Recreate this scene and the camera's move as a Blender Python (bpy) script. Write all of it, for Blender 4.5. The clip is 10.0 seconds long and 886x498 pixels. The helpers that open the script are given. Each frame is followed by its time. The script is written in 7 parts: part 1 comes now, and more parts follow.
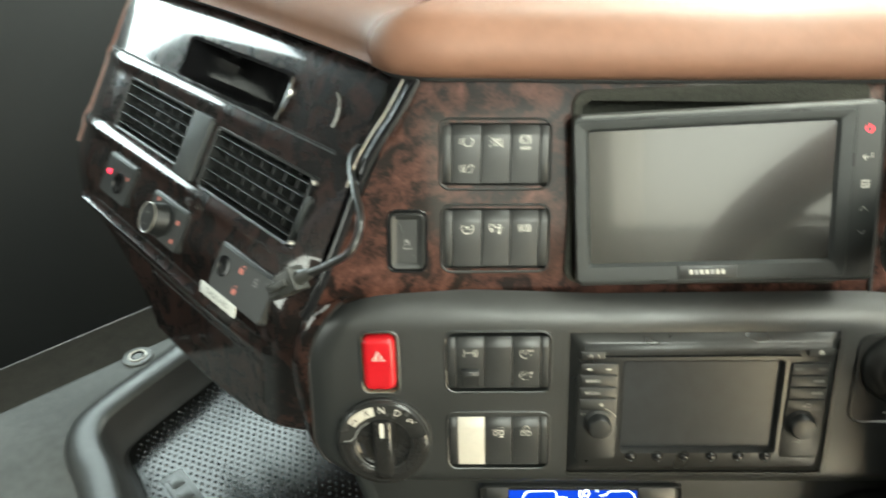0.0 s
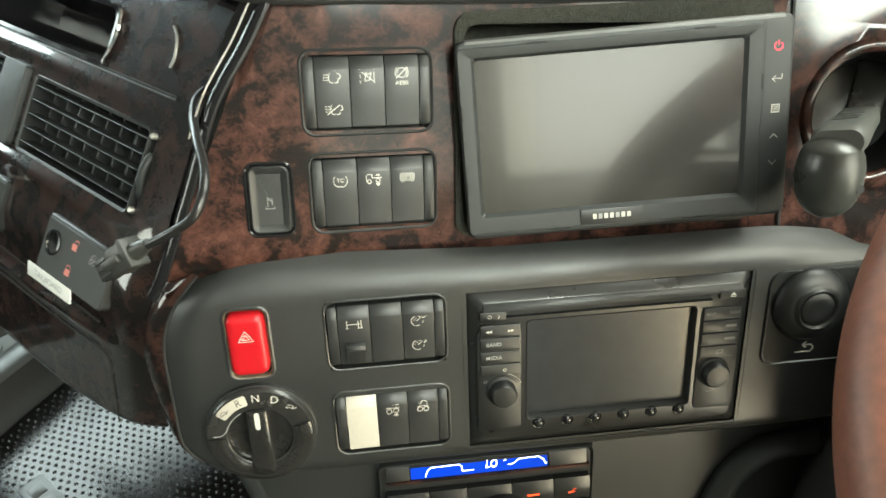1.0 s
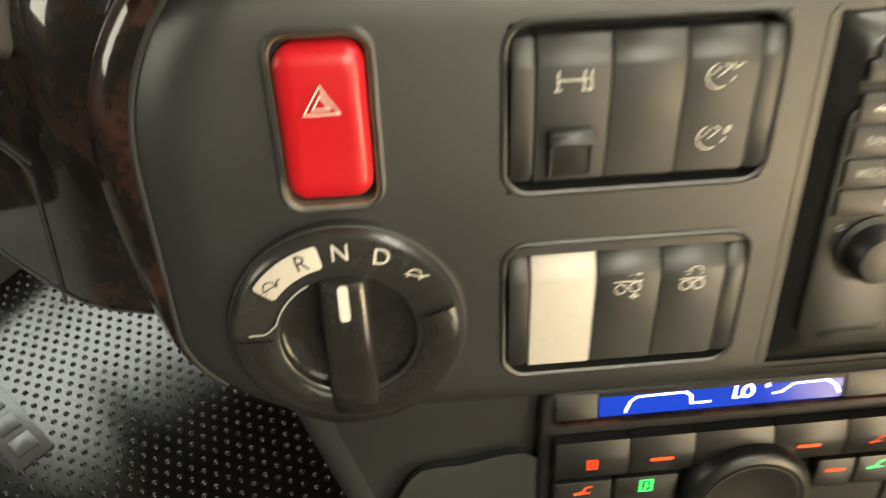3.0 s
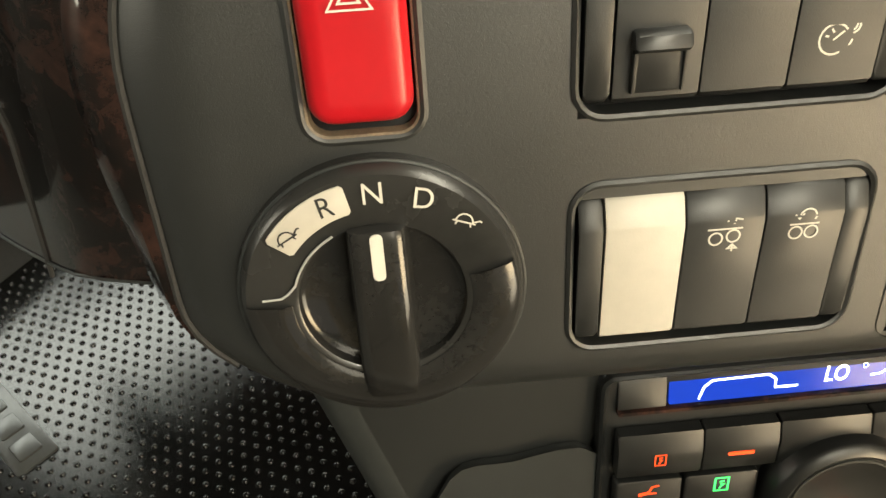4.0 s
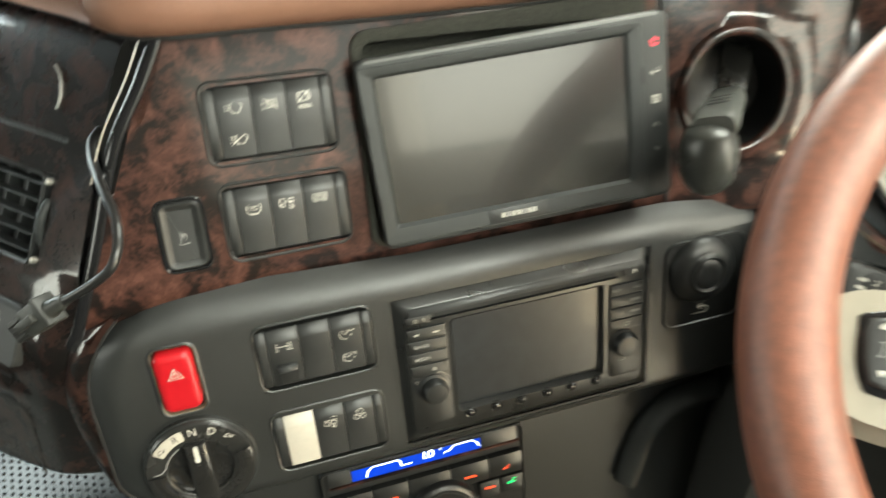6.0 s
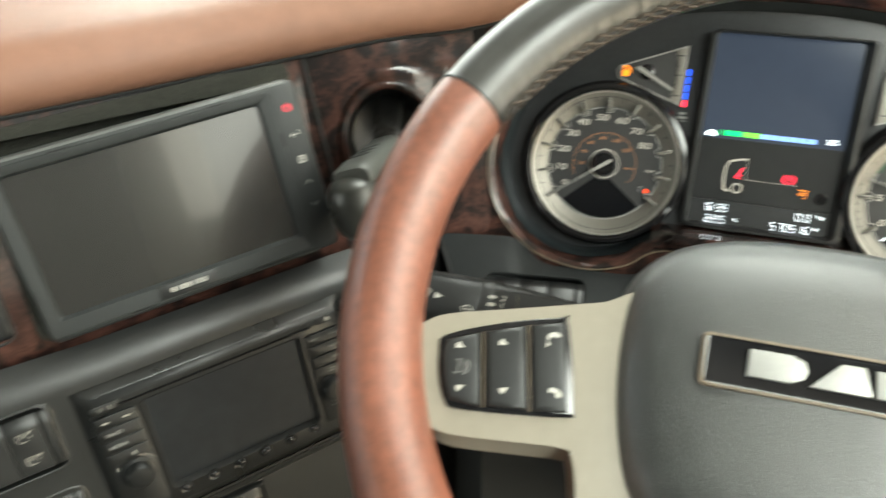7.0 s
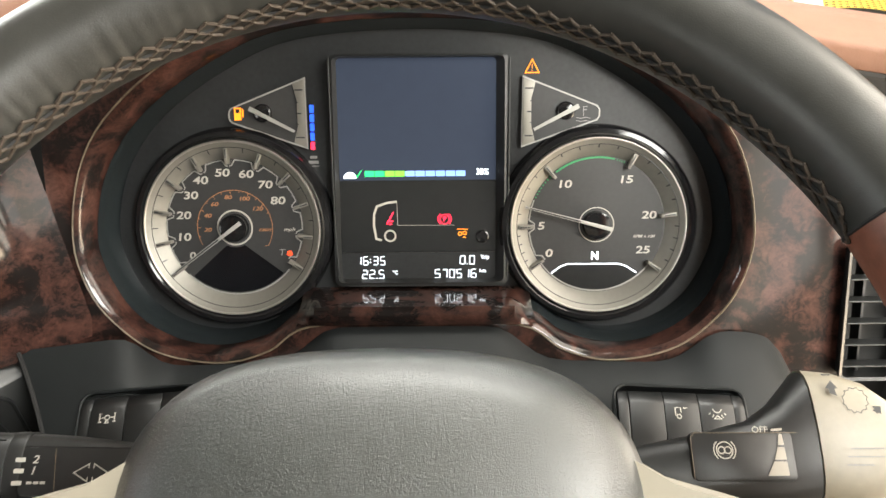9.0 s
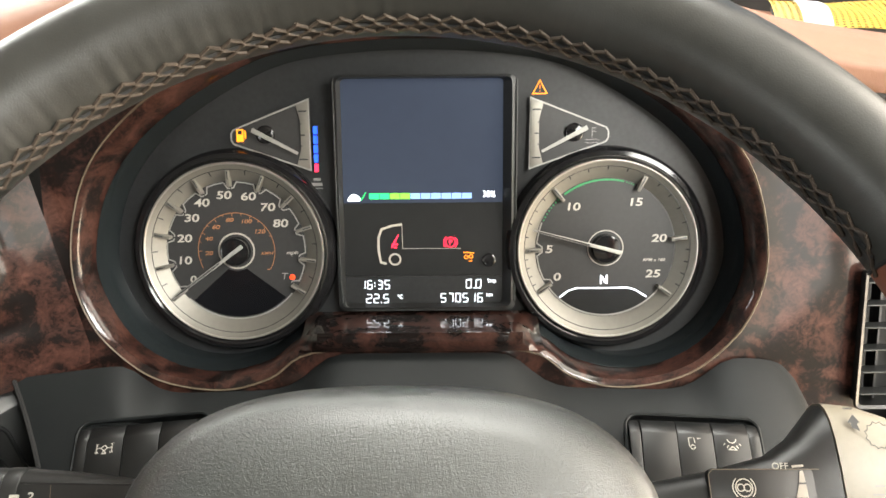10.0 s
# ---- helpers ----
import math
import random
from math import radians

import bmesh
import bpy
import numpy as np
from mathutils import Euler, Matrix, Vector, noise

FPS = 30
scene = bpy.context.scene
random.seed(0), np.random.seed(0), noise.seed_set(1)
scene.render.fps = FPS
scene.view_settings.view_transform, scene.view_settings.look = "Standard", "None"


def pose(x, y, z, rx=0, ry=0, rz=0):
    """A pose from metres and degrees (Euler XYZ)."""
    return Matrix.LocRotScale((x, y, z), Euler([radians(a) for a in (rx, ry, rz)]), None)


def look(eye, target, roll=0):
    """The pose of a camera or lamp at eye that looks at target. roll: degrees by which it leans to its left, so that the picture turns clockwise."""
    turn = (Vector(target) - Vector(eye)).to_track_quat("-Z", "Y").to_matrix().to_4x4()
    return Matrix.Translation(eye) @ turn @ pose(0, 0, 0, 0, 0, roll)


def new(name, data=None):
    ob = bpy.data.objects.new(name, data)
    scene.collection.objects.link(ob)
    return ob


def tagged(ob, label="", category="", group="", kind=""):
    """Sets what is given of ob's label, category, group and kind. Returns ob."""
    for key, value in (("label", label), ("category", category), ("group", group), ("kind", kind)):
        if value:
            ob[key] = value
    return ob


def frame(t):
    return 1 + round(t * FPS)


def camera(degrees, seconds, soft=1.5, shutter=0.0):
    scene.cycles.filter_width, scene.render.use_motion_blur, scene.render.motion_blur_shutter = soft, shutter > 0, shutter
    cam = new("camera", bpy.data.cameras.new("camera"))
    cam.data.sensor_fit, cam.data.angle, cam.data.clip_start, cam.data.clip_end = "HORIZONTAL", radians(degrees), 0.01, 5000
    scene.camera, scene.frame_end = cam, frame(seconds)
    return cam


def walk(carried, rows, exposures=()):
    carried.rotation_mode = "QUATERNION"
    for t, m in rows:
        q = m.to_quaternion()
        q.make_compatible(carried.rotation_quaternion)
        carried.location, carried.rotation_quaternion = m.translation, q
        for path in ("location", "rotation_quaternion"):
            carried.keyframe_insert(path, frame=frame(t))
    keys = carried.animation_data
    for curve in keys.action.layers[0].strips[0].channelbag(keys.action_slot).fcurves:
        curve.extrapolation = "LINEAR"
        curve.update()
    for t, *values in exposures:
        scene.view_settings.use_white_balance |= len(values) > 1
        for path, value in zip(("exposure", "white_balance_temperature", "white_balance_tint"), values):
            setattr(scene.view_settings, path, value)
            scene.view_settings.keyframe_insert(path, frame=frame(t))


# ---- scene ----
cam = camera(62.6, 10.0, soft=1.5, shutter=0.5)
PATH = [
    (0, (-0.1493, -0.6209, 1.7835), 52.75, -32.42, -3.31),
    (0.5, (-0.1613, -0.5921, 1.7593), 46.69, -34.78, -2.46),
    (1, (-0.1836, -0.5742, 1.7441), 43.48, -36.11, -1.60),
    (1.5, (-0.2154, -0.5446, 1.7172), 41.67, -37.99, -0.61),
    (2, (-0.2533, -0.5160, 1.6632), 42.01, -40.57, -0.37),
    (2.5, (-0.3076, -0.5053, 1.6086), 43.89, -42.91, -1.11),
    (3, (-0.3628, -0.5104, 1.5413), 45.63, -43.46, -2.23),
    (3.2, (-0.3725, -0.5112, 1.5239), 45.33, -42.33, -2.54),
    (4.3, (-0.3834, -0.5030, 1.5019), 47.63, -43.09, -4.52),
    (4.5, (-0.3832, -0.5043, 1.5012), 47.35, -42.87, -4.41),
    (5, (-0.3435, -0.5138, 1.5799), 45.77, -42.14, -3.92),
    (5.2, (-0.3102, -0.5270, 1.6277), 43.34, -41.88, -2.83),
    (6.3, (-0.1583, -0.5862, 1.7875), 29.48, -37.63, -2.41),
    (6.5, (-0.1336, -0.5687, 1.7858), 26.70, -37.21, -2.51),
    (7, (-0.0811, -0.5400, 1.7913), 18.90, -35.99, -2.64),
    (7.5, (-0.0254, -0.4881, 1.7865), 11.56, -35.45, -2.39),
    (8, (0.0199, -0.4531, 1.7737), 6.65, -35.37, -2.41),
    (8.5, (0.0347, -0.4278, 1.7682), 3.74, -35.39, -2.25),
    (9, (0.0362, -0.4070, 1.7597), 2.68, -35.42, -2.18),
    (9.5, (0.0348, -0.3949, 1.7561), 2.72, -35.14, -2.28),
    (10, (0.0322, -0.3948, 1.7600), 2.66, -34.42, -2.15),
]


def ahead(eye, yaw, pitch):
    """A point one metre ahead of the eye: yaw to the left from +y, pitch up."""
    a, b = radians(yaw), radians(pitch)
    return Vector(eye) + Vector((-math.sin(a) * math.cos(b), math.cos(a) * math.cos(b), math.sin(b)))


walk(cam, [(t, look(eye, ahead(eye, yaw, pitch), roll)) for t, eye, yaw, pitch, roll in PATH],
     ((0.0, 0.74, 6250, -4), (1.5, 0.82, 6350, -3), (2.5, 0.68, 7250, 4), (3.1, 0.5, 7350, 4), (4.5, 0.54, 7400, 4), (5.2, 0.72, 7200, 4), (6.5, 0.62, 6150, -3), (7.5, 0.22, 6250, 6), (8.0, 0.2, 6350, 9), (9.0, 0.5, 6350, 9), (10.0, 0.6, 6350, 9)))

# ---- light ----
world = bpy.data.worlds.new("sky")
scene.world = world
world.use_nodes = True
wt = world.node_tree
sky = wt.nodes.new("ShaderNodeTexSky")
sky.sky_type, sky.sun_disc = "NISHITA", False
sky.sun_elevation, sky.sun_rotation = radians(48), radians(200)
sky.air_density, sky.dust_density, sky.ozone_density = 1.0, 4.0, 1.0
wt.links.new(sky.outputs[0], wt.nodes["Background"].inputs[0])
wt.nodes["Background"].inputs[1].default_value = 0.12
sun_data = bpy.data.lights.new("sun", "SUN")
sun_data.energy, sun_data.angle, sun_data.color = 1.0, radians(20), (1.0, 0.96, 0.9)
sun = new("sun", sun_data)
sun.matrix_world = look((0.6, -2.0, 4.5), (0, 0, 1.4))


def area_light(name, eye, target, w, h, power, color=(1.0, 0.97, 0.88)):
    """An area light at one of the cab's openings, real or added."""
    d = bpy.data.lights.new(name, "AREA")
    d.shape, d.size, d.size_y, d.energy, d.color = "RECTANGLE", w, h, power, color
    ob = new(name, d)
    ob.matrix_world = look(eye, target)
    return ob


area_light("windscreen_daylight", (-0.55, 0.95, 2.05), (-0.45, -0.4, 1.55), 2.0, 0.75, 46)
area_light("left_window_daylight", (-1.74, -0.29, 1.94), (-0.3, -0.33, 1.6), 0.98, 0.54, 11, (0.93, 1.0, 1.0))
area_light("right_window_daylight", (0.68, -0.74, 2.24), (-0.3, -0.35, 1.5), 0.66, 0.34, 16)
# Added overhead fill, in place of the windscreen's upper part.
area_light("roof_fill", (0.1, 0.36, 2.62), (0.06, 0.1, 1.5), 0.8, 0.48, 17)
area_light("quarter_window_daylight", (0.715, -0.93, 1.79), (-0.4, -0.3, 1.55), 0.5, 0.32, 1.3, (1.0, 0.90, 0.74))
area_light("open_door_daylight", (0.715, -0.1, 1.6), (-0.4, -0.1, 1.56), 0.8, 1.56, 25, (1.0, 0.88, 0.72))
# Added warm fill, standing in for bounce from something bright by the seat.
area_light("low_warm_fill", (0.70, -0.32, 1.24), (-0.4, -0.3, 1.38), 0.42, 0.36, 4.2, (1.0, 0.72, 0.40))
# Added rear-left lamp that draws pale streaks on the glossy side panels.
area_light("rear_streak_fill", (-1.27, -1.43, 1.82), (-0.6, -0.4, 1.5), 0.44, 0.44, 2.6)

# ---- materials ----
MATS = {}


def mk(name, color, rough=0.5, metal=0.0, bump=None, var=None, coat=0.0, emit=0.0, rvar=0.0, spec=0.5, pebble=None, haze=0.06):
    """A principled material. bump: (cells per metre, depth in metres); var: (cells per metre, share of lightness); rvar: how much the gloss wanders."""
    m = bpy.data.materials.new(name)
    m.use_nodes = True
    nt = m.node_tree
    b = nt.nodes["Principled BSDF"]
    b.inputs["Base Color"].default_value = (*color, 1)
    b.inputs["Roughness"].default_value = rough
    b.inputs["Metallic"].default_value = metal
    b.inputs["Specular IOR Level"].default_value = spec
    b.inputs["Coat Weight"].default_value = coat
    b.inputs["Coat Roughness"].default_value = haze
    co = nt.nodes.new("ShaderNodeTexCoord")
    if emit:
        b.inputs["Emission Color"].default_value = (*color, 1)
        b.inputs["Emission Strength"].default_value = emit
    if var:
        n1, n2 = nt.nodes.new("ShaderNodeTexNoise"), nt.nodes.new("ShaderNodeTexNoise")
        n1.inputs["Scale"].default_value, n1.inputs["Detail"].default_value = var[0], 6
        n2.inputs["Scale"].default_value, n2.inputs["Detail"].default_value = var[0] * 9, 3
        add, rng, hsv = nt.nodes.new("ShaderNodeMath"), nt.nodes.new("ShaderNodeMapRange"), nt.nodes.new("ShaderNodeHueSaturation")
        for n in (n1, n2):
            nt.links.new(co.outputs["Object"], n.inputs["Vector"])
        nt.links.new(n1.outputs[0], add.inputs[0])
        nt.links.new(n2.outputs[0], add.inputs[1])
        nt.links.new(add.outputs[0], rng.inputs[0])
        rng.inputs[1].default_value, rng.inputs[2].default_value = 0.65, 1.35
        rng.inputs[3].default_value, rng.inputs[4].default_value = 1 - var[1], 1 + var[1]
        hsv.inputs["Color"].default_value = (*color, 1)
        nt.links.new(rng.outputs[0], hsv.inputs["Value"])
        nt.links.new(hsv.outputs[0], b.inputs["Base Color"])
        if rvar:
            r2 = nt.nodes.new("ShaderNodeMapRange")
            nt.links.new(n1.outputs[0], r2.inputs[0])
            r2.inputs[1].default_value, r2.inputs[2].default_value = 0.3, 0.7
            r2.inputs[3].default_value, r2.inputs[4].default_value = max(rough - rvar, 0.02), rough + rvar
            nt.links.new(r2.outputs[0], b.inputs["Roughness"])
    if bump:
        t, bn = nt.nodes.new("ShaderNodeTexNoise"), nt.nodes.new("ShaderNodeBump")
        t.inputs["Scale"].default_value, t.inputs["Detail"].default_value = bump[0], 2
        bn.inputs["Distance"].default_value, bn.inputs["Strength"].default_value = bump[1], 1.0
        nt.links.new(co.outputs["Object"], t.inputs["Vector"])
        nt.links.new(t.outputs[0], bn.inputs["Height"])
        nt.links.new(bn.outputs[0], b.inputs["Normal"])
    if pebble:
        # leather-like pebbles: soft cells with creases between them
        v, bn, wob, mixv = nt.nodes.new("ShaderNodeTexVoronoi"), nt.nodes.new("ShaderNodeBump"), nt.nodes.new("ShaderNodeTexNoise"), nt.nodes.new("ShaderNodeMix")
        mixv.data_type = "VECTOR"
        mixv.inputs[0].default_value = 0.004
        wob.inputs["Scale"].default_value = pebble[0] * 0.8
        nt.links.new(co.outputs["Object"], wob.inputs["Vector"])
        nt.links.new(co.outputs["Object"], mixv.inputs[4])
        nt.links.new(wob.outputs[1], mixv.inputs[5])
        v.feature = "SMOOTH_F1"
        v.inputs["Scale"].default_value, v.inputs["Smoothness"].default_value = pebble[0], 0.6
        nt.links.new(mixv.outputs[1], v.inputs["Vector"])
        bn.inputs["Distance"].default_value, bn.inputs["Strength"].default_value, bn.invert = pebble[1], 1.0, True
        nt.links.new(v.outputs["Distance"], bn.inputs["Height"])
        nt.links.new(bn.outputs[0], b.inputs["Normal"])
    MATS[name] = m
    return m


def mk_wood(name, depth=1.0, haze=0.05, gloss=1.0):
    """Dark walnut burl under clear lacquer."""
    m = bpy.data.materials.new(name)
    m.use_nodes = True
    nt = m.node_tree
    b = nt.nodes["Principled BSDF"]
    co = nt.nodes.new("ShaderNodeTexCoord")
    n1, n2, n3 = (nt.nodes.new("ShaderNodeTexNoise") for _ in range(3))
    for n, s, d, w in ((n1, 44, 4, 1.0), (n2, 150, 6, 2.2), (n3, 900, 2, 1.5)):
        n.inputs["Scale"].default_value, n.inputs["Detail"].default_value, n.inputs["Distortion"].default_value = s, d, w
        nt.links.new(co.outputs["Object"], n.inputs["Vector"])
    m1, m2 = nt.nodes.new("ShaderNodeMix"), nt.nodes.new("ShaderNodeMix")
    m1.inputs[0].default_value, m2.inputs[0].default_value = 0.30, 0.14
    nt.links.new(n1.outputs[0], m1.inputs[2])
    nt.links.new(n2.outputs[0], m1.inputs[3])
    nt.links.new(m1.outputs[0], m2.inputs[2])
    nt.links.new(n3.outputs[0], m2.inputs[3])
    ramp = nt.nodes.new("ShaderNodeValToRGB")
    nt.links.new(m2.outputs[0], ramp.inputs[0])
    e = ramp.color_ramp.elements
    e[0].position, e[0].color = 0.42, (0.009, 0.0065, 0.006, 1)
    e[1].position, e[1].color = 0.70, (0.135, 0.062, 0.047, 1)
    for p, c in ((0.465, (0.014, 0.0085, 0.0075, 1)), (0.506, (0.040, 0.0185, 0.0148, 1)), (0.575, (0.070, 0.031, 0.0235, 1))):
        q = e.new(p)
        q.color = c
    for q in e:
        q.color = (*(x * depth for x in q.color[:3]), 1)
    nt.links.new(ramp.outputs[0], b.inputs["Base Color"])
    b.inputs["Roughness"].default_value = 0.36
    b.inputs["Specular IOR Level"].default_value = 0.1
    b.inputs["Coat Weight"].default_value, b.inputs["Coat Roughness"].default_value, b.inputs["Coat IOR"].default_value = gloss, haze, 1.55
    MATS[name] = m
    return m


mk_wood("burl", 0.78, 0.09, 0.4)
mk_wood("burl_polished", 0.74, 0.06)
mk_wood("burl_satin", 0.77, 0.11, 0.75)
# Same burl at lower depth: shade on the passenger side is in its colour.
mk_wood("walnut_shaded", 0.3, 0.07)
mk("fascia", (0.0145, 0.0157, 0.0156), 0.41, pebble=(1500, 0.00004), var=(14, 0.12), rvar=0.06, spec=0.72)
mk("grey_plastic", (0.018, 0.0205, 0.0205), 0.5, bump=(2600, 0.0001), var=(14, 0.1), rvar=0.05)
mk("switch_black", (0.0175, 0.0184, 0.0186), 0.42, bump=(3200, 0.00004), var=(30, 0.12), rvar=0.08)
mk("bowl_black", (0.016, 0.020, 0.022), 0.2, var=(30, 0.15), rvar=0.05)
mk("gloss_black", (0.010, 0.010, 0.011), 0.11, var=(40, 0.2), rvar=0.06)
mk("piano_black", (0.014, 0.0138, 0.0135), 0.13, var=(60, 0.25), rvar=0.07)
mk("satin_black", (0.020, 0.020, 0.0195), 0.24, var=(30, 0.15), rvar=0.06)
mk("radio_black", (0.0115, 0.012, 0.0118), 0.31, bump=(3200, 0.00004), var=(30, 0.12), rvar=0.06, spec=0.6)
mk("fan_black", (0.004, 0.0045, 0.006), 0.2, var=(40, 0.2))
mk("handle_black", (0.016, 0.0165, 0.016), 0.25, bump=(2200, 0.00003), var=(30, 0.2), rvar=0.06)
mk("lever_ball", (0.042, 0.044, 0.04), 0.3, bump=(2200, 0.00003), var=(40, 0.15), rvar=0.06, spec=0.7)
mk("lever_grey", (0.095, 0.1, 0.094), 0.42, bump=(2200, 0.00004), var=(40, 0.12))
mk("key_black", (0.0095, 0.0102, 0.0104), 0.38, bump=(3200, 0.00004), var=(30, 0.15), rvar=0.06)
mk("shelf_switch", (0.0055, 0.006, 0.0062), 0.36, bump=(3200, 0.00004), var=(30, 0.15), rvar=0.06)
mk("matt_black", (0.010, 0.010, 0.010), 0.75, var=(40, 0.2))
mk("tray_grey", (0.034, 0.036, 0.0355), 0.36, bump=(2200, 0.00008), var=(12, 0.2), rvar=0.08)
mk("rubber", (0.003, 0.003, 0.003), 0.14, bump=(1800, 0.00006), var=(12, 0.2), rvar=0.08, spec=0.4)
mk("rubber_tab", (0.03, 0.031, 0.03), 0.3, bump=(1800, 0.00006), var=(40, 0.2))
mk("foam", (0.026, 0.0265, 0.021), 0.95, bump=(900, 0.0012), var=(300, 0.5))
mk("terracotta", (0.205, 0.105, 0.069), 0.56, spec=0.35, pebble=(950, 0.00016), var=(9, 0.09), rvar=0.05)
mk("brown_leather", (0.175, 0.06, 0.034), 0.44, spec=0.8, bump=(1300, 0.00014), var=(20, 0.32), rvar=0.12)
mk("black_leather", (0.025, 0.0248, 0.022), 0.38, bump=(1500, 0.00007), var=(22, 0.18), rvar=0.08, spec=0.7)
mk("pad_vinyl", (0.0085, 0.0108, 0.0092), 0.38, spec=1.0, coat=0.45, haze=0.33, pebble=(1150, 0.0002), var=(18, 0.1), rvar=0.05)
mk("thread", (0.047, 0.034, 0.024), 0.7, var=(600, 0.2))
mk("cream_paint", (0.245, 0.222, 0.178), 0.34, bump=(2200, 0.00003), var=(16, 0.06), rvar=0.05)
mk("cap_cream", (0.165, 0.148, 0.112), 0.42, bump=(2200, 0.00003), var=(26, 0.1))
mk("cream_plastic", (0.41, 0.385, 0.335), 0.45, bump=(2200, 0.00003), var=(30, 0.05))
mk("red_plastic", (0.37, 0.005, 0.011), 0.32, var=(30, 0.06), rvar=0.05)
mk("silver", (0.46, 0.44, 0.40), 0.42, metal=0.8, bump=(2600, 0.00002), var=(30, 0.06))
mk("ring_silver", (0.25, 0.24, 0.215), 0.5, metal=0.55, bump=(2600, 0.00002), var=(30, 0.06))
mk("shelf_plastic", (0.0072, 0.0088, 0.0094), 0.5, spec=0.28, bump=(2600, 0.0001), var=(14, 0.1), rvar=0.05)
mk("flange_grey", (0.085, 0.088, 0.085), 0.45, bump=(2200, 0.0001), var=(9, 0.25), rvar=0.08)
mk("chrome", (0.75, 0.75, 0.74), 0.12, metal=1.0, var=(40, 0.05))
mk("badge_white", (0.36, 0.36, 0.34), 0.45, metal=0.3, var=(60, 0.06))
mk("worn_edge", (0.15, 0.118, 0.08), 0.5, var=(160, 0.4))
mk("print_white", (0.5, 0.485, 0.435), 0.6)
mk("print_grey", (0.30, 0.30, 0.29), 0.6)
mk("print_tan", (0.42, 0.20, 0.09), 0.6)
mk("print_black", (0.012, 0.012, 0.012), 0.6)
mk("print_red", (0.62, 0.2, 0.16), 0.6)
mk("print_dim", (0.13, 0.13, 0.125), 0.6)
mk("dial_face", (0.034, 0.0345, 0.035), 0.45, bump=(3000, 0.00003), var=(40, 0.1))
mk("dial_dark", (0.026, 0.0275, 0.029), 0.32, var=(40, 0.2))
mk("screen_glass", (0.028, 0.0275, 0.026), 0.2, var=(8, 0.1), coat=0.75, spec=0.9)
mk("radio_glass", (0.019, 0.021, 0.0235), 0.3, var=(10, 0.25), coat=0.12, spec=0.4)
# Emission covers the display's black-level glow and the haze over it.
mk("lcd_dark", (0.023, 0.029, 0.044), 0.22, var=(10, 0.08), emit=0.95)
mk("lcd_mid", (0.020, 0.021, 0.022), 0.25, var=(10, 0.08))
mk("paper", (0.70, 0.70, 0.67), 0.7, var=(40, 0.06))
mk("wire", (0.012, 0.012, 0.012), 0.28, var=(60, 0.2))
mk("plug_dark", (0.016, 0.016, 0.0155), 0.38, var=(120, 0.3))
mk("plug_grey", (0.026, 0.027, 0.025), 0.38, var=(120, 0.3))
mk("scale_green", (0.03, 0.22, 0.08), 0.5, emit=0.25)
mk("lamp_white", (0.9, 0.95, 1.0), 0.5, emit=2.2)
mk("lamp_red", (1.0, 0.02, 0.06), 0.5, emit=2.2)
mk("lamp_orange", (1.0, 0.27, 0.012), 0.5, emit=1.25)
mk("lamp_amber", (1.0, 0.07, 0.015), 0.5, emit=0.8)
mk("lamp_green", (0.03, 0.85, 0.18), 0.5, emit=1.2)
mk("lamp_lime", (0.2, 0.85, 0.05), 0.5, emit=1.0)
mk("lamp_pale_blue", (0.22, 0.38, 0.85), 0.5, emit=0.9)
mk("lamp_blue", (0.02, 0.10, 0.95), 0.5, emit=1.3)
mk("display_blue", (0.003, 0.032, 0.42), 0.12, emit=0.42, spec=0.25)
mk("cab_lining", (0.40, 0.35, 0.27), 0.8, bump=(700, 0.0004), var=(6, 0.08))
mk("roof_lining", (0.15, 0.14, 0.124), 0.85, bump=(700, 0.0004), var=(6, 0.1))
# Roof lining made darker: shade of seat and bunk put into the colour.
mk("shaded_rear_lining", (0.045, 0.043, 0.04), 0.85, bump=(700, 0.0004), var=(6, 0.1))
mk("door_trim", (0.42, 0.31, 0.18), 0.7, bump=(700, 0.0004), var=(6, 0.1))
mk("dark_trim", (0.03, 0.031, 0.03), 0.75, bump=(700, 0.0004), var=(6, 0.1))
mk("door_dark", (0.006, 0.0072, 0.0076), 0.7, bump=(700, 0.0004), var=(6, 0.1))
mk("carpet", (0.035, 0.032, 0.026), 0.95, bump=(600, 0.002), var=(30, 0.3))
mk("reflective_tape", (0.42, 0.43, 0.42), 0.35, var=(120, 0.1))
mk("yellow_mesh", (0.40, 0.25, 0.012), 0.6, var=(60, 0.1))
mk("outside_ground", (0.30, 0.29, 0.27), 0.9, bump=(20, 0.01), var=(0.6, 0.15))

# ---- building helpers (plan in millimetres inside a thing, metres in the world) ----


def frame_of(o, u, n):
    """The pose of a panel: its origin, its direction to the right, and the way that it faces."""
    u, n = Vector(u).normalized(), Vector(n).normalized()
    v = n.cross(u)
    u = v.cross(n)
    m = Matrix((u, v, n)).transposed().to_4x4()
    m.translation = o
    return m


def at(f, x=0, y=0, z=0, rx=0, ry=0, rz=0):
    return f @ pose(x / 1000, y / 1000, z / 1000, rx, ry, rz)


LOW = frame_of((-0.4321, -0.3488, 1.4048), (0.6529, 0.7573, -0.0147), (0.7360, -0.6296, 0.2488))
UP = frame_of((-0.4862, -0.3283, 1.5441), (0.6042, 0.7938, -0.0693), (0.7683, -0.5574, 0.3146))
MON = frame_of((-0.3689, -0.2212, 1.5460), (0.7090, 0.7031, 0.0541), (0.6596, -0.6884, 0.3018))
CLU = frame_of((-0.0005, 0.0007, 1.4887), (0.9993, 0.0288, -0.0238), (0.0362, -0.9040, 0.4260))
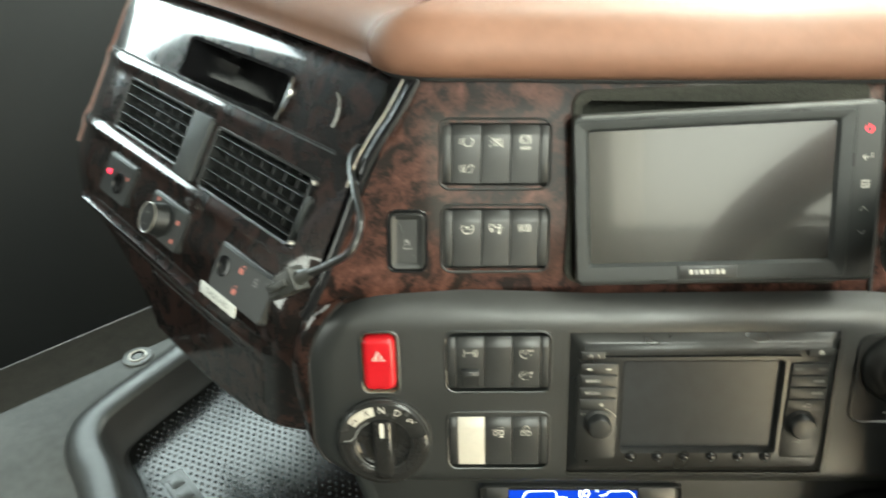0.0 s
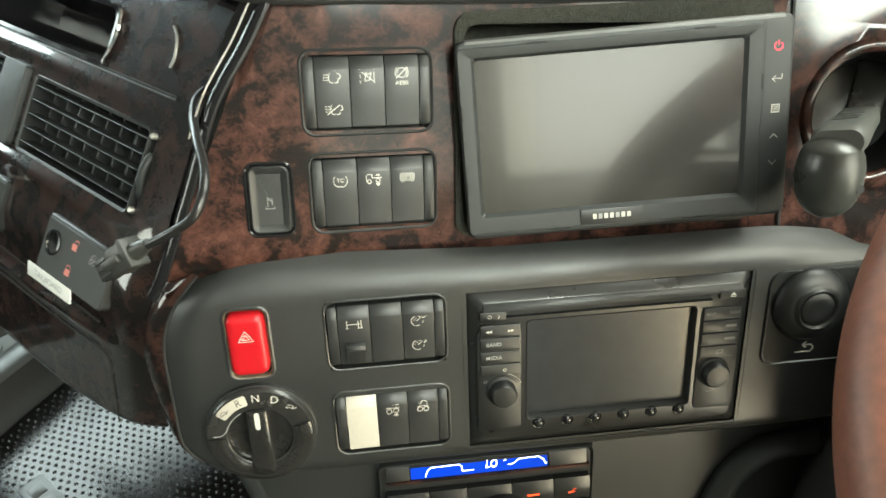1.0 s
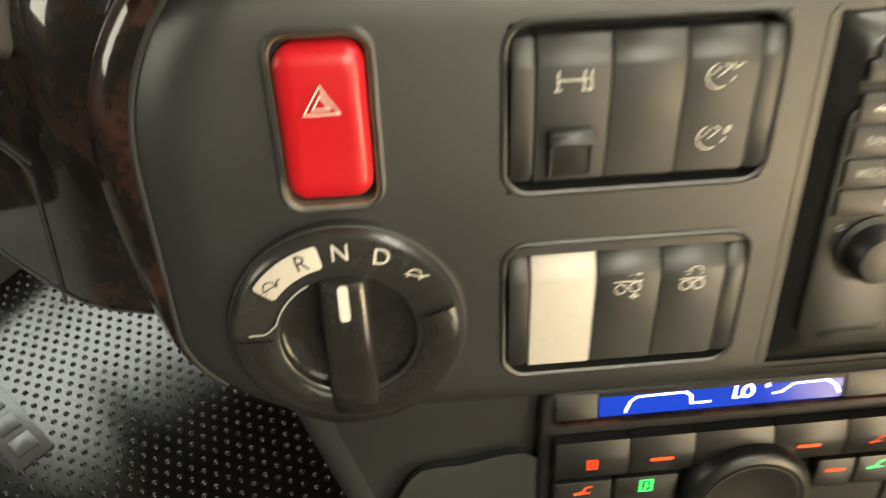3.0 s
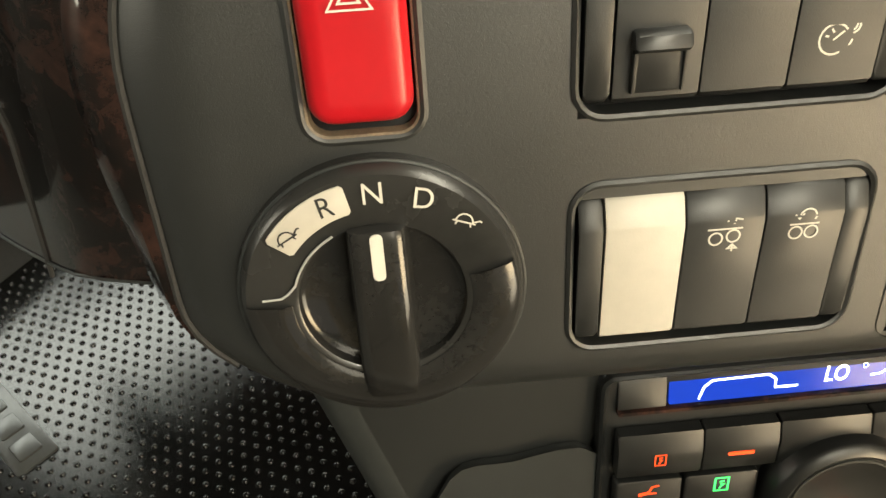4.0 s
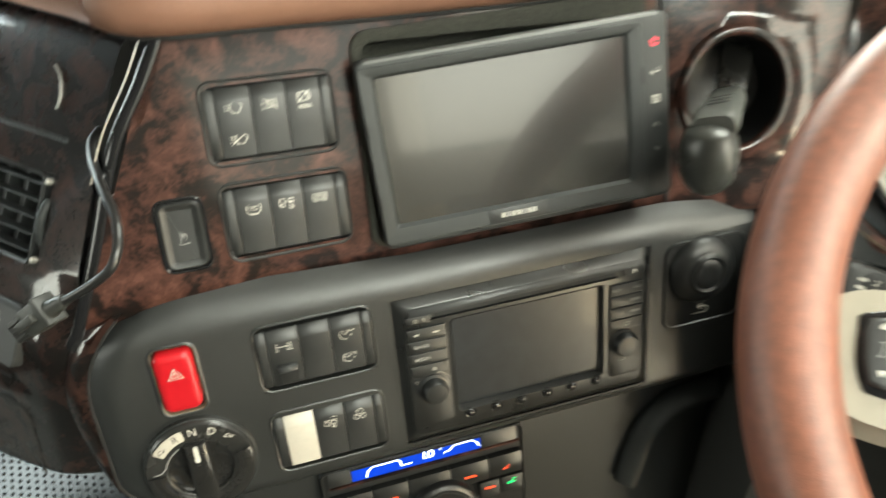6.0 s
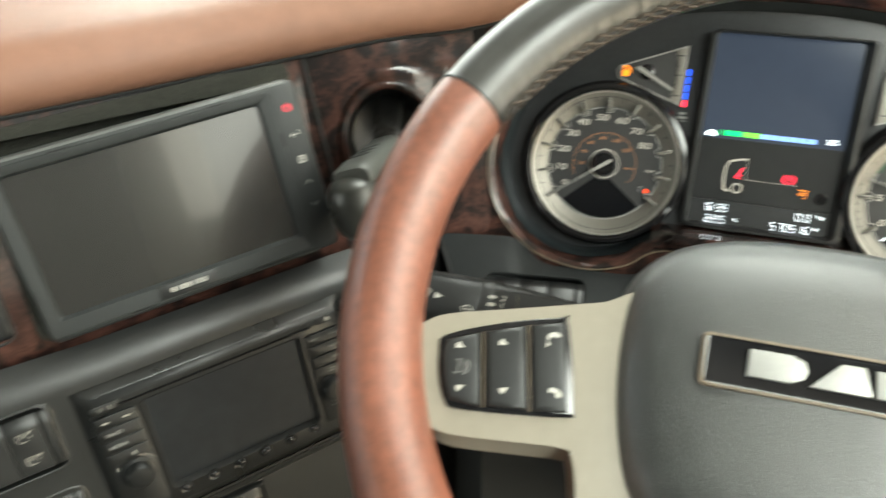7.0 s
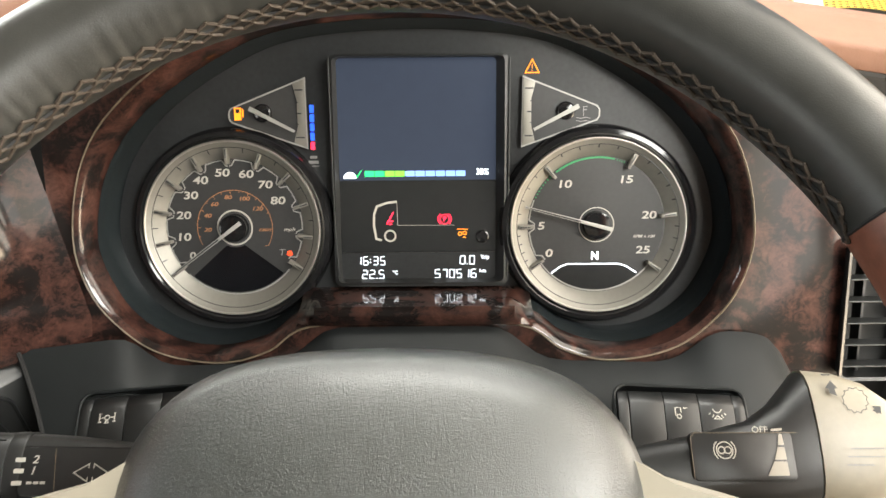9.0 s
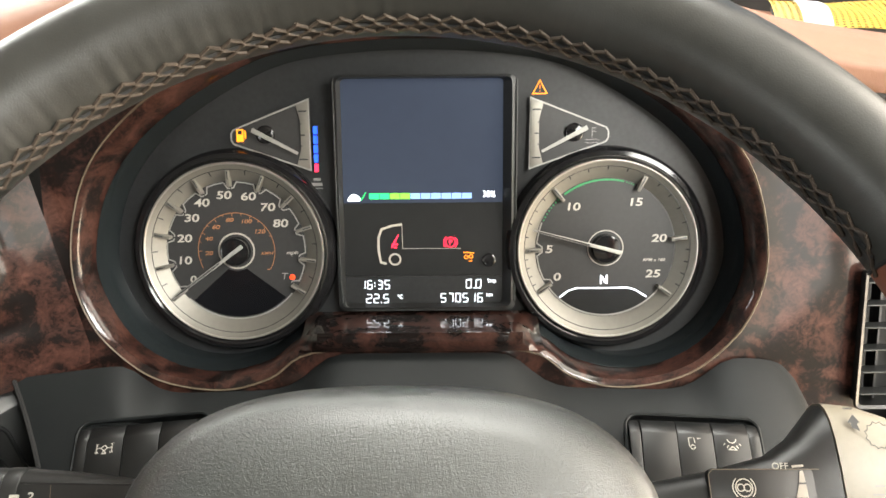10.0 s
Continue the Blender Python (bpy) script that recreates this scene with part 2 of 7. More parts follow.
LEFT = frame_of((-0.6195, -0.3984, 1.5368), (0.9982, 0.0593, 0.0065), (0.0443, -0.8100, 0.5848))
WH = frame_of((0.0047, -0.2601, 1.5681), (0.9997, 0.0179, -0.0182), (0.0251, -0.5500, 0.8348))
BR = frame_of((-0.2545, -0.0785, 1.5185), (0.8664, 0.4993, 0.0), (0.4692, -0.8142, 0.3420))
WORLD = Matrix.Identity(4)


def finish(bm, smooth=40):
    """The bmesh as a mesh in metres, smooth where its faces meet at less than so many degrees."""
    bmesh.ops.remove_doubles(bm, verts=bm.verts, dist=1e-4)
    bmesh.ops.recalc_face_normals(bm, faces=bm.faces)
    if smooth:
        lim = radians(smooth)
        for f in bm.faces:
            f.smooth = True
        for e in bm.edges:
            if len(e.link_faces) == 2 and e.calc_face_angle(0) > lim:
                e.smooth = False
    me = bpy.data.meshes.new("mesh")
    bm.to_mesh(me)
    bm.free()
    me.transform(Matrix.Scale(0.001, 4))
    return me


def part(name, bm, material, parent=None, label="", m=None, smooth=40):
    """One mesh object, under a thing or a part when it has a parent."""
    me = bm if isinstance(bm, bpy.types.Mesh) else finish(bm, smooth)
    if not me.materials:
        me.materials.append(MATS[material])
    ob = new(name, me)
    if parent is not None:
        ob.parent = parent
    if m is not None:
        ob.matrix_local = m
    if label:
        tagged(ob, label)
    return ob


def thing(name, m, label, category, group="", kind=""):
    ob = new(name)
    ob.empty_display_size = 0.01
    ob.matrix_world = m
    return tagged(ob, label, category, group, kind)


def loose(name, bm, material, m, label, category="", group="", kind="", smooth=40):
    """A thing that is one mesh."""
    ob = part(name, bm, material, None, "", m, smooth)
    return tagged(ob, label, category, group, kind)


def rrect(w, h, r, cx=0.0, cy=0.0, seg=5):
    pts = []
    r = min(r, w / 2 - 1e-3, h / 2 - 1e-3)
    for k, (sx, sy) in enumerate(((1, 1), (-1, 1), (-1, -1), (1, -1))):
        for i in range(seg + 1):
            a = math.pi / 2 * (k + i / seg)
            pts.append((cx + sx * (w / 2 - r) + r * math.cos(a), cy + sy * (h / 2 - r) + r * math.sin(a)))
    return pts


def circle(r, n=32, cx=0.0, cy=0.0, a0=0.0, ry=None):
    return [(cx + r * math.cos(a0 + 2 * math.pi * i / n), cy + (ry or r) * math.sin(a0 + 2 * math.pi * i / n)) for i in range(n)]


def offset(poly, d):
    """A closed outline moved inwards by d (outline runs anticlockwise)."""
    out = []
    n = len(poly)
    for i in range(n):
        p, a, b = Vector(poly[i]), Vector(poly[i - 1]), Vector(poly[(i + 1) % n])
        e1, e2 = (p - a), (b - p)
        if e1.length < 1e-6 or e2.length < 1e-6:
            out.append(tuple(p))
            continue
        n1, n2 = Vector((-e1.y, e1.x)).normalized(), Vector((-e2.y, e2.x)).normalized()
        s = n1 + n2
        k = d * 2 / max(s.length_squared, 0.35)
        out.append((p.x + s.x * k, p.y + s.y * k))
    return out


def lift(poly, z):
    return [(x, y, z) for x, y in poly]


def smooth_loop(pts, per=5):
    """A closed smooth line through the given corners."""
    out, n = [], len(pts)
    for i in range(n):
        p0, p1, p2, p3 = (Vector(pts[(i + k) % n]) for k in (-1, 0, 1, 2))
        for j in range(per):
            t = j / per
            out.append(tuple(0.5 * (2 * p1 + (p2 - p0) * t + (2 * p0 - 5 * p1 + 4 * p2 - p3) * t * t + (3 * p1 - p0 - 3 * p2 + p3) * t ** 3)))
    return out


def smooth_path(pts, per=6):
    out, n = [], len(pts)
    for i in range(n - 1):
        p0, p1, p2, p3 = (Vector(pts[min(max(i + k, 0), n - 1)]) for k in (-1, 0, 1, 2))
        for j in range(per):
            t = j / per
            out.append(0.5 * (2 * p1 + (p2 - p0) * t + (2 * p0 - 5 * p1 + 4 * p2 - p3) * t * t + (3 * p1 - p0 - 3 * p2 + p3) * t ** 3))
    return out + [Vector(pts[-1])]


def loft(rings, cap0=True, cap1=True, bm=None, closed=True, wrap=False):
    """Skin over rings of equally many points."""
    bm = bm or bmesh.new()
    vs = [[bm.verts.new(p) for p in ring] for ring in rings]
    n = len(rings[0])
    pairs = list(zip(vs, vs[1:])) + ([(vs[-1], vs[0])] if wrap else [])
    for a, b in pairs:
        for i in range(n if closed else n - 1):
            j = (i + 1) % n
            bm.faces.new((a[i], a[j], b[j], b[i]))
    if cap0 and not wrap:
        bm.faces.new(vs[0][::-1])
    if cap1 and not wrap:
        bm.faces.new(vs[-1])
    return bm


def slab(poly, z0, z1, bev=0.4, bm=None):
    """A plate with a rounded upper edge."""
    b2 = bev * 0.3
    rings = [lift(poly, z0), lift(poly, z1 - bev), lift(offset(poly, b2), z1 - b2), lift(offset(poly, bev), z1)] if bev else [lift(poly, z0), lift(poly, z1)]
    return loft(rings, bm=bm)


def box(x0, x1, y0, y1, z0, z1, bev=0.4, r=0.6, bm=None):
    return slab(rrect(x1 - x0, y1 - y0, r, (x0 + x1) / 2, (y0 + y1) / 2, 2), z0, z1, bev, bm)


def lathe(profile, n=40, bm=None, cx=0.0, cy=0.0, cap0=False, cap1=True, ry=1.0):
    return loft([lift(circle(r, n, cx, cy, 0, r * ry), z) for r, z in profile], cap0, cap1, bm)


def bezel(w, h, r, lip=1.6, depth=8.0, rise=0.9, cx=0.0, cy=0.0):
    """A moulded rim round a recess, with its inner walls."""
    o, i = rrect(w + 2 * lip, h + 2 * lip, r + lip, cx, cy), rrect(w, h, r, cx, cy)
    m = rrect(w + lip, h + lip, r + lip / 2, cx, cy)
    return loft([lift(o, -0.3), lift(o, rise * 0.4), lift(m, rise), lift(i, rise * 0.5), lift(i, -depth)], False, False)


def tube(pts, r, n=10, bm=None, cap=True, flat=1.0):
    """A round bar along a line; r may be a list."""
    pts = [Vector(p) for p in pts]
    rings, ref = [], None
    for i, p in enumerate(pts):
        t = (pts[min(i + 1, len(pts) - 1)] - pts[max(i - 1, 0)]).normalized()
        if ref is None:
            ref = t.orthogonal().normalized()
        ref = (ref - t * ref.dot(t)).normalized()
        s = t.cross(ref)
        rr = r[i] if isinstance(r, (list, tuple)) else r
        rings.append([p + rr * (math.cos(2 * math.pi * k / n) * ref + flat * math.sin(2 * math.pi * k / n) * s) for k in range(n)])
    return loft(rings, cap, cap, bm)


def sheet(us, vs, fn, skip=(), bm=None):
    """A surface over a grid, left open over the rectangles (u0, u1, v0, v1) of skip."""
    bm = bm or bmesh.new()
    grid = [[bm.verts.new(fn(u, v)) for u in us] for v in vs]
    for j in range(len(vs) - 1):
        for i in range(len(us) - 1):
            cu, cv = (us[i] + us[i + 1]) / 2, (vs[j] + vs[j + 1]) / 2
            if any(a < cu < b and c < cv < d for a, b, c, d in skip):
                continue
            bm.faces.new((grid[j][i], grid[j][i + 1], grid[j + 1][i + 1], grid[j + 1][i]))
    return bm


def cuts(lo, hi, marks, step):
    """Grid lines from lo to hi at every mark, and not further apart than step."""
    xs = sorted({lo, hi, *(m for m in marks if lo < m < hi)})
    out = []
    for a, b in zip(xs, xs[1:]):
        n = max(1, math.ceil((b - a) / step))
        out += [a + (b - a) * i / n for i in range(n)]
    return out + [hi]


def strokes(lines, w=0.5, z=0.0, bm=None):
    """Printed lines of width w. Each line is a list of points; a line that ends where it began is closed."""
    bm = bm or bmesh.new()
    for line in lines:
        closed = len(line) > 2 and line[0] == line[-1]
        pts = [Vector(p) for p in (line[:-1] if closed else line)]
        n, l, r = len(pts), [], []
        for i, p in enumerate(pts):
            a = pts[i - 1] if closed or i else p
            b = pts[(i + 1) % n] if closed or i < n - 1 else p
            d1, d2 = (p - a), (b - p)
            d1 = d1.normalized() if d1.length > 1e-6 else d2.normalized()
            d2 = d2.normalized() if d2.length > 1e-6 else d1
            m = Vector((-d1.y - d2.y, d1.x + d2.x))
            m = m / max(m.length_squared, 0.6) * w
            l.append(bm.verts.new((p.x + m.x, p.y + m.y, z)))
            r.append(bm.verts.new((p.x - m.x, p.y - m.y, z)))
        for i in range(n if closed else n - 1):
            j = (i + 1) % n
            bm.faces.new((l[i], r[i], r[j], l[j]))
    return bm


def fills(polys, z=0.0, bm=None):
    bm = bm or bmesh.new()
    for p in polys:
        bm.faces.new([bm.verts.new((x, y, z)) for x, y in p])
    return bm


def arc(r, a0, a1, n=12, cx=0.0, cy=0.0):
    return [(cx + r * math.cos(radians(a0 + (a1 - a0) * i / n)), cy + r * math.sin(radians(a0 + (a1 - a0) * i / n))) for i in range(n + 1)]


GLYPHS = {}


def text_mesh(words, size, material, shear=0.0, wide=1.0, bold=0.0):
    """Words in the built-in font, centred, size in millimetres of capital height."""
    key = (words, size, material, shear, wide, bold)
    if key not in GLYPHS:
        cu = bpy.data.curves.new("words", "FONT")
        cu.body, cu.size, cu.align_x, cu.align_y, cu.shear, cu.offset = words, size * 1.44 / 1000, "CENTER", "CENTER", shear, bold / 1000
        tmp = bpy.data.objects.new("words", cu)
        scene.collection.objects.link(tmp)
        bpy.context.view_layer.update()
        me = bpy.data.meshes.new_from_object(tmp.evaluated_get(bpy.context.evaluated_depsgraph_get()))
        bpy.data.objects.remove(tmp)
        me.transform(Matrix.Diagonal((wide, 1, 1, 1)))
        me.materials.clear()
        me.materials.append(MATS[material])
        GLYPHS[key] = me
    return GLYPHS[key]


def words(name, s, size, material, parent, x, y, z, rz=0, shear=0.0, wide=1.0, bold=0.0, label=""):
    return part(name, text_mesh(s, size, material, shear, wide, bold), material, parent, label, at(WORLD, x, y, z, 0, 0, rz))

# ---- the setting: cab shell, floor, dashboard panels ----
CAB = (-1.78, 0.72, -1.45, 0.95, 0.72, 2.62)


def world_box(name, x0, x1, y0, y1, z0, z1, material, label):
    bm = box(x0 * 1000, x1 * 1000, y0 * 1000, y1 * 1000, z0 * 1000, z1 * 1000, 4, 6)
    return loose(name, bm, material, WORLD, label, kind="structure")


def build_cab():
    x0, x1, y0, y1, z0, z1 = CAB
    t = 0.05
    world_box("floor", x0, x1, y0, y1 + 0.4, z0 - t, z0, "carpet", "dark carpeted floor of the lorry cab")
    hole = (-310, 510, 110, 610)
    bm = bmesh.new()
    for z in (z1, z1 + t):
        sheet(cuts(x0 * 1000, x1 * 1000, hole[:2], 400), cuts(y0 * 1000, y1 * 1000 - 250, hole[2:], 400), lambda u, v: (u, v, z * 1000), [hole], bm)
    inner = [(hole[i], hole[j]) for i, j in ((0, 2), (1, 2), (1, 3), (0, 3))]
    loft([lift(inner, z1 * 1000), lift(inner, (z1 + t) * 1000)], False, False, bm)
    # Unseen slab over the roof opening, added to keep the sun out.
    lid = [tuple(v) for v in ((-360, 50, 2760), (560, 50, 2760), (560, 690, 2860), (-360, 690, 2860))]
    loose("roof_sun_block", loft([lid, [(x, y, z + 25) for x, y, z in lid]]), "roof_lining", WORLD, "unseen slab above the roof opening, added to block the sun", kind="structure")
    loose("ceiling", bm, "roof_lining", WORLD, "grey-brown lined cab roof with an opening for an added light", kind="structure")
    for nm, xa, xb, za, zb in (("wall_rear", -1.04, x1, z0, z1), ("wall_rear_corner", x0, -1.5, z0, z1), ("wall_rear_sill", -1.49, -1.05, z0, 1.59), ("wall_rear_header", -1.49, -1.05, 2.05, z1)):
        world_box(nm, xa, xb, y0 - t, y0, za, zb, "shaded_rear_lining", "grey-brown lined rear wall of the cab, coloured dark for shade")
    # passenger side: dark lining behind the door window; driver's side: beige lining and a high window
    world_box("wall_left", x0 - t, x0, y0, -0.80, z0, z1, "door_dark", "dark lined side wall behind the passenger door")
    world_box("wall_left_door", x0 - t, x0, -0.86, y1 + 0.35, z0, 1.63, "door_dark", "dark lower door trim below the passenger window")
    world_box("wall_left_header", x0 - t, x0, -0.86, y1 - 0.2, 2.31, z1, "door_dark", "dark rail above the passenger window")
    world_box("wall_left_pillar", x0 - t, x0, 0.22, 0.5, 1.64, 2.30, "door_dark", "dark windscreen pillar")
    world_box("wall_right", x1, x1 + t, y0, -1.26, z0, z1, "cab_lining", "beige lined side wall behind the driver")
    world_box("wall_right_rear", x1, x1 + t, -1.25, -0.51, z0, 0.93, "door_trim", "tan lower lining behind the driver's door")
    world_box("wall_right_front", x1, x1 + t, 0.31, y1 + 0.35, z0, 1.97, "dark_trim", "dark kick panel ahead of the open driver's door")
    world_box("wall_right_sill", x1, x1 + t, -0.50, 0.30, z0, 0.79, "dark_trim", "dark sill of the open driver's door")
    world_box("wall_right_rear_post", x1, x1 + t, -1.25, -1.15, 0.94, 1.5, "door_trim", "tan lining behind the open door")
    world_box("wall_right_panel", x1, x1 + t, -1.25, -0.51, 1.51, 1.62, "cab_lining", "beige panel below the driver's side window")
    world_box("wall_right_strip", x1, x1 + t, -1.25, -1.19, 1.63, 1.97, "cab_lining", "beige strip behind the quarter window")
    world_box("wall_right_rail", x1, x1 + t, -1.18, -0.51, 1.96, 2.07, "dark_trim", "dark rail between the two side windows")
    world_box("wall_right_post", x1, x1 + t, -1.25, -1.1, 1.98, 2.42, "roof_lining", "lined post behind the driver's side window")
    world_box("wall_right_jamb", x1, x1 + t, -0.66, -0.51, 1.63, 1.95, "dark_trim", "dark post between the door opening and the quarter window")
    world_box("wall_right_header", x1, x1 + t, -1.25, y1 - 0.2, 2.43, z1, "roof_lining", "lined rail above the driver's side window")
    world_box("wall_right_pillar", x1, x1 + t, 0.31, 0.5, 1.98, 2.42, "dark_trim", "dark windscreen pillar")
    world_box("wall_front", x0, x1, y1 + 0.35, y1 + 0.4, z0, 1.62, "dark_trim", "dark front bulkhead below the windscreen")
    world_box("windscreen_header", x0, x1, y1 - 0.2, y1 - 0.12, 2.42, z1, "cab_lining", "beige header above the windscreen")
    bm = sheet([-60000, 60000], [-60000, 60000], lambda u, v: (u, v, -600))
    loose("ground", bm, "outside_ground", WORLD, "pale concrete yard outside the cab", kind="structure")
    # dark mass behind the dashboard, so that nothing shows through its gaps
    bm = sheet(cuts(x0 * 1000, x1 * 1000, (), 200), [720, 1000, 1300, 1590], lambda u, v: (u, 470 - 0.04 * (v - 720), v))
    loose("dashboard_carrier", bm, "matt_black", WORLD, "matt black structure behind the dashboard panels", kind="structure")


def fascia_left(v):
    """Left edge of the lower fascia at height v."""
    k = max(0.0, (v - 10) / 70)
    q = max(0.0, (-40 - v) / 40)
    return -151 + 38 * k ** 2.4 + 41 * q ** 2.2


def build_lower_fascia():
    holes = [(-110, -84.5, 4, 51.5), (-48.5, 25.5, 4, 51.5), (-48.5, 25.5, -61, -16.5), (39.5, 227.5, -64.5, 50.5)]
    us = cuts(-180, 318, (-110, -84.5, -48.5, 25.5, 39.5, 227.5), 9)
    vs = cuts(-82, 84, (-64.5, -61, -16.5, 4, 50.5, 51.5), 5)

    def fn(u, v):
        z = 0.0
        if v > 54:
            e = u if u > -110 else -118 + (u + 180) / 70 * 8
            top = 82 - 6.5 * min(1.0, max(0.0, (e + 90) / 150)) - 14 * max(0.0, (e - 240) / 78) ** 1.4 - 8.5 * max(0.0, (-76 - e) / 42) ** 2
            q = (v - 54) / 30
            z -= 13 * q ** 2 + 3 * max(0.0, (e - 240) / 78)
            v = 54 + q * (top - 54)
        lo = fascia_left(v)
        if u < -110:
            s = (u + 180) / 70
            u2 = lo + s * (-110 - lo)
            d = max(0.0, 1 - (u2 - lo) / 20)
            z -= 9 * d ** 2.2
            u = u2
        if v < -66:
            z -= 16 * ((-66 - v) / 16) ** 2
        if u > 250:
            z -= 0.0006 * (u - 250) ** 2
        return (u, v, z)

    loose("lower_fascia", sheet(us, vs, fn, holes), "fascia", LOW, "black grained plastic lower dashboard fascia round the radio", kind="structure", smooth=60)
    # narrow veneer strip that runs down the fascia's outer edge
    rows = []
    for i in range(26):
        v = 80 - i * 5.7
        e = fascia_left(v)
        k = 1 - 0.82 * max(0.0, (15 - v) / 77) ** 1.6
        rows.append([(e - 18 * k, v, -34), (e - 17 * k, v, -22), (e - 13 * k, v, -13), (e - 6 * k, v, -8.5), (e - 0.5, v, -8.6), (e + 1, v, -13)])
    loose("veneer_edge", loft(rows, False, False, closed=False), "walnut_shaded", LOW, "walnut burl strip along the edge of the fascia, coloured darker for shade", kind="structure")
    gap = [(fascia_left(72 - i * 5.6) - 0.4, 72 - i * 5.6, -8.8) for i in range(25)]
    loose("fascia_gap", tube(gap, 1.0, 6), "matt_black", LOW, "thin dark gap between the fascia and its veneer edge", kind="structure")
    seam = [(fascia_left(80 - i * 5.7) - 2 - 18 * (1 - 0.82 * max(0.0, (i * 5.7 - 65) / 77) ** 1.6), 80 - i * 5.7, -33) for i in range(26)]
    loose("fascia_seam", tube(seam, 2.2, 8), "gloss_black", LOW, "black sealing strip beside the veneer edge", kind="structure")


def build_upper_trim():
    holes = [(-26.5, 45, 5.5, 48.5), (-26.5, 47, -53.5, -10.3), (-64.5, -38.5, -55.5, -12.5), (64, 258, -60, 66)]
    us = cuts(-130, 276, (-64.5, -38.5, -26.5, 45, 47, 64, 258), 9)
    vs = cuts(-84, 84, (-60, -55.5, -53.5, -12.5, -10.3, 5.5, 48.5, 66), 7)

    def fn(u, v):
        lo = -46 - (80 - v) * 0.445
        if u < -64.5:
            s = (u + 130) / 65.5
            u2 = min(lo, -66) + s * (-64.5 - min(lo, -66))
            if lo > -66:
                u2 = lo + s * 8
            u = u2
        elif u < 45 and v > 37:
            lo2 = max(lo, -64.5)
            s = (u + 64.5) / 109.5
            u = lo2 + s * (45 - lo2)
        z = 0.0
        if v < -66:
            z -= 0.03 * (v + 66) ** 2
        return (u, v, z)

    loose("upper_trim", sheet(us, vs, fn, holes), "burl", UP, "lacquered dark walnut burl trim panel round the switches", kind="structure", smooth=60)
    # pocket behind the monitor
    def leaning(o, k=0.0):
        return [(x, y + (k + 0.045 * (x - 61) if y > 30 else 0.0)) for x, y in o]

    bm = loft([lift(leaning(rrect(202, 133, 10, 161, 3), 1), -1), lift(leaning(rrect(202, 133, 10, 161, 3), 1), 3.5), lift(leaning(rrect(197, 129, 8, 161, 3)), 4.2), lift(rrect(190, 122, 8, 161, 3), 2), lift(rrect(190, 122, 8, 161, 3), -34)], False, True)
    loose("monitor_pocket", bm, "foam", UP, "pocket lined with black fuzzy foam behind the monitor", kind="structure")
    # sealing bar where the side console meets the trim
    line = smooth_path([(-40, 88, 3), (-57, 56, 4), (-78, 22, 4), (-98, -30, 3), (-117, -76, 0), (-126, -92, -6)], 5)
    loose("corner_seal", tube(line, 4.2, 10, flat=0.6), "gloss_black", UP, "glossy black bar between the side console and the trim", kind="structure")
    line = [p + Vector((-7, 2, -2)) for p in line if p.y > 2]
    loose("corner_bead", tube(line, 0.5, 8), "silver", UP, "thin bright bead beside the glossy bar", kind="structure")


def build_brake_panel():
    hole = (-68, 36, -32, 72)
    us, vs = cuts(-80, 52, (-68, 36), 7), cuts(-66, 96, (-32, 72), 13)

    def bend(u):
        """The panel curves in towards the instruments."""
        return -6 * (max(0.0, u + 10) / 62) ** 1.5

    bm = sheet(us, vs, lambda u, v: (u, v, bend(u)), [hole])
    n = 48
    sq, ci = [], []
    for i in range(n):
        a = 2 * math.pi * i / n
        c, s = math.cos(a), math.sin(a)
        k = 52 / max(abs(c), abs(s))
        sq.append((-16 + k * c, 20 + k * s, bend(-16 + k * c)))
        ci.append((c, s))

    def oval(r, z):
        return [(-20 + 0.86 * r * c, 18 + r * s, z + bend(-20 + 0.86 * r * c)) for c, s in ci]

    loft([sq] + [oval(r, z) for r, z in ((46.5, 0.2), (45.2, 1.8), (43.6, 2.6), (40.2, 2.8), (38.6, 1.6), (37.6, -3))], False, False, bm)
    loose("brake_panel", bm, "burl_satin", BR, "walnut burl panel with a round opening for the brake lever", kind="structure", smooth=50)
    loose("brake_recess", loft([oval(r, z) for r, z in ((37.6, -1), (36, -14), (30, -32), (12, -40))], False, True), "key_black", BR, "round black recess behind the brake lever", kind="structure")
    loose("trim_gap", tube([(-77, 94, 1.2), (-72, 44, 1.2), (-60, -66, 1.2)], 1.5, 6), "matt_black", BR, "dark joint between two veneer panels", kind="structure")


HALF_IN = ((0, -48), (68, -50), (96, -67), (128, -75), (160, -69), (186, -50), (202, -18), (203, 10), (192, 45), (166, 78), (122, 108), (76, 126), (0, 132))
HALF_OUT = ((0, -57), (66, -58), (93, -74), (122, -81.5), (156, -77), (180, -64), (202, -38), (211, 0), (200, 50), (172, 86), (126, 118), (78, 137), (0, 143))


def mirrored(half, per=5):
    pts = list(half) + [(-x, y) for x, y in half[-2:0:-1]]
    return smooth_loop(pts, per)


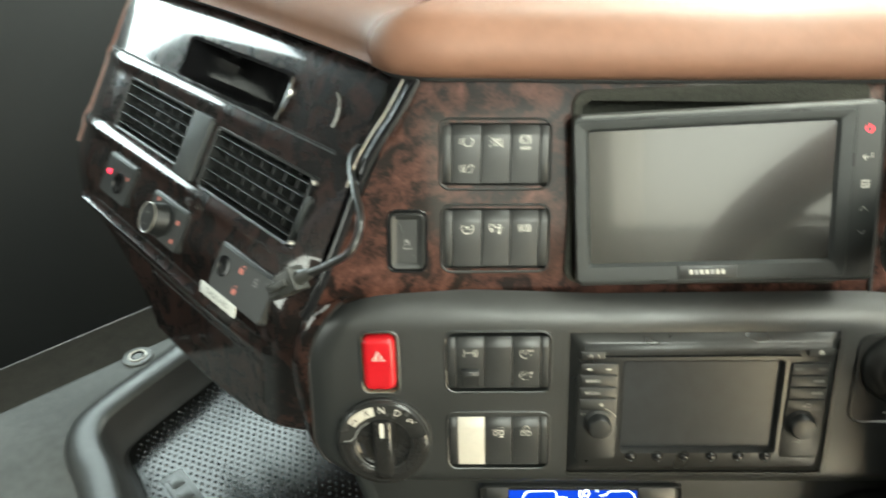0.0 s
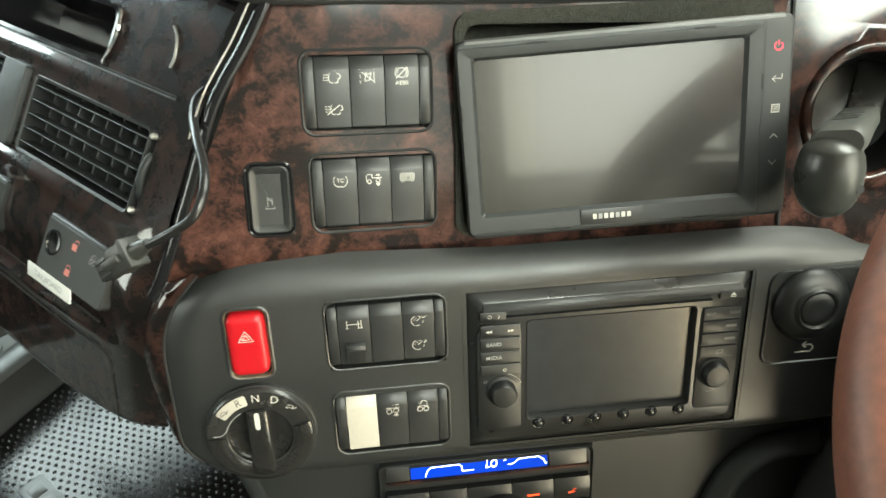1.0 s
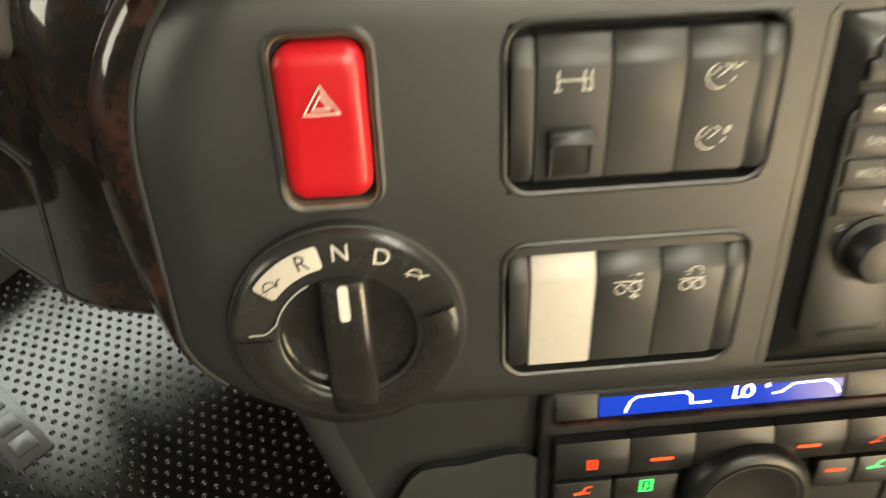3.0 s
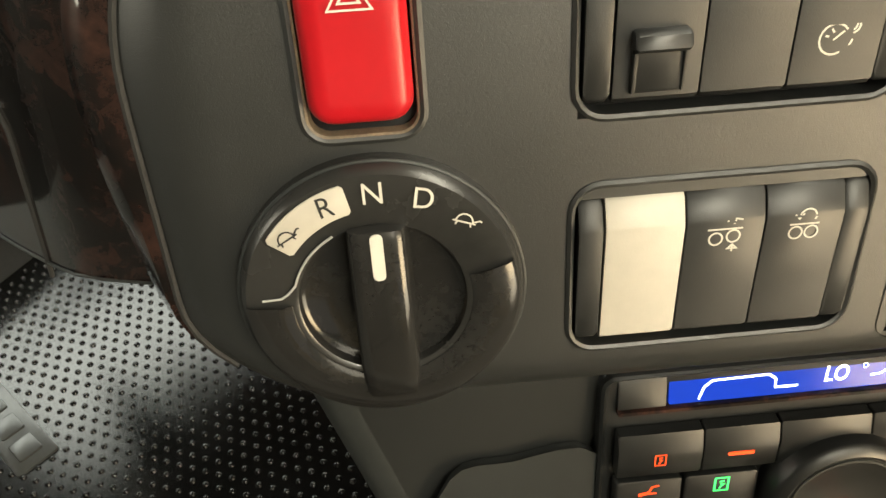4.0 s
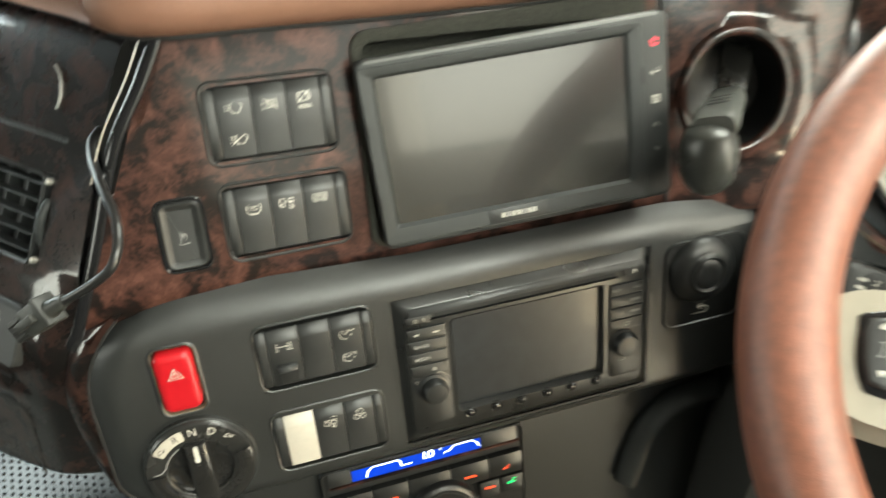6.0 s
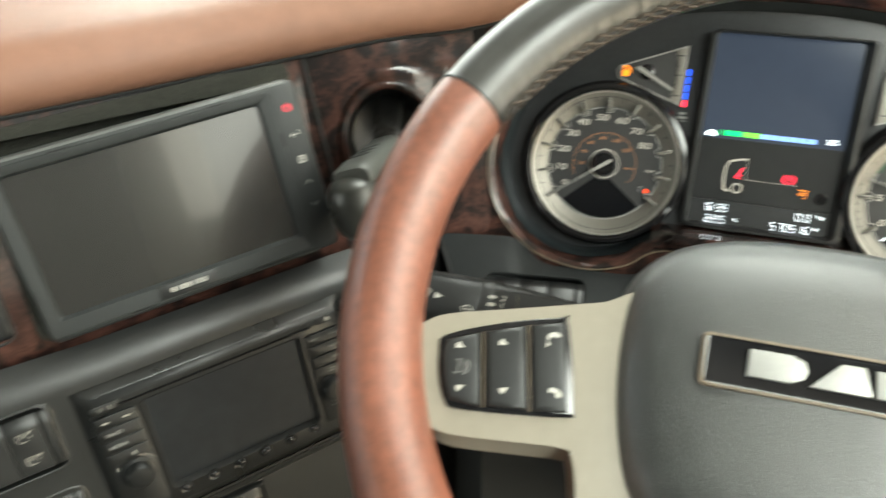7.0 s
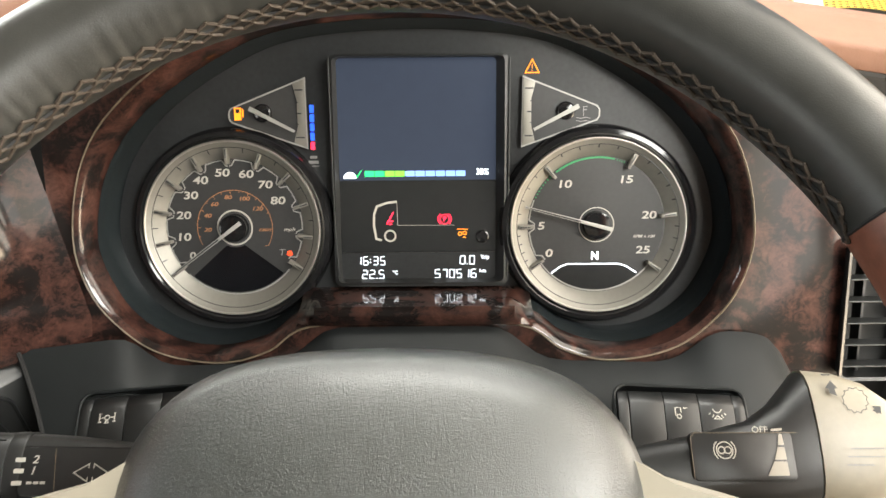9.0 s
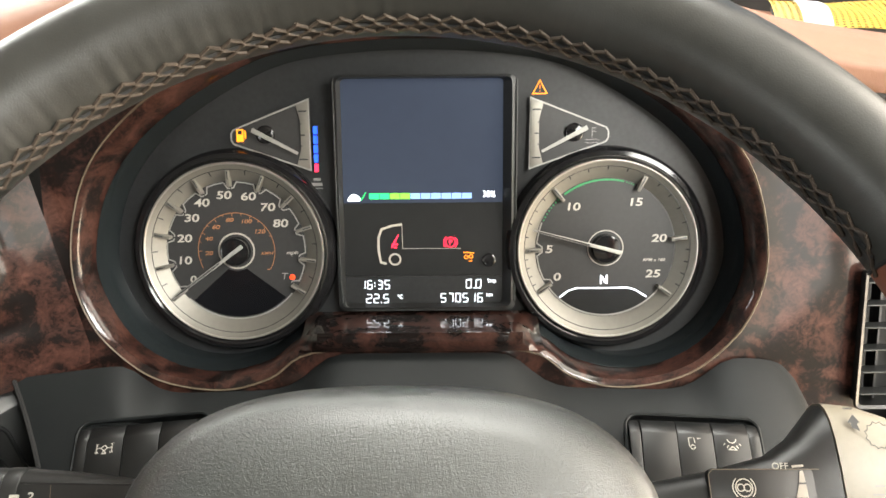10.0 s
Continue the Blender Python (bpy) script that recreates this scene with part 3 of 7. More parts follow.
def build_binnacle():
    inner, outer = mirrored(HALF_IN), mirrored(HALF_OUT)
    chamfer = [lift(outer, 40), lift(offset(outer, 1.4), 41.4), lift(offset(outer, 5), 39.6), lift(offset(inner, -1), 24), lift(inner, 21)]
    loose("binnacle_trim", loft(chamfer, False, False), "burl_satin", CLU, "lacquered walnut burl ring round the instruments", kind="structure", smooth=60)
    beading = loft([[(p[0], p[1], 41) for p in offset(outer, -0.2)], [(p[0], p[1], 41.6) for p in offset(outer, 0.4)], [(p[0], p[1], 41) for p in offset(outer, 1.0)]], False, False)
    loose("binnacle_bead", beading, "worn_edge", CLU, "thin worn tan edge of the instrument surround", kind="structure")
    # veneer to either side and above
    n = len(outer)
    wide = []
    for x, y in outer:
        a = math.atan2(y - 20, x)
        c, s = math.cos(a), math.sin(a)
        k = min((274 if c > 0 else 222) / max(abs(c), 1e-6), (150 if s > 0 else 122) / max(abs(s), 1e-6))
        top = 148 - 0.3 * max(0.0, k * c - 100)
        wide.append((k * c, min(20 + k * s, top)))
    mid = [((o[0] + 2 * w[0]) / 3, (o[1] + 2 * w[1]) / 3) for o, w in zip(outer, wide)]
    rings = [lift(outer, 40), lift(mid, 42), [(x, y, 41 - 0.00004 * x * x + 6 * (max(0.0, -150 - x) / 72) ** 1.6) for x, y in wide]]
    loose("cluster_trim", loft(rings, False, False), "burl_satin", CLU, "walnut burl panel to either side of the instruments", kind="structure", smooth=60)


def shelf_top(u):
    return -57.5 - 22 * math.exp(-(((abs(u) - 122) / 57) ** 6)) - 0.00012 * u * u


def shelf_pt(u, s):
    """A point of the sloping shelf below the instruments; s runs from 0 at its upper edge to 1."""
    v0, z0 = shelf_top(u), 43.0
    k = max(0.0, (u - 205) / 40)
    v0 -= 34 * (1 - math.sqrt(max(0.0, 1 - k * k)))
    v1, z1 = -130.0, 112.0
    if k:
        return (u, v0 + (v1 - v0) * s, z0 + (z1 - z0) * (s ** 0.9) - 26 * k ** 3)
    if u < -128:
        u = -128 + (u + 128) * (112 - 42 * s) / 134
        z0 += max(0.0, -u - 150) * 0.2 * (1 - s)
    v1, z1 = -130.0, 112.0
    return (u, v0 + (v1 - v0) * s, z0 + (z1 - z0) * (s ** 0.9))


def build_shelf():
    us = cuts(-262, 245, (-128, 116, 200, 240, 243), 8)
    ss = [0, 0.04, 0.12, 0.25, 0.4, 0.6, 0.8, 1.0]
    bm = sheet(us, ss, lambda u, s: shelf_pt(u, s))
    loose("lower_shelf", bm, "shelf_plastic", CLU, "dark grey plastic shelf below the instruments", kind="structure", smooth=60)
    rows = []
    for i in range(9):
        p = shelf_pt(-262, i / 8)
        rows.append([p, (p[0] - 0.6, p[1] - 3, p[2] - 3), (p[0] + 2, p[1] - 30, p[2] - 34)])
    loose("shelf_end", loft(rows, False, False, closed=False), "fascia", CLU, "black plastic end of the shelf", kind="structure", smooth=60)
    gap = [Vector(shelf_pt(-262, 0.02 + 0.16 * i)) + Vector((0, 0.6, 0.6)) for i in range(6)]
    loose("shelf_joint", tube(gap, 1.3, 6), "matt_black", CLU, "dark joint across the plastic shelf", kind="structure")
    # knee panel that closes the space between the radio fascia and the steering column
    a = [LOW @ Vector((0.3178, v / 1000, z / 1000)) for v, z in ((61.5, -19), (30, -3), (-30, -3), (-78, -11), (-200, -60), (-420, -70))]
    b = [CLU @ (Vector(shelf_pt(-262, s)) / 1000) for s in (0.0, 0.06)] + [CLU @ Vector((-0.24, v / 1000, z / 1000)) for v, z in ((-95, 18), (-130, -6), (-220, -40), (-430, -110))]
    rows = []
    for i in range(9):
        t = i / 8
        rows.append([tuple(((1 - t) * p + t * q) * 1000) for p, q in zip(a, b)])
    loose("knee_panel", loft(rows, False, False, closed=False), "shelf_plastic", WORLD, "black plastic panel beside the steering column", kind="structure", smooth=50)
    c = [CLU @ Vector((-0.178, v / 1000, z / 1000)) for v, z in ((-129, 110), (-150, 115), (-300, 60), (-420, 20))]
    rows = [[tuple(((1 - k / 4) * p + k / 4 * q) * 1000) for p, q in zip(b[2:], c)] for k in range(5)]
    loose("knee_side", loft(rows, False, False, closed=False), "dark_trim", WORLD, "dark plastic side below the shelf", kind="structure", smooth=50)
    rows = []
    for i in range(17):
        u = -178 + i * 28
        rows.append([(u, -129, 112), (u, -150, 116), (u, -200, 112), (u, -300, 60), (u, -420, 20)])
    loose("knee_bolster", loft(rows, False, False, closed=False), "dark_trim", CLU, "dark panel below the steering column", kind="structure", smooth=50)


PAD_SOFT = ((-14, -3), (2, -4), (9, 0), (14, 6), (16, 13), (14.5, 21), (10, 28), (2, 34), (-10, 37.5), (-45, 38), (-180, 36), (-330, 30), (-560, 14))
PAD_CREASED = ((-14, -3), (0, -4), (3, -1), (5, 5), (6, 10), (5.6, 12.4), (4, 13.6), (-8, 16), (-30, 18), (-70, 13), (-180, -34), (-330, -60), (-560, -90))


def pad_section(x):
    """Outline of the dashboard's pad: round by the passenger, creased by the driver's door."""
    k = min(1.0, max(0.0, (x + 0.02) / 0.16))
    k = k * k * (3 - 2 * k)
    return [((1 - k) * p[0] + k * q[0], (1 - k) * p[1] + k * q[1]) for p, q in zip(PAD_SOFT, PAD_CREASED)]


def build_dash_top():
    line = [LEFT @ Vector(p) for p in ((-0.60, 0.09, -0.10), (-0.46, 0.096, -0.03), (-0.36, 0.103, 0.0), (-0.22, 0.106, 0.002), (-0.08, 0.104, 0.004), (0.03, 0.101, 0.004))]
    line += [UP @ Vector(p) for p in ((-0.052, 0.083, 0.004), (0.02, 0.082, 0.004), (0.12, 0.082, 0.004), (0.22, 0.083, 0.003))]
    line += [BR @ Vector(p) for p in ((-0.02, 0.096, 0.004), (0.06, 0.098, 0.006))]
    line += [CLU @ Vector(p) for p in ((-0.12, 0.138, 0.052), (0.0, 0.152, 0.058), (0.12, 0.140, 0.055), (0.2, 0.112, 0.052), (0.27, 0.098, 0.05), (0.42, 0.076, 0.06), (0.7, 0.05, 0.04))]
    line = smooth_path(line, 4)
    rows = []
    for i, p in enumerate(line):
        t = line[min(i + 1, len(line) - 1)] - line[max(i - 1, 0)]
        t.z = 0
        t.normalize()
        nrm = Vector((t.y, -t.x, 0))
        ahead_way = (Vector((0, 1, 0)) * 0.75 - nrm * 0.25).normalized()
        row = []
        low = 0.84 if i < 22 else 0.92 if i == 22 else 1.0
        for a, h in pad_section(p.x):
            if h > 0 and a > -40:
                a, h = a * low - (1 - low) * 40, h * low
            way = nrm * a if a > -30 else nrm * -30 + ahead_way * (a + 30) * -1
            row.append(tuple((p + way / 1000 + Vector((0, 0, h / 1000))) * 1000))
        rows.append(row)
    loose("dash_top", loft(rows, False, False, closed=False), "terracotta", WORLD, "terracotta grained vinyl dashboard top", kind="structure", smooth=70)
    seam = [Vector(q) + Vector((0, 0, 0.6)) for q in rows[22][2:11]]
    loose("pad_seam", tube(smooth_path(seam, 3), 1.1, 6), "brown_leather", WORLD, "darker seam across the dashboard top", kind="structure")
    bead = [tuple((p + Vector((0, 0, -0.004))) * 1000) for p in line]
    loose("dash_top_gasket", tube(bead, 3.0, 8), "matt_black", WORLD, "black gasket under the dashboard top", kind="structure")


def side_z(u, v):
    z = 0.0
    if v < -95:
        z -= (math.hypot(-95 - v, 15) - 15) * 0.47
    if u > 36 and v < -50:
        z -= 0.022 * (u - 36) ** 2 * min(1.0, (-50 - v) / 40)
    if u < -350:
        z -= 0.0021 * (-350 - u) ** 2
    fade = min(1.0, max(0.0, (40 - u) / 190))
    z += 4.2 * fade * math.exp(-(((v + 63) / 6) ** 2)) + 7.0 * min(1.0, fade * 1.8) * math.exp(-(((v + 143) / 5.5) ** 2)) + 2.2 * fade * math.exp(-(((v - 17) / 6) ** 2))
    if v > 70:
        z -= 0.006 * (v - 70) ** 2
    return z


def console_right(v):
    """Inner edge of the side console at height v."""
    return min(63.0, max(56.5, 58 + 0.045 * (30 - v)))


def console_left(v):
    """Outer edge of the side console at height v; it is cut away below."""
    k = max(0.0, -95.0 - v)
    return -505 + 335 * (1 - math.exp(-((k / 66) ** 1.7)))


def console_bottom(u):
    return -216 + 29 * max(0.0, (u + 142) / 204) ** 2.5


def build_side_console():
    holes = [(-326, -160, -49, 6), (-130, 26, -54, 4), (-232, -52, 29, 68)]
    us = cuts(-505, 70, (-326, -232, -160, -130, -52, 26), 12)
    vs = cuts(-186, 108, (-125, -150, -166, -176, -54, -49, 4, 6, 29, 68), 3)

    def fn(u, v):
        if u > 26:
            u = 26 + (u - 26) * (console_right(v) - 26) / 44
        if v < -125:
            v = -125 + (v + 125) * (-125 - console_bottom(u)) / 61
        if v < -95 and u < -110:
            e = console_left(v)
            u = e + (u + 505) / 395 * (-110 - e)
        return (u, v, side_z(u, v))

    loose("side_console", sheet(us, vs, fn, holes), "walnut_shaded", LEFT, "lacquered walnut side console with air vents, coloured darker for shade", kind="structure", smooth=60)
    bm = loft([lift(rrect(184, 43, 9, -142, 48.5), 1.6), lift(rrect(178, 37, 8, -142, 48.5), 1.2), lift(rrect(174, 34, 8, -142, 48.5), -55)], False, True)
    loose("side_cubby", bm, "gloss_black", LEFT, "open glossy black storage slot in the side console", kind="structure")
    line = smooth_path([(-50, 67, 1.2), (-47, 55, 1.8), (-49, 42, 1.6), (-54, 30, 1.2)], 4)
    loose("cubby_edge", tube(line, 1.4, 8), "chrome", LEFT, "bright curved edge of the storage slot", kind="structure")
    post = slab(rrect(36, 62, 4, -157, -24), -3, 4.6, 1.6)
    loose("vent_post", post, "grey_plastic", LEFT, "grey plastic post between the two air vents", kind="structure")
    # Silver tube in place of the highlight along a lid's edge.
    line = smooth_path([(9, 67.6, 0.8), (15.4, 62, 1.0), (19, 50.5, 1.0), (17.6, 42.7, 0.8)], 4)
    loose("lid_highlight", tube(line, 0.9, 8), "silver", LEFT, "short silver line for a lid edge's highlight on the side console", kind="structure")
    line = [(-430 + i * 22, 27.0, side_z(-430 + i * 22, 27) + 0.4) for i in range(22)]
    loose("console_ledge", tube([(x, y - 1.6, z) for x, y, z in line], 0.6, 6), "plug_grey", LEFT, "fine pale edge below the joint", kind="structure")
    loose("console_joint", tube(line, 0.9, 6), "matt_black", LEFT, "thin joint across the side console", kind="structure")
    # thin grey plastic tube along the console's lower edge
    lip = []
    for i in range(21):
        u = -165 + i * 11.3
        v = console_bottom(u)
        lip.append((u, v, side_z(u, v) + 0.5))
    loose("console_lip", tube(lip, 0.5, 8), "grey_plastic", LEFT, "thin grey lower edge of the side console", kind="structure")
    joint = []
    for u, v in smooth_path([(-190, -158), (-150, -158), (-40, -156), (6, -154), (16, -157), (18, -166), (19, -205)], 5):
        joint.append((u, v, side_z(u, v) + 0.3))
    loose("console_panel_joint", tube(joint, 0.8, 6), "matt_black", LEFT, "dark joint of a lower panel in the side console", kind="structure")
    rows = []
    for i in range(13):
        v = 30 - i * 18
        v2 = 78 - i * 11.6
        a = LEFT @ (Vector((console_right(v) - 1.5, v, side_z(60, v) - 1)) / 1000)
        k = 1 - 0.82 * max(0.0, (15 - v2) / 77) ** 1.6
        b = LOW @ (Vector((fascia_left(v2) - 17 * k, v2, -33)) / 1000)
        m = (a + b) / 2 + Vector((-0.001, 0.006, -0.002))
        rows.append([tuple(q * 1000) for q in (a, m, b)])
    loose("corner_filler", loft(rows, False, False, closed=False), "gloss_black", WORLD, "glossy black joint between the side console and the veneer edge", kind="structure", smooth=70)
    rim = []
    for i in range(22):
        v = 104 - i * 9.5
        e = max(-447, console_left(v) + 2)
        rim.append((e, v, side_z(e, v) + 0.5))
    loose("console_rim", tube(rim, 2.6, 8), "brown_leather", LEFT, "brown edge of the side console", kind="structure")


def build_console():
    """Lower centre console below the radio, with the lip to the tray."""
    def left_edge(v):
        return -128 - 0.28 * (v + 90)

    us, vs = cuts(-112, 345, (-26, 142), 14), cuts(-420, -70, (-109, -200), 12)

    def fn(u, v):
        e = left_edge(max(v, -230))
        if u < -26:
            u = e + (u + 112) / 86 * (-26 - e)
        return (u, v, -46 - 0.06 * (-70 - v))

    loose("centre_console", sheet(us, vs, fn, [(-26, 142, -200, -109)]), "fascia", LOW, "black plastic centre console below the radio", kind="structure", smooth=60)
    rows = []
    for i in range(16):
        v = -78 - i * 22
        e, z = left_edge(max(v, -230)), -46 - 0.06 * (-70 - v)
        rows.append([(e + 7, v, z + 0.5), (e, v, z + 1.5), (e - 6, v, z - 1), (e - 9, v, z - 8), (e - 14, v, z - 20), (e - 14, v, z - 120)])
    loose("console_edge", loft(rows, False, False, closed=False), "grey_plastic", LOW, "rounded grey edge of the centre console", kind="structure", smooth=60)
    flap = smooth_loop([(-82, -153), (-59, -147), (-27, -146.5), (-27, -198), (-92, -198)], 4)
    loose("console_flap", slab(flap, -50, -45.2, 1.2), "grey_plastic", LOW, "low raised flap beside the heater controls", kind="structure")
    line = smooth_path([(238, -205, -44), (247, -172, -43), (258, -147, -42), (278, -128, -41), (303, -122, -40), (345, -119, -38)], 5)
    loose("console_arch", tube(line, 11, 12, flat=0.55), "grey_plastic", LOW, "curved dark grey moulding under the radio fascia", kind="structure")


MAT_Z = 1112
MAT = smooth_loop([(-965, -360), (-942, -437), (-921, -505), (-908, -540), (-899, -553), (-880, -559), (-815, -563), (-650, -590), (-430, -610), (-390, -480), (-410, -370), (-560, -320), (-860, -310)], 5)


def build_tray():
    t = thing("tunnel_tray", WORLD, "grey plastic tray on the engine tunnel", "tray")

    def band(rows):
        return loft([lift(offset(MAT, o), MAT_Z + h) for o, h in rows], False, False)

    part("rim", band([(-20, 41), (-22, 45), (-27, 47.5), (-40, 48.5), (-52, 47), (-59, 43), (-62, 36)]), "tray_grey", t, "rounded dark grey rim", smooth=60)
    # Wall and step of the grey tray, coloured black for the shadow inside.
    part("inner_wall_shaded", band([(-20, 41), (-17, 20), (-12, -2), (-7, -6)]), "matt_black", t, "black inner wall", smooth=60)
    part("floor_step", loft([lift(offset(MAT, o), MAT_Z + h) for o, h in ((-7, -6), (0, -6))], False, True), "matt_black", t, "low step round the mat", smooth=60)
    inner, outer = offset(MAT, -62), []
    for x, y in inner:
        c, q = x + 650, y + 560
        k = min((395 if c < 0 else 330) / max(abs(c), 1e-6), (310 if q > 0 else 620) / max(abs(q), 1e-6))
        outer.append((-650 + k * c, -560 + k * q))
    rows = [lift(inner, MAT_Z + 36), lift(offset(inner, -4), MAT_Z + 33), lift(offset(outer, 10), MAT_Z + 30), lift(offset(outer, 3), MAT_Z + 27), lift(outer, MAT_Z + 20), lift(outer, MAT_Z - 60), lift(outer, MAT_Z - 392)]
    part("flange", loft(rows, False, False), "flange_grey", t, "broad grey flange", smooth=50)


build_cab()
build_lower_fascia()
build_upper_trim()
build_brake_panel()
build_binnacle()
build_shelf()
build_dash_top()
build_side_console()
build_console()
build_tray()

# ---- things on the centre stack ----


def pol(cx, r, a):
    return (cx + r * math.cos(radians(a)), r * math.sin(radians(a)))


def ring_pts(r, n=20, cx=0.0, cy=0.0):
    p = arc(r, 0, 360, n, cx, cy)
    p[-1] = p[0]
    return p


EXHAUST = [[(x0, y), (x0 + 1.0, y)] for y in (-1.4, 0, 1.4) for x0 in (-4.8, -3.2)] + [[(-1.8, 1.2), (-1.8, -1.2)], arc(1.2, 60, 200, 6, -0.2, 1.8), arc(1.2, -20, 140, 6, 1.8, 2.2), arc(1.4, -90, 80, 7, 3.2, 0.4), arc(1.2, -130, 10, 6, 2.0, -1.8), arc(1.2, -200, -50, 6, -0.2, -1.8)]
SLASH = [[(-4, -3), (4.2, 3)]]
AXLE = [[(-4, -2.6), (-4, 2.6)], [(-5, 2.6), (-3, 2.6)], [(-5, -2.6), (-3, -2.6)], [(-4, 0), (3.6, 0)], [(2.6, -2.6), (2.6, 2.6)], [(4.4, -2.6), (4.4, 2.6)], [(2, 2.6), (5, 2.6)], [(2, -2.6), (5, -2.6)]]
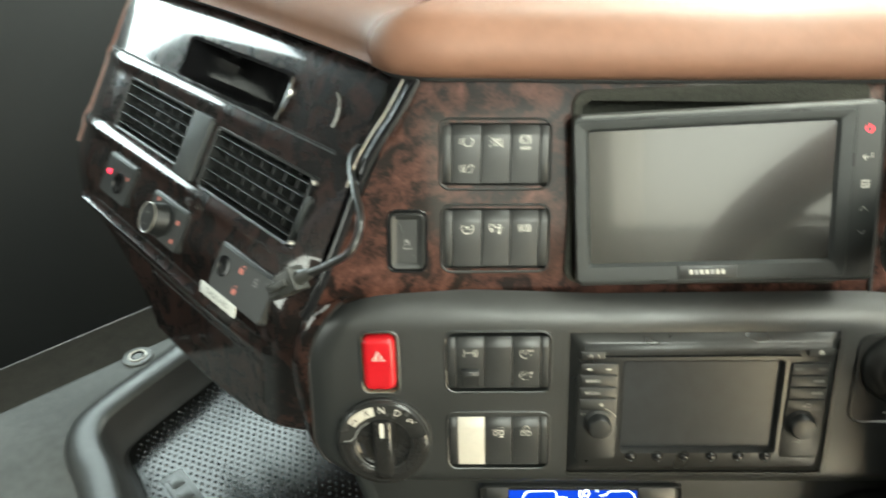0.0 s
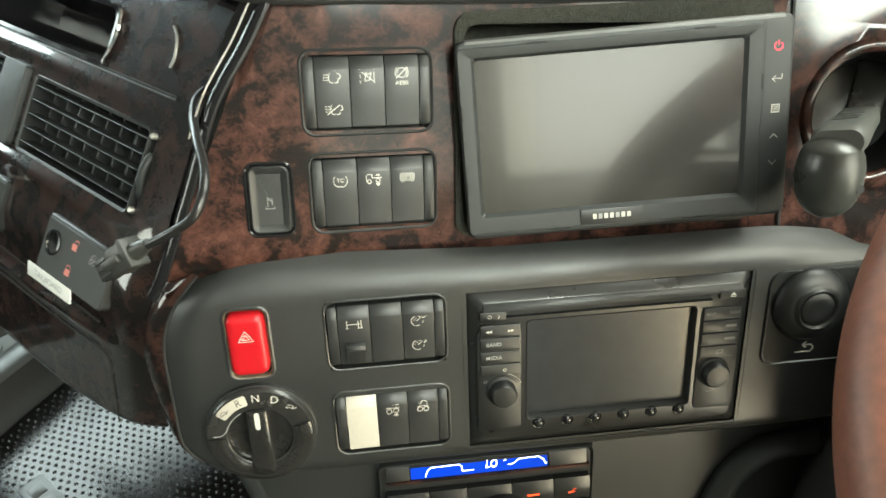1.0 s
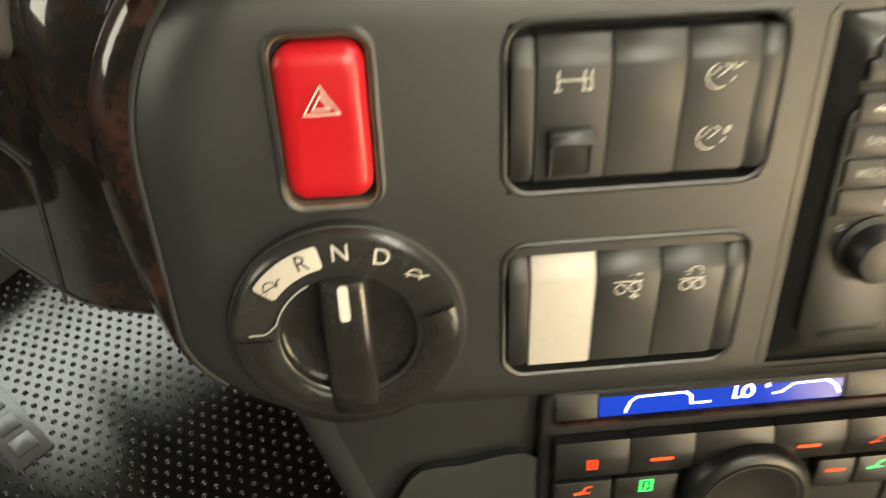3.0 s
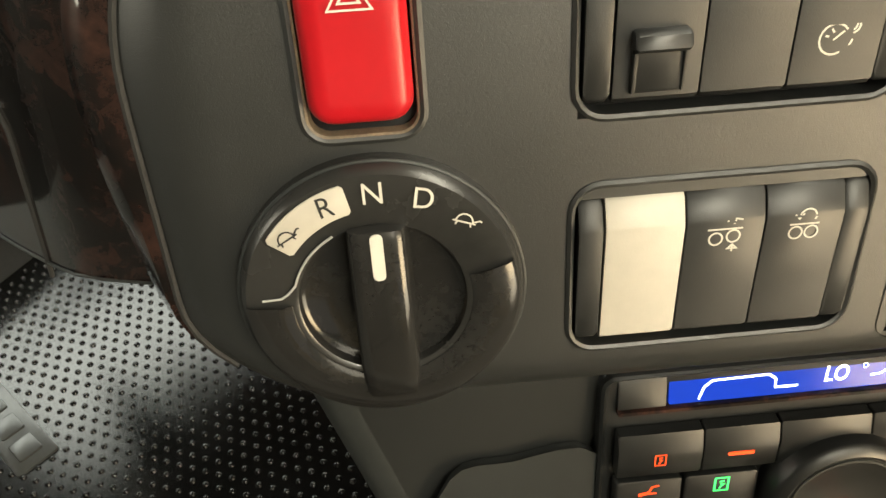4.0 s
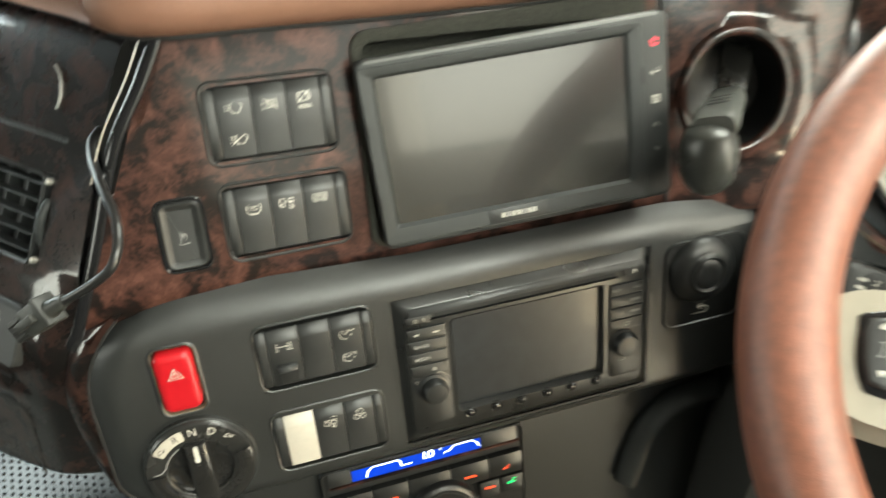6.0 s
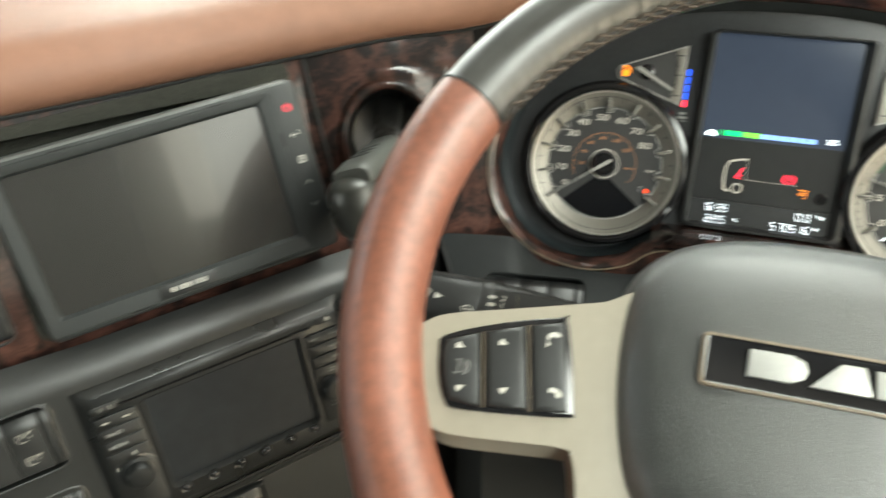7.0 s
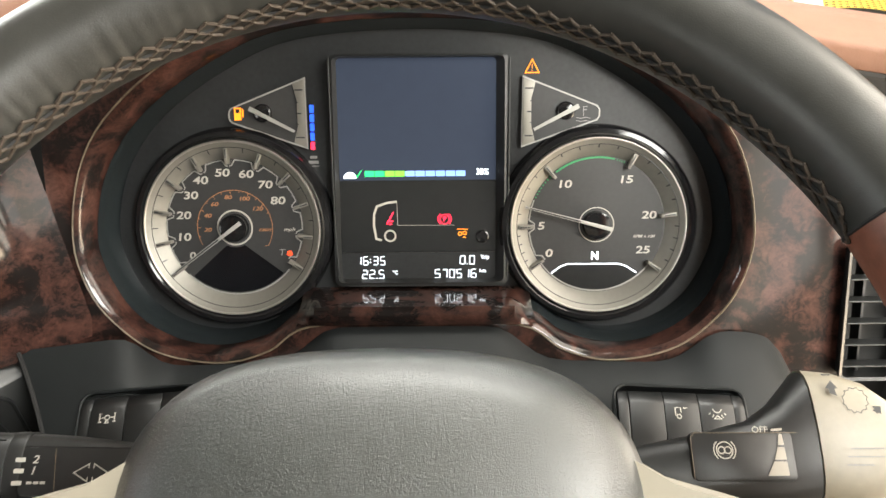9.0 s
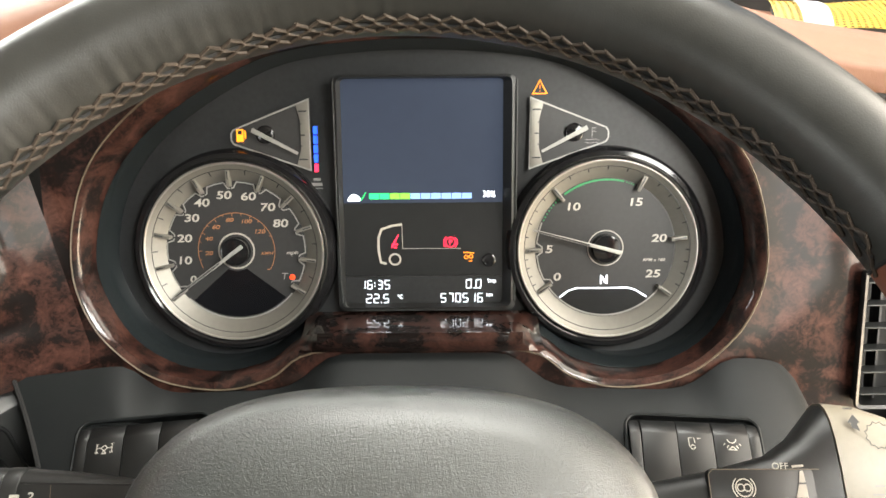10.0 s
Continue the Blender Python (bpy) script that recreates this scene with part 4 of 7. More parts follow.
ICONS = {
    "exhaust": EXHAUST,
    "exhaust_off": EXHAUST + SLASH,
    "lane_off": [[(-3.8, -3.6), (-3.8, -2.0)], [(-3.8, -0.8), (-3.8, 0.8)], [(-3.8, 2.0), (-3.8, 3.6)], [(3.8, -3.6), (3.8, 3.6)], [(-1.2, -2.6), (1.4, -2.0), (2.2, 1.6), (1.6, 3.0), (-0.2, 2.8), (-0.8, 1.2), (-1.2, -2.6)], [(-0.8, 1.0), (2.0, 1.4)], [(-4.6, 3.6), (4.4, -3.4)]],
    "circle_off": [arc(2.6, 25, 200, 12), arc(2.6, 215, 380, 12), [(-3.3, -3), (3.3, 3)], arc(3.6, 130, 230, 8), arc(3.6, -50, 50, 8)],
    "tyre": [arc(3.9, 130, 250, 12), arc(3.9, -70, 50, 12), [(-1.8, -3.6), (-1, -3.1), (-0.4, -3.7), (0.4, -3.1), (1, -3.7), (1.8, -3.4)]],
    "lorry_level": [[(-4.2, -1.8), (-4.4, 1.2), (-3.6, 2.2), (-1.2, 2.2), (-1.2, 0.2), (4.4, 0.2)], ring_pts(1.1, 10, -2.7, -1.9), ring_pts(1.1, 10, 2.2, -1.3), [(1.2, 1.6), (2.2, 2.8), (3.2, 1.6), (1.2, 1.6)], [(1.2, -3.2), (2.2, -4.4), (3.2, -3.2), (1.2, -3.2)]],
    "hand_brake": [ring_pts(2.0, 14), arc(3.1, 120, 240, 8), arc(3.1, -60, 60, 8), arc(4.1, 130, 230, 8), arc(4.1, -50, 50, 8), [(-0.6, -1), (-0.4, 1), (1.2, 0.6)]],
    "axle": AXLE,
    "light_up": [arc(3.2, 35, 300, 14, -1, -0.6), [(-1.2, -0.8), (1.0, 1.0)], [(-3, 0.2), (-2.2, 0)], [(-1.8, 1.6), (-1.2, 0.8)], arc(2.6, -40, -10, 4, 0.4, -0.4), ring_pts(1.0, 10, 3, 2.2), [(3, 3.6), (3, 4.2)], [(4.4, 2.2), (5, 2.2)], [(1.5, 2.4), (1.1, 2.6)], [(4, 3.2), (4.5, 3.7)]],
    "light_down": [arc(3.2, 35, 300, 14, -1, -0.6), [(-1.2, -0.8), (1.0, 1.0)], [(-3, 0.2), (-2.2, 0)], [(-1.8, 1.6), (-1.2, 0.8)], arc(2.6, -40, -10, 4, 0.4, -0.4), arc(1.6, -80, 120, 8, 2.6, 2.0), arc(1.3, -60, 100, 8, 2.2, 2.2)],
    "axle_up": [[(-4.2, 1.0), (4.2, 1.0)], ring_pts(1.6, 14, -2.1, -1.5), ring_pts(1.6, 14, 2.1, -1.0), [(1.0, -4.3), (2.1, -3.2), (3.2, -4.3), (1.0, -4.3)], [(2.1, -3.4), (2.1, -5.2)], [(0.2, 2.6), (0.6, 3.2)], [(2.0, 2.2), (2.4, 3.6), (4.0, 3.2)]],
    "axle_turn": [[(-3.6, 0.6), (3.6, 0.6)], ring_pts(1.6, 14, -1.9, -1.6), ring_pts(1.6, 14, 1.9, -1.6), arc(2.0, -25, 165, 10, 0.6, 2.5), [(-2.6, 3.2), (-1.4, 2.0), (-0.4, 3.4)]],
    "phone": [[(-1.4, -2), (-1.4, 2.6), (1.2, 2.6), (1.2, -1)], [(-1, 1.6), (0.9, 1.6)], [(-2.6, -3.4), (2.6, -3.4), (2.6, -2.2)], [(-2.6, -3.4), (-2.6, -2)], [(-1.4, 2.6), (-1.4, 4)]],
    "diff": [[(-4, -2.4), (-4, 2.4)], [(4, -2.4), (4, 2.4)], [(-4, 0), (-1.3, 0)], [(1.3, 0), (4, 0)], ring_pts(1.3, 10), [(-4.8, 2.4), (-3, 2.4)], [(-4.8, -2.4), (-3, -2.4)], [(3, 2.4), (4.8, 2.4)], [(3, -2.4), (4.8, -2.4)], [(0, -1.3), (-1, -3), (1, -3), (0, -1.3)]],
    "step_lamp": [[(-3.8, -2.4), (-3.8, 2), (-1, 2.6), (-0.6, -0.6)], ring_pts(1.2, 10, -2, -2.8), arc(1.5, 30, 200, 8, 2.4, 2.2), [(1, 1.6), (3.8, 3)]],
    "roof_lamp": [[(-3, 2.8), (3, 2.8)], arc(2.4, 180, 360, 10, 0, 2.6), [(-3.6, 0), (-4.6, -1)], [(3.6, 0), (4.6, -1)], [(-2, -1), (-3, -2.6)], [(2, -1), (3, -2.6)], [(-2, -3.4), (0, -1.6), (2, -3.4), (-2, -3.4)]],
    "return": [[(-3.6, -1.2), (2.6, -1.2), (3.6, -0.2), (3.6, 0.8), (2.6, 1.8), (-0.4, 1.8)], [(0.8, 3.2), (-0.8, 1.8), (0.8, 0.6)]],
    "enter": [[(3, 2.6), (3, -0.4), (-2.6, -0.4)], [(-0.8, 1.4), (-2.8, -0.4), (-0.8, -2.2)]],
    "up": [[(-2.4, -1.2), (0, 1.4), (2.4, -1.2)]],
    "down": [[(-2.4, 1.2), (0, -1.4), (2.4, 1.2)]],
    "power": [arc(2.4, 125, 415, 14), [(0, 0.6), (0, 3)]],
    "menu": [[(-2.2, y), (2.2, y)] for y in (-2, -1, 0, 1, 2)] + [[(-2.4, -2.4), (-2.4, 2.4), (2.4, 2.4), (2.4, -2.4), (-2.4, -2.4)]],
    "turtle": [arc(2.2, 0, 180, 8), [(-3, 0), (3, 0)], [(-1.6, 0), (-2, -1)], [(1.6, 0), (2, -1)], [(2.2, 0.3), (3.8, 1.2), (4.4, 0.9)]],
    "brake_loop": [ring_pts(1.5, 10, -1.4, 0), ring_pts(1.5, 10, 1.4, 0), ring_pts(3.6, 18), arc(4.8, 130, 230, 8), arc(4.8, -50, 50, 8)],
    "arrows": [[(-0.6, 1), (-0.6, 2), (-4, 0), (-0.6, -2), (-0.6, -1)], [(0.6, 1), (0.6, 2), (4, 0), (0.6, -2), (0.6, -1)]],
    "defrost": [[(-2, -2.4), (-2, 2.6), (2, 2.6), (2, -2.4), (-2, -2.4)], [(-0.6, 1), (0.8, 1.4)], [(-0.6, -1.6), (0.6, 0), (-0.4, 0.2)]],
    "fan": [[(-3, -1), (0, -0.4), (1, 1.6), (3, 2)], [(-3, -1.6), (0, -1), (2.4, -1)]],
}


def icon(name, kind, material, parent, x, y, z, scale=1.0, w=0.46, rz=0):
    lines = [[(px * scale, py * scale) for px, py in l] for l in ICONS[kind]]
    return part(name, strokes(lines, w), material, parent, "", at(WORLD, x, y, z, 0, 0, rz), 0)


def prism(profile, x0, x1, c=0.35):
    """A bar with the given (y, z) outline and slightly rounded ends."""
    n = len(profile)
    cy, cz = sum(p[0] for p in profile) / n, sum(p[1] for p in profile) / n

    def sh(k):
        out = []
        for y, z in profile:
            d = math.hypot(y - cy, z - cz)
            f = (d - k) / d if d > k else 0.2
            out.append((cy + (y - cy) * f, cz + (z - cz) * f))
        return out

    rings = [[(x, y, z) for y, z in sh(k)] for x, k in ((x0, c), (x0 + c, 0), (x1 - c, 0), (x1, c))]
    return loft(rings)


ROCKER = ((-20.5, -6), (-20.5, 0.4), (-19.4, 1.5), (-6, 2.2), (12.4, 3.1), (13.6, 2.9), (19.6, 0.7), (20.5, -0.3), (20.5, -6))
CAP = ((-20.2, -6), (-20.2, 0.2), (-19.0, 1.3), (-6, 1.9), (12.2, 2.7), (13.4, 2.5), (19.2, 0.4), (20.2, -0.5), (20.2, -6))


def switch_bank(m, faces, label, group, rim="fascia", surface="switch_black"):
    """Three rockers between end caps in a recess. faces: for each rocker a list of (icon, x, y) and an optional style."""
    t = thing("switch_bank", m, label, "switch panel", group)
    part("bezel", bezel(74, 46.5, 6.5, 1.8, 9, 1.0), rim, t, "moulded rim with a worn edge")
    part("back_plate", slab(rrect(74, 46.5, 6.5), -9.2, -7, 0), "matt_black", t)
    part("end_cap", prism(CAP, -36.2, -30.2, 0.9), surface, t)
    part("end_cap", prism(CAP, 30.5, 36.4, 0.9), surface, t)
    for i, (style, marks) in enumerate(faces):
        x0 = -29.9 + 20.05 * i
        bm = prism(ROCKER, x0 + 0.25, x0 + 19.8)
        if style == "cream":
            part("rocker", bm, "cream_plastic", t, "blank cream rocker")
            continue
        r = part("rocker", bm, surface, t)
        if style == "latch":
            lk = prism(((-18.2, 1), (-18.2, 2.2), (-17.4, 2.9), (-8.4, 3.2), (-8.0, 1)), x0 + 4.6, x0 + 15.4, 0.5)
            part("latch", lk, surface, r, "small sliding lock tab")
            part("latch_edge", prism(((-8.6, 1.6), (-8.8, 5.0), (-8.0, 6.0), (-5.2, 5.6), (-4.2, 4.4), (-4.0, 1.6)), x0 + 3.8, x0 + 16.2, 0.6), surface, r, "raised finger lip")
            for xe in (4.0, 15.2):
                part("latch_side", prism(((-18.4, 1.6), (-18.0, 3.2), (-9, 4.2), (-8.6, 1.6)), x0 + xe, x0 + xe + 0.8, 0.2), surface, r)
        for kind, x, y in marks:
            slope = 2.2 + (y + 6) * 0.049 + 0.12
            if kind.isupper():
                words("symbol", kind, 2.2, "print_white", r, x0 + 10 + x, y, slope, 0, 0, 1.1, 0.02)
            else:
                icon("symbol", kind, "print_white", r, x0 + 10 + x, y, slope, 1.05)
    return t


switch_bank(at(LOW, -11.5, 28), [("latch", [("axle", 0, 9)]), ("", []), ("", [("light_up", 0, 8.5), ("light_down", 0, -9)])],
            "black rocker switch bank with lock tab below the veneer", "switch banks on the centre stack")
switch_bank(at(LOW, -11.5, -36.8), [("cream", []), ("", [("axle_up", 0, 9.5)]), ("", [("axle_turn", 0, 9.5)])],
            "black switch bank with one cream rocker above the heater", "switch banks on the centre stack")
switch_bank(at(UP, 8.6, 27.2, 0, 0, 0, 0.4), [("", [("exhaust", 0, 9), ("exhaust_off", 0.3, -9)]), ("", [("lane_off", 0, 9)]), ("", [("circle_off", 0, 10.5), ("AEBS", 0, 4.6)])],
            "black rocker switch bank set in walnut trim", "switch banks on the centre stack", "switch_black")
switch_bank(at(UP, 10.2, -31.8, 0, 0, 0, 0.4), [("", [("tyre", 0, 8), ("TC", 0, 8)]), ("", [("lorry_level", 0, 8.5)]), ("", [("hand_brake", 0, 8.3)])],
            "black rocker switch bank beside the phone button", "switch banks on the centre stack", "switch_black")


def hazard_switch():
    t = thing("hazard_switch", at(LOW, -97, 28), "bright red hazard warning button in a worn black rim", "switch")
    part("bezel", bezel(25.4, 47.2, 5, 2.0, 9, 1.0), "fascia", t)
    part("worn_rim", loft([lift(rrect(25.6, 47.4, 5), 0.9), lift(rrect(24.6, 46.4, 4.6), 0.5), lift(rrect(24.2, 46, 4.4), -3)], False, False), "worn_edge", t, "tan wear along the rim")
    part("back_plate", slab(rrect(25.4, 47.2, 5), -9.2, -5, 0), "matt_black", t)
    o = rrect(23.2, 41.5, 5.5, 0, 1.0)
    rings = [lift(o, -6), lift(o, 2.6), lift(offset(o, 0.8), 4.4), lift(offset(o, 2.4), 5.6)]
    top = [(x, y, 6.2 - 0.0022 * (y - 4) ** 2) for x, y in offset(o, 5.2)]
    b = part("button", loft(rings + [top]), "red_plastic", t, "domed red button", smooth=60)
    tri = [(-4.6, -2.6), (4.6, -2.6), (0, 4.6), (-4.6, -2.6)]
    tr2 = [(x * 0.48, y * 0.48) for x, y in tri]
    bm = strokes([tri], 0.45)
    strokes([tr2], 0.5, 0, bm)
    part("symbol", bm, "print_white", b, "white outlined triangle", at(WORLD, 0, 7.5, 6.5), 0)


hazard_switch()


def phone_switch():
    t = thing("phone_switch", at(UP, -51.6, -34), "small black phone button set in walnut trim", "switch")
    part("bezel", bezel(25.5, 42.6, 5, 1.6, 8, 1.0), "gloss_black", t)
    o = rrect(24, 41, 5)
    rings = [lift(o, -7), lift(o, 0.2), lift(offset(o, 1.2), 1.3), lift(offset(o, 4.2), 0.3), lift(offset(o, 5.0), -0.4)]
    b = part("button", loft(rings), "switch_black", t, "hollowed glossy black button")
    icon("symbol", "phone", "print_grey", b, 0, -2, -0.25, 1.0, 0.3)


phone_switch()


def gear_selector():
    t = thing("gear_selector", at(LOW, -96.8, -36.0), "black rotary gear selector turned to neutral", "gear selector")
    ring = part("base_ring", lathe(((36.2, -1), (36.2, 0.6), (35.4, 2.4), (34.6, 5.0), (33.2, 6.4), (21.5, 6.9), (20.6, 6.3), (20.0, 1)), 72, cap1=True), "satin_black", t, "black ring with printed gear letters")
    part("worn_rim", tube([(34.0 * math.cos(radians(a)), 34.0 * math.sin(radians(a)), 5.0) for a in range(38, 150, 4)], 0.35, 6), "worn_edge", ring, "tan wear on the ring's edge")
    # reverse sector
    a0, a1 = 101, 145
    sect = arc(32.4, a0 + 2, a1 - 2, 12) + [pol(0, 31.4, a1 - 0.3), pol(0, 25.4, a1)] + arc(24.4, a1 - 2, a0 + 2, 12) + [pol(0, 25.4, a0), pol(0, 31.4, a0 + 0.3)]
    part("reverse_field", slab(offset(sect, 0.3), 6.4, 7.0, 0.1), "cream_plastic", ring, "cream reverse field")
    words("letter", "R", 5.0, "print_black", ring, -11.0, 26.2, 7.1, 12, 0, 0.95)
    words("letter", "N", 5.3, "print_white", ring, 0.1, 28.6, 6.95, 0, 0, 0.95)
    words("letter", "D", 5.2, "print_white", ring, 11.6, 26.4, 6.95, -10, 0, 0.95)
    icon("symbol", "turtle", "print_black", ring, -20.6, 19.0, 7.1, 0.95, 0.42, 30)
    icon("symbol", "turtle", "print_white", ring, 20.6, 19.8, 7.0, 0.95, 0.4, -20)
    # raised lower skirt, with a pale line painted as its lip's highlight
    def skirt(r, z):
        return [(x, y, z) for x, y in arc(r, 177, 375, 48)]

    rows = [skirt(33.6, 5.2), skirt(33.2, 7.2), skirt(32.0, 8.1), skirt(24.5, 8.5), skirt(22.0, 7.2), skirt(20.8, 3.0)]
    part("skirt", loft(rows, False, False, closed=False), "piano_black", ring, "glossy black lower half of the ring")
    part("rim_edge", tube([(35.3 * math.cos(radians(a)), 35.3 * math.sin(radians(a)), 3.0) for a in range(0, 361, 5)], 0.55, 8), "grey_plastic", ring, "thin raised edge")
    lip = [(21.6 * math.cos(radians(a)), 21.6 * math.sin(radians(a)), 7.4) for a in range(118, 166, 4)] + [(-22.6, 4.6, 7.3), (-24.4, 3.4, 7.3), (-29, 3.2, 7.3)]
    part("lip", tube(lip, 0.3, 6), "print_grey", ring, "pale line drawn for the highlight on the lip")
    # knob
    k = part("knob", lathe(((20.4, 1), (20.4, 3.6), (19.6, 3.2), (18.6, 2.6), (6, 2.6)), 56), "piano_black", t, "round glossy black knob")
    prof = ((-7.6, 2.0), (-6.8, 8.6), (-5.8, 10.0), (-3.6, 10.4), (3.6, 10.4), (5.8, 10.0), (6.8, 8.6), (7.6, 2.0))
    rings = []
    for y, f, dz in ((20.8, 0.86, -3.5), (20.3, 0.97, -0.9), (18.5, 1.0, 0), (0, 1.04, 1.4), (-16, 1.06, 1.0), (-26.4, 1.04, -1.6), (-28.2, 0.98, -3.2), (-29.0, 0.8, -7)):
        rings.append([(x * f, y, max(2.0, z + dz * 0.6 if z > 6 else z)) for x, z in prof])
    part("handle", loft(rings), "piano_black", k, "raised finger bar", smooth=50)
    o = rrect(3.0, 11.6, 1.2, 0, 14.2, 4)
    part("pointer", loft([[(x, y, 10.4 + (18.5 - y) * 0.05 - 1) for x, y in o], [(x, y, 10.4 + (19.2 - y) * 0.05 + 0.25) for x, y in o]]), "print_white", k, "white pointer stripe")


gear_selector()


def radio():
    t = thing("radio", at(LOW, 133.2, -6.2, 3.2), "black navigation radio with a dark screen and two knobs", "radio")
    o = rrect(190, 117, 4, 0, -0.6)
    gap = [lift(offset(o, -1.6), -2.9), lift(offset(o, -0.5), -5.0), lift(offset(o, 0.2), -9)]
    part("edge_gap", loft(gap, False, False), "matt_black", t, "dark gap round the radio")
    face = rrect(172.5, 99.5, 5, 0, 0.4)
    rings = [lift(o, -9), lift(o, -6.0), lift(offset(o, 0.9), -4.8), lift(offset(face, -1.0), 1.0), lift(face, 1.4), lift(rrect(113, 75, 3, 0.4, -0.6), 1.4), lift(rrect(113, 75, 3, 0.4, -0.6), -6)]
    part("front", loft(rings, False, False), "radio_black", t, "black front plate with a broad bevelled edge", smooth=25)
    part("slot", slab(rrect(132, 3.2, 1, -1, 43), 1.2, 2.0, 0.3), "matt_black", t, "disc slot")
    part("slot_lip", prism(((40.2, 1.2), (40.4, 2.8), (41.2, 3.0), (41.6, 1.2)), -70, 66, 0.4), "gloss_black", t)
    part("slot_hood", prism(((45, 1.2), (45.2, 3.4), (48.5, 3.0), (50.5, 1.4)), -84, 86, 0.6), "key_black", t)
    e = part("eject_button", slab(rrect(18, 6.4, 1, 79, 44), 1.0, 3.6, 0.7), "key_black", t)
    part("symbol", fills([[(77.2, 43.4), (81, 43.4), (79.1, 45.6)], [(77.2, 42.3), (81, 42.3), (81, 42.8), (77.2, 42.8)]], 3.75), "print_white", e, smooth=0)
    d = part("day_night_button", slab(rrect(17, 6.2, 1, -78, 42), 1.0, 3.4, 0.7), "key_black", t)
    bm = strokes([ring_pts(1.1, 10, -80, 42), arc(1.5, -70, 70, 6, -75.4, 42), arc(1.9, -50, 50, 6, -76, 42)], 0.25, 3.55)
    part("symbol", bm, "print_white", d, smooth=0)
    # screen
    so = rrect(109.5, 71.5, 2, 0.4, -0.4)
    part("screen_frame", loft([lift(rrect(113.4, 75.4, 3, 0.4, -0.6), 1.2), lift(rrect(112.6, 74.6, 3, 0.4, -0.6), 2.2), lift(rrect(111.6, 73.6, 3, 0.4, -0.5), 1.6), lift(so, -3.4)], False, False), "matt_black", t, "sloping black frame round the screen")
    part("screen", slab(rrect(110.5, 72.5, 2, 0.4, -0.4), -6, -3.2, 0), "radio_glass", t, "dark glossy unlit screen")
    # left keys
    lk = part("key_block", slab(rrect(29, 76, 4, -74, -6), 1.0, 2.2, 0.6), "key_black", t, "column of black keys")
    rows = (("rewind", 32), ("BAND", 22.6), ("MEDIA", 13), ("radio_link", 3.6))
    for nm, y in rows:
        k = part("key", slab(rrect(26, 8.6, 1, -73.4, y - 0.6), 1.8, 3.2, 0.5), "key_black", lk)
        if nm.isupper():
            words("symbol", nm, 2.5, "print_grey", t, -77.5, y - 0.6, 3.32, 0, 0, 1.0, 0.02)
        elif nm == "rewind":
            part("symbol", fills([[(-80.5, y - 0.6), (-78.6, y + 0.4), (-78.6, y - 1.6)], [(-82.4, y - 0.6), (-80.5, y + 0.4), (-80.5, y - 1.6)], [(-66.4, y - 0.6), (-68.3, y + 0.4), (-68.3, y - 1.6)], [(-64.5, y - 0.6), (-66.4, y + 0.4), (-66.4, y - 1.6)]], 3.32), "print_white", t, smooth=0)
        else:
            part("symbol", strokes([ring_pts(1.0, 10, -70.6, y - 0.6)], 0.5, 3.32), "print_white", t, smooth=0)
    part("volume_knob", lathe(((11, 1), (11, 3.0), (8.8, 3.6), (8.6, 9), (7.4, 10.6), (4, 11.2)), 36, None, -72, -13), "key_black", t, "round black knob")
    part("symbol", strokes([ring_pts(1.0, 12, -83.5, -4.6)], 0.22, 3.4), "print_white", t, smooth=0)
    part("symbol", strokes([arc(13.5, 25, 75, 8, -72, -13)], 0.3, 3.4), "print_white", t, smooth=0)
    # right keys
    rk = part("key_block", slab(rrect(28, 76, 4, 73.6, -4), 1.0, 2.2, 0.6), "key_black", t, "column of black keys")
    for nm, y in (("MAP", 30.6), ("TRAF", 21.2), ("SETUP", 11.8), ("card", 2.2)):
        part("key", slab(rrect(26, 8.6, 1, 73.6, y), 1.8, 3.2, 0.5), "key_black", rk)
        if nm == "MAP":
            words("symbol", "MAP", 2.3, "print_dim", t, 65.6, y, 3.32, 0, 0, 1.0, 0.02)
            words("symbol", "NAV", 2.3, "print_dim", t, 82, y, 3.32, 0, 0, 1.0, 0.02)
        elif nm.isupper():
            part("symbol", fills([[(76.5, y - 1), (84, y - 1), (84, y + 1), (76.5, y + 1)]], 3.32), "print_dim", t, smooth=0)
        else:
            part("symbol", strokes([[(72, y - 1.2), (76, y - 1.2), (76.6, y + 1.2), (73, y + 1.2), (72, y - 1.2)]], 0.3, 3.32), "print_grey", t, smooth=0)
    part("tuning_knob", lathe(((11, 1), (11, 3.0), (9.2, 3.6), (9.0, 8), (7.8, 9.6), (4, 10.2)), 36, None, 72, -13.7), "key_black", t, "round black knob")
    part("symbol", strokes([[(68, -28.5), (73, -28.5), (74, -27.5)]], 0.4, 2.4), "print_grey", t, smooth=0)
    for i in range(6):
        b = part("preset_button", lathe(((4.4, 1.3), (4.2, 1.9), (3.4, 1.5), (3.2, 2.6), (2.3, 3.6), (0.8, 4.0)), 18, None, -47.3 + 19.5 * i, -41), "gloss_black", t, "small round black push button")


radio()


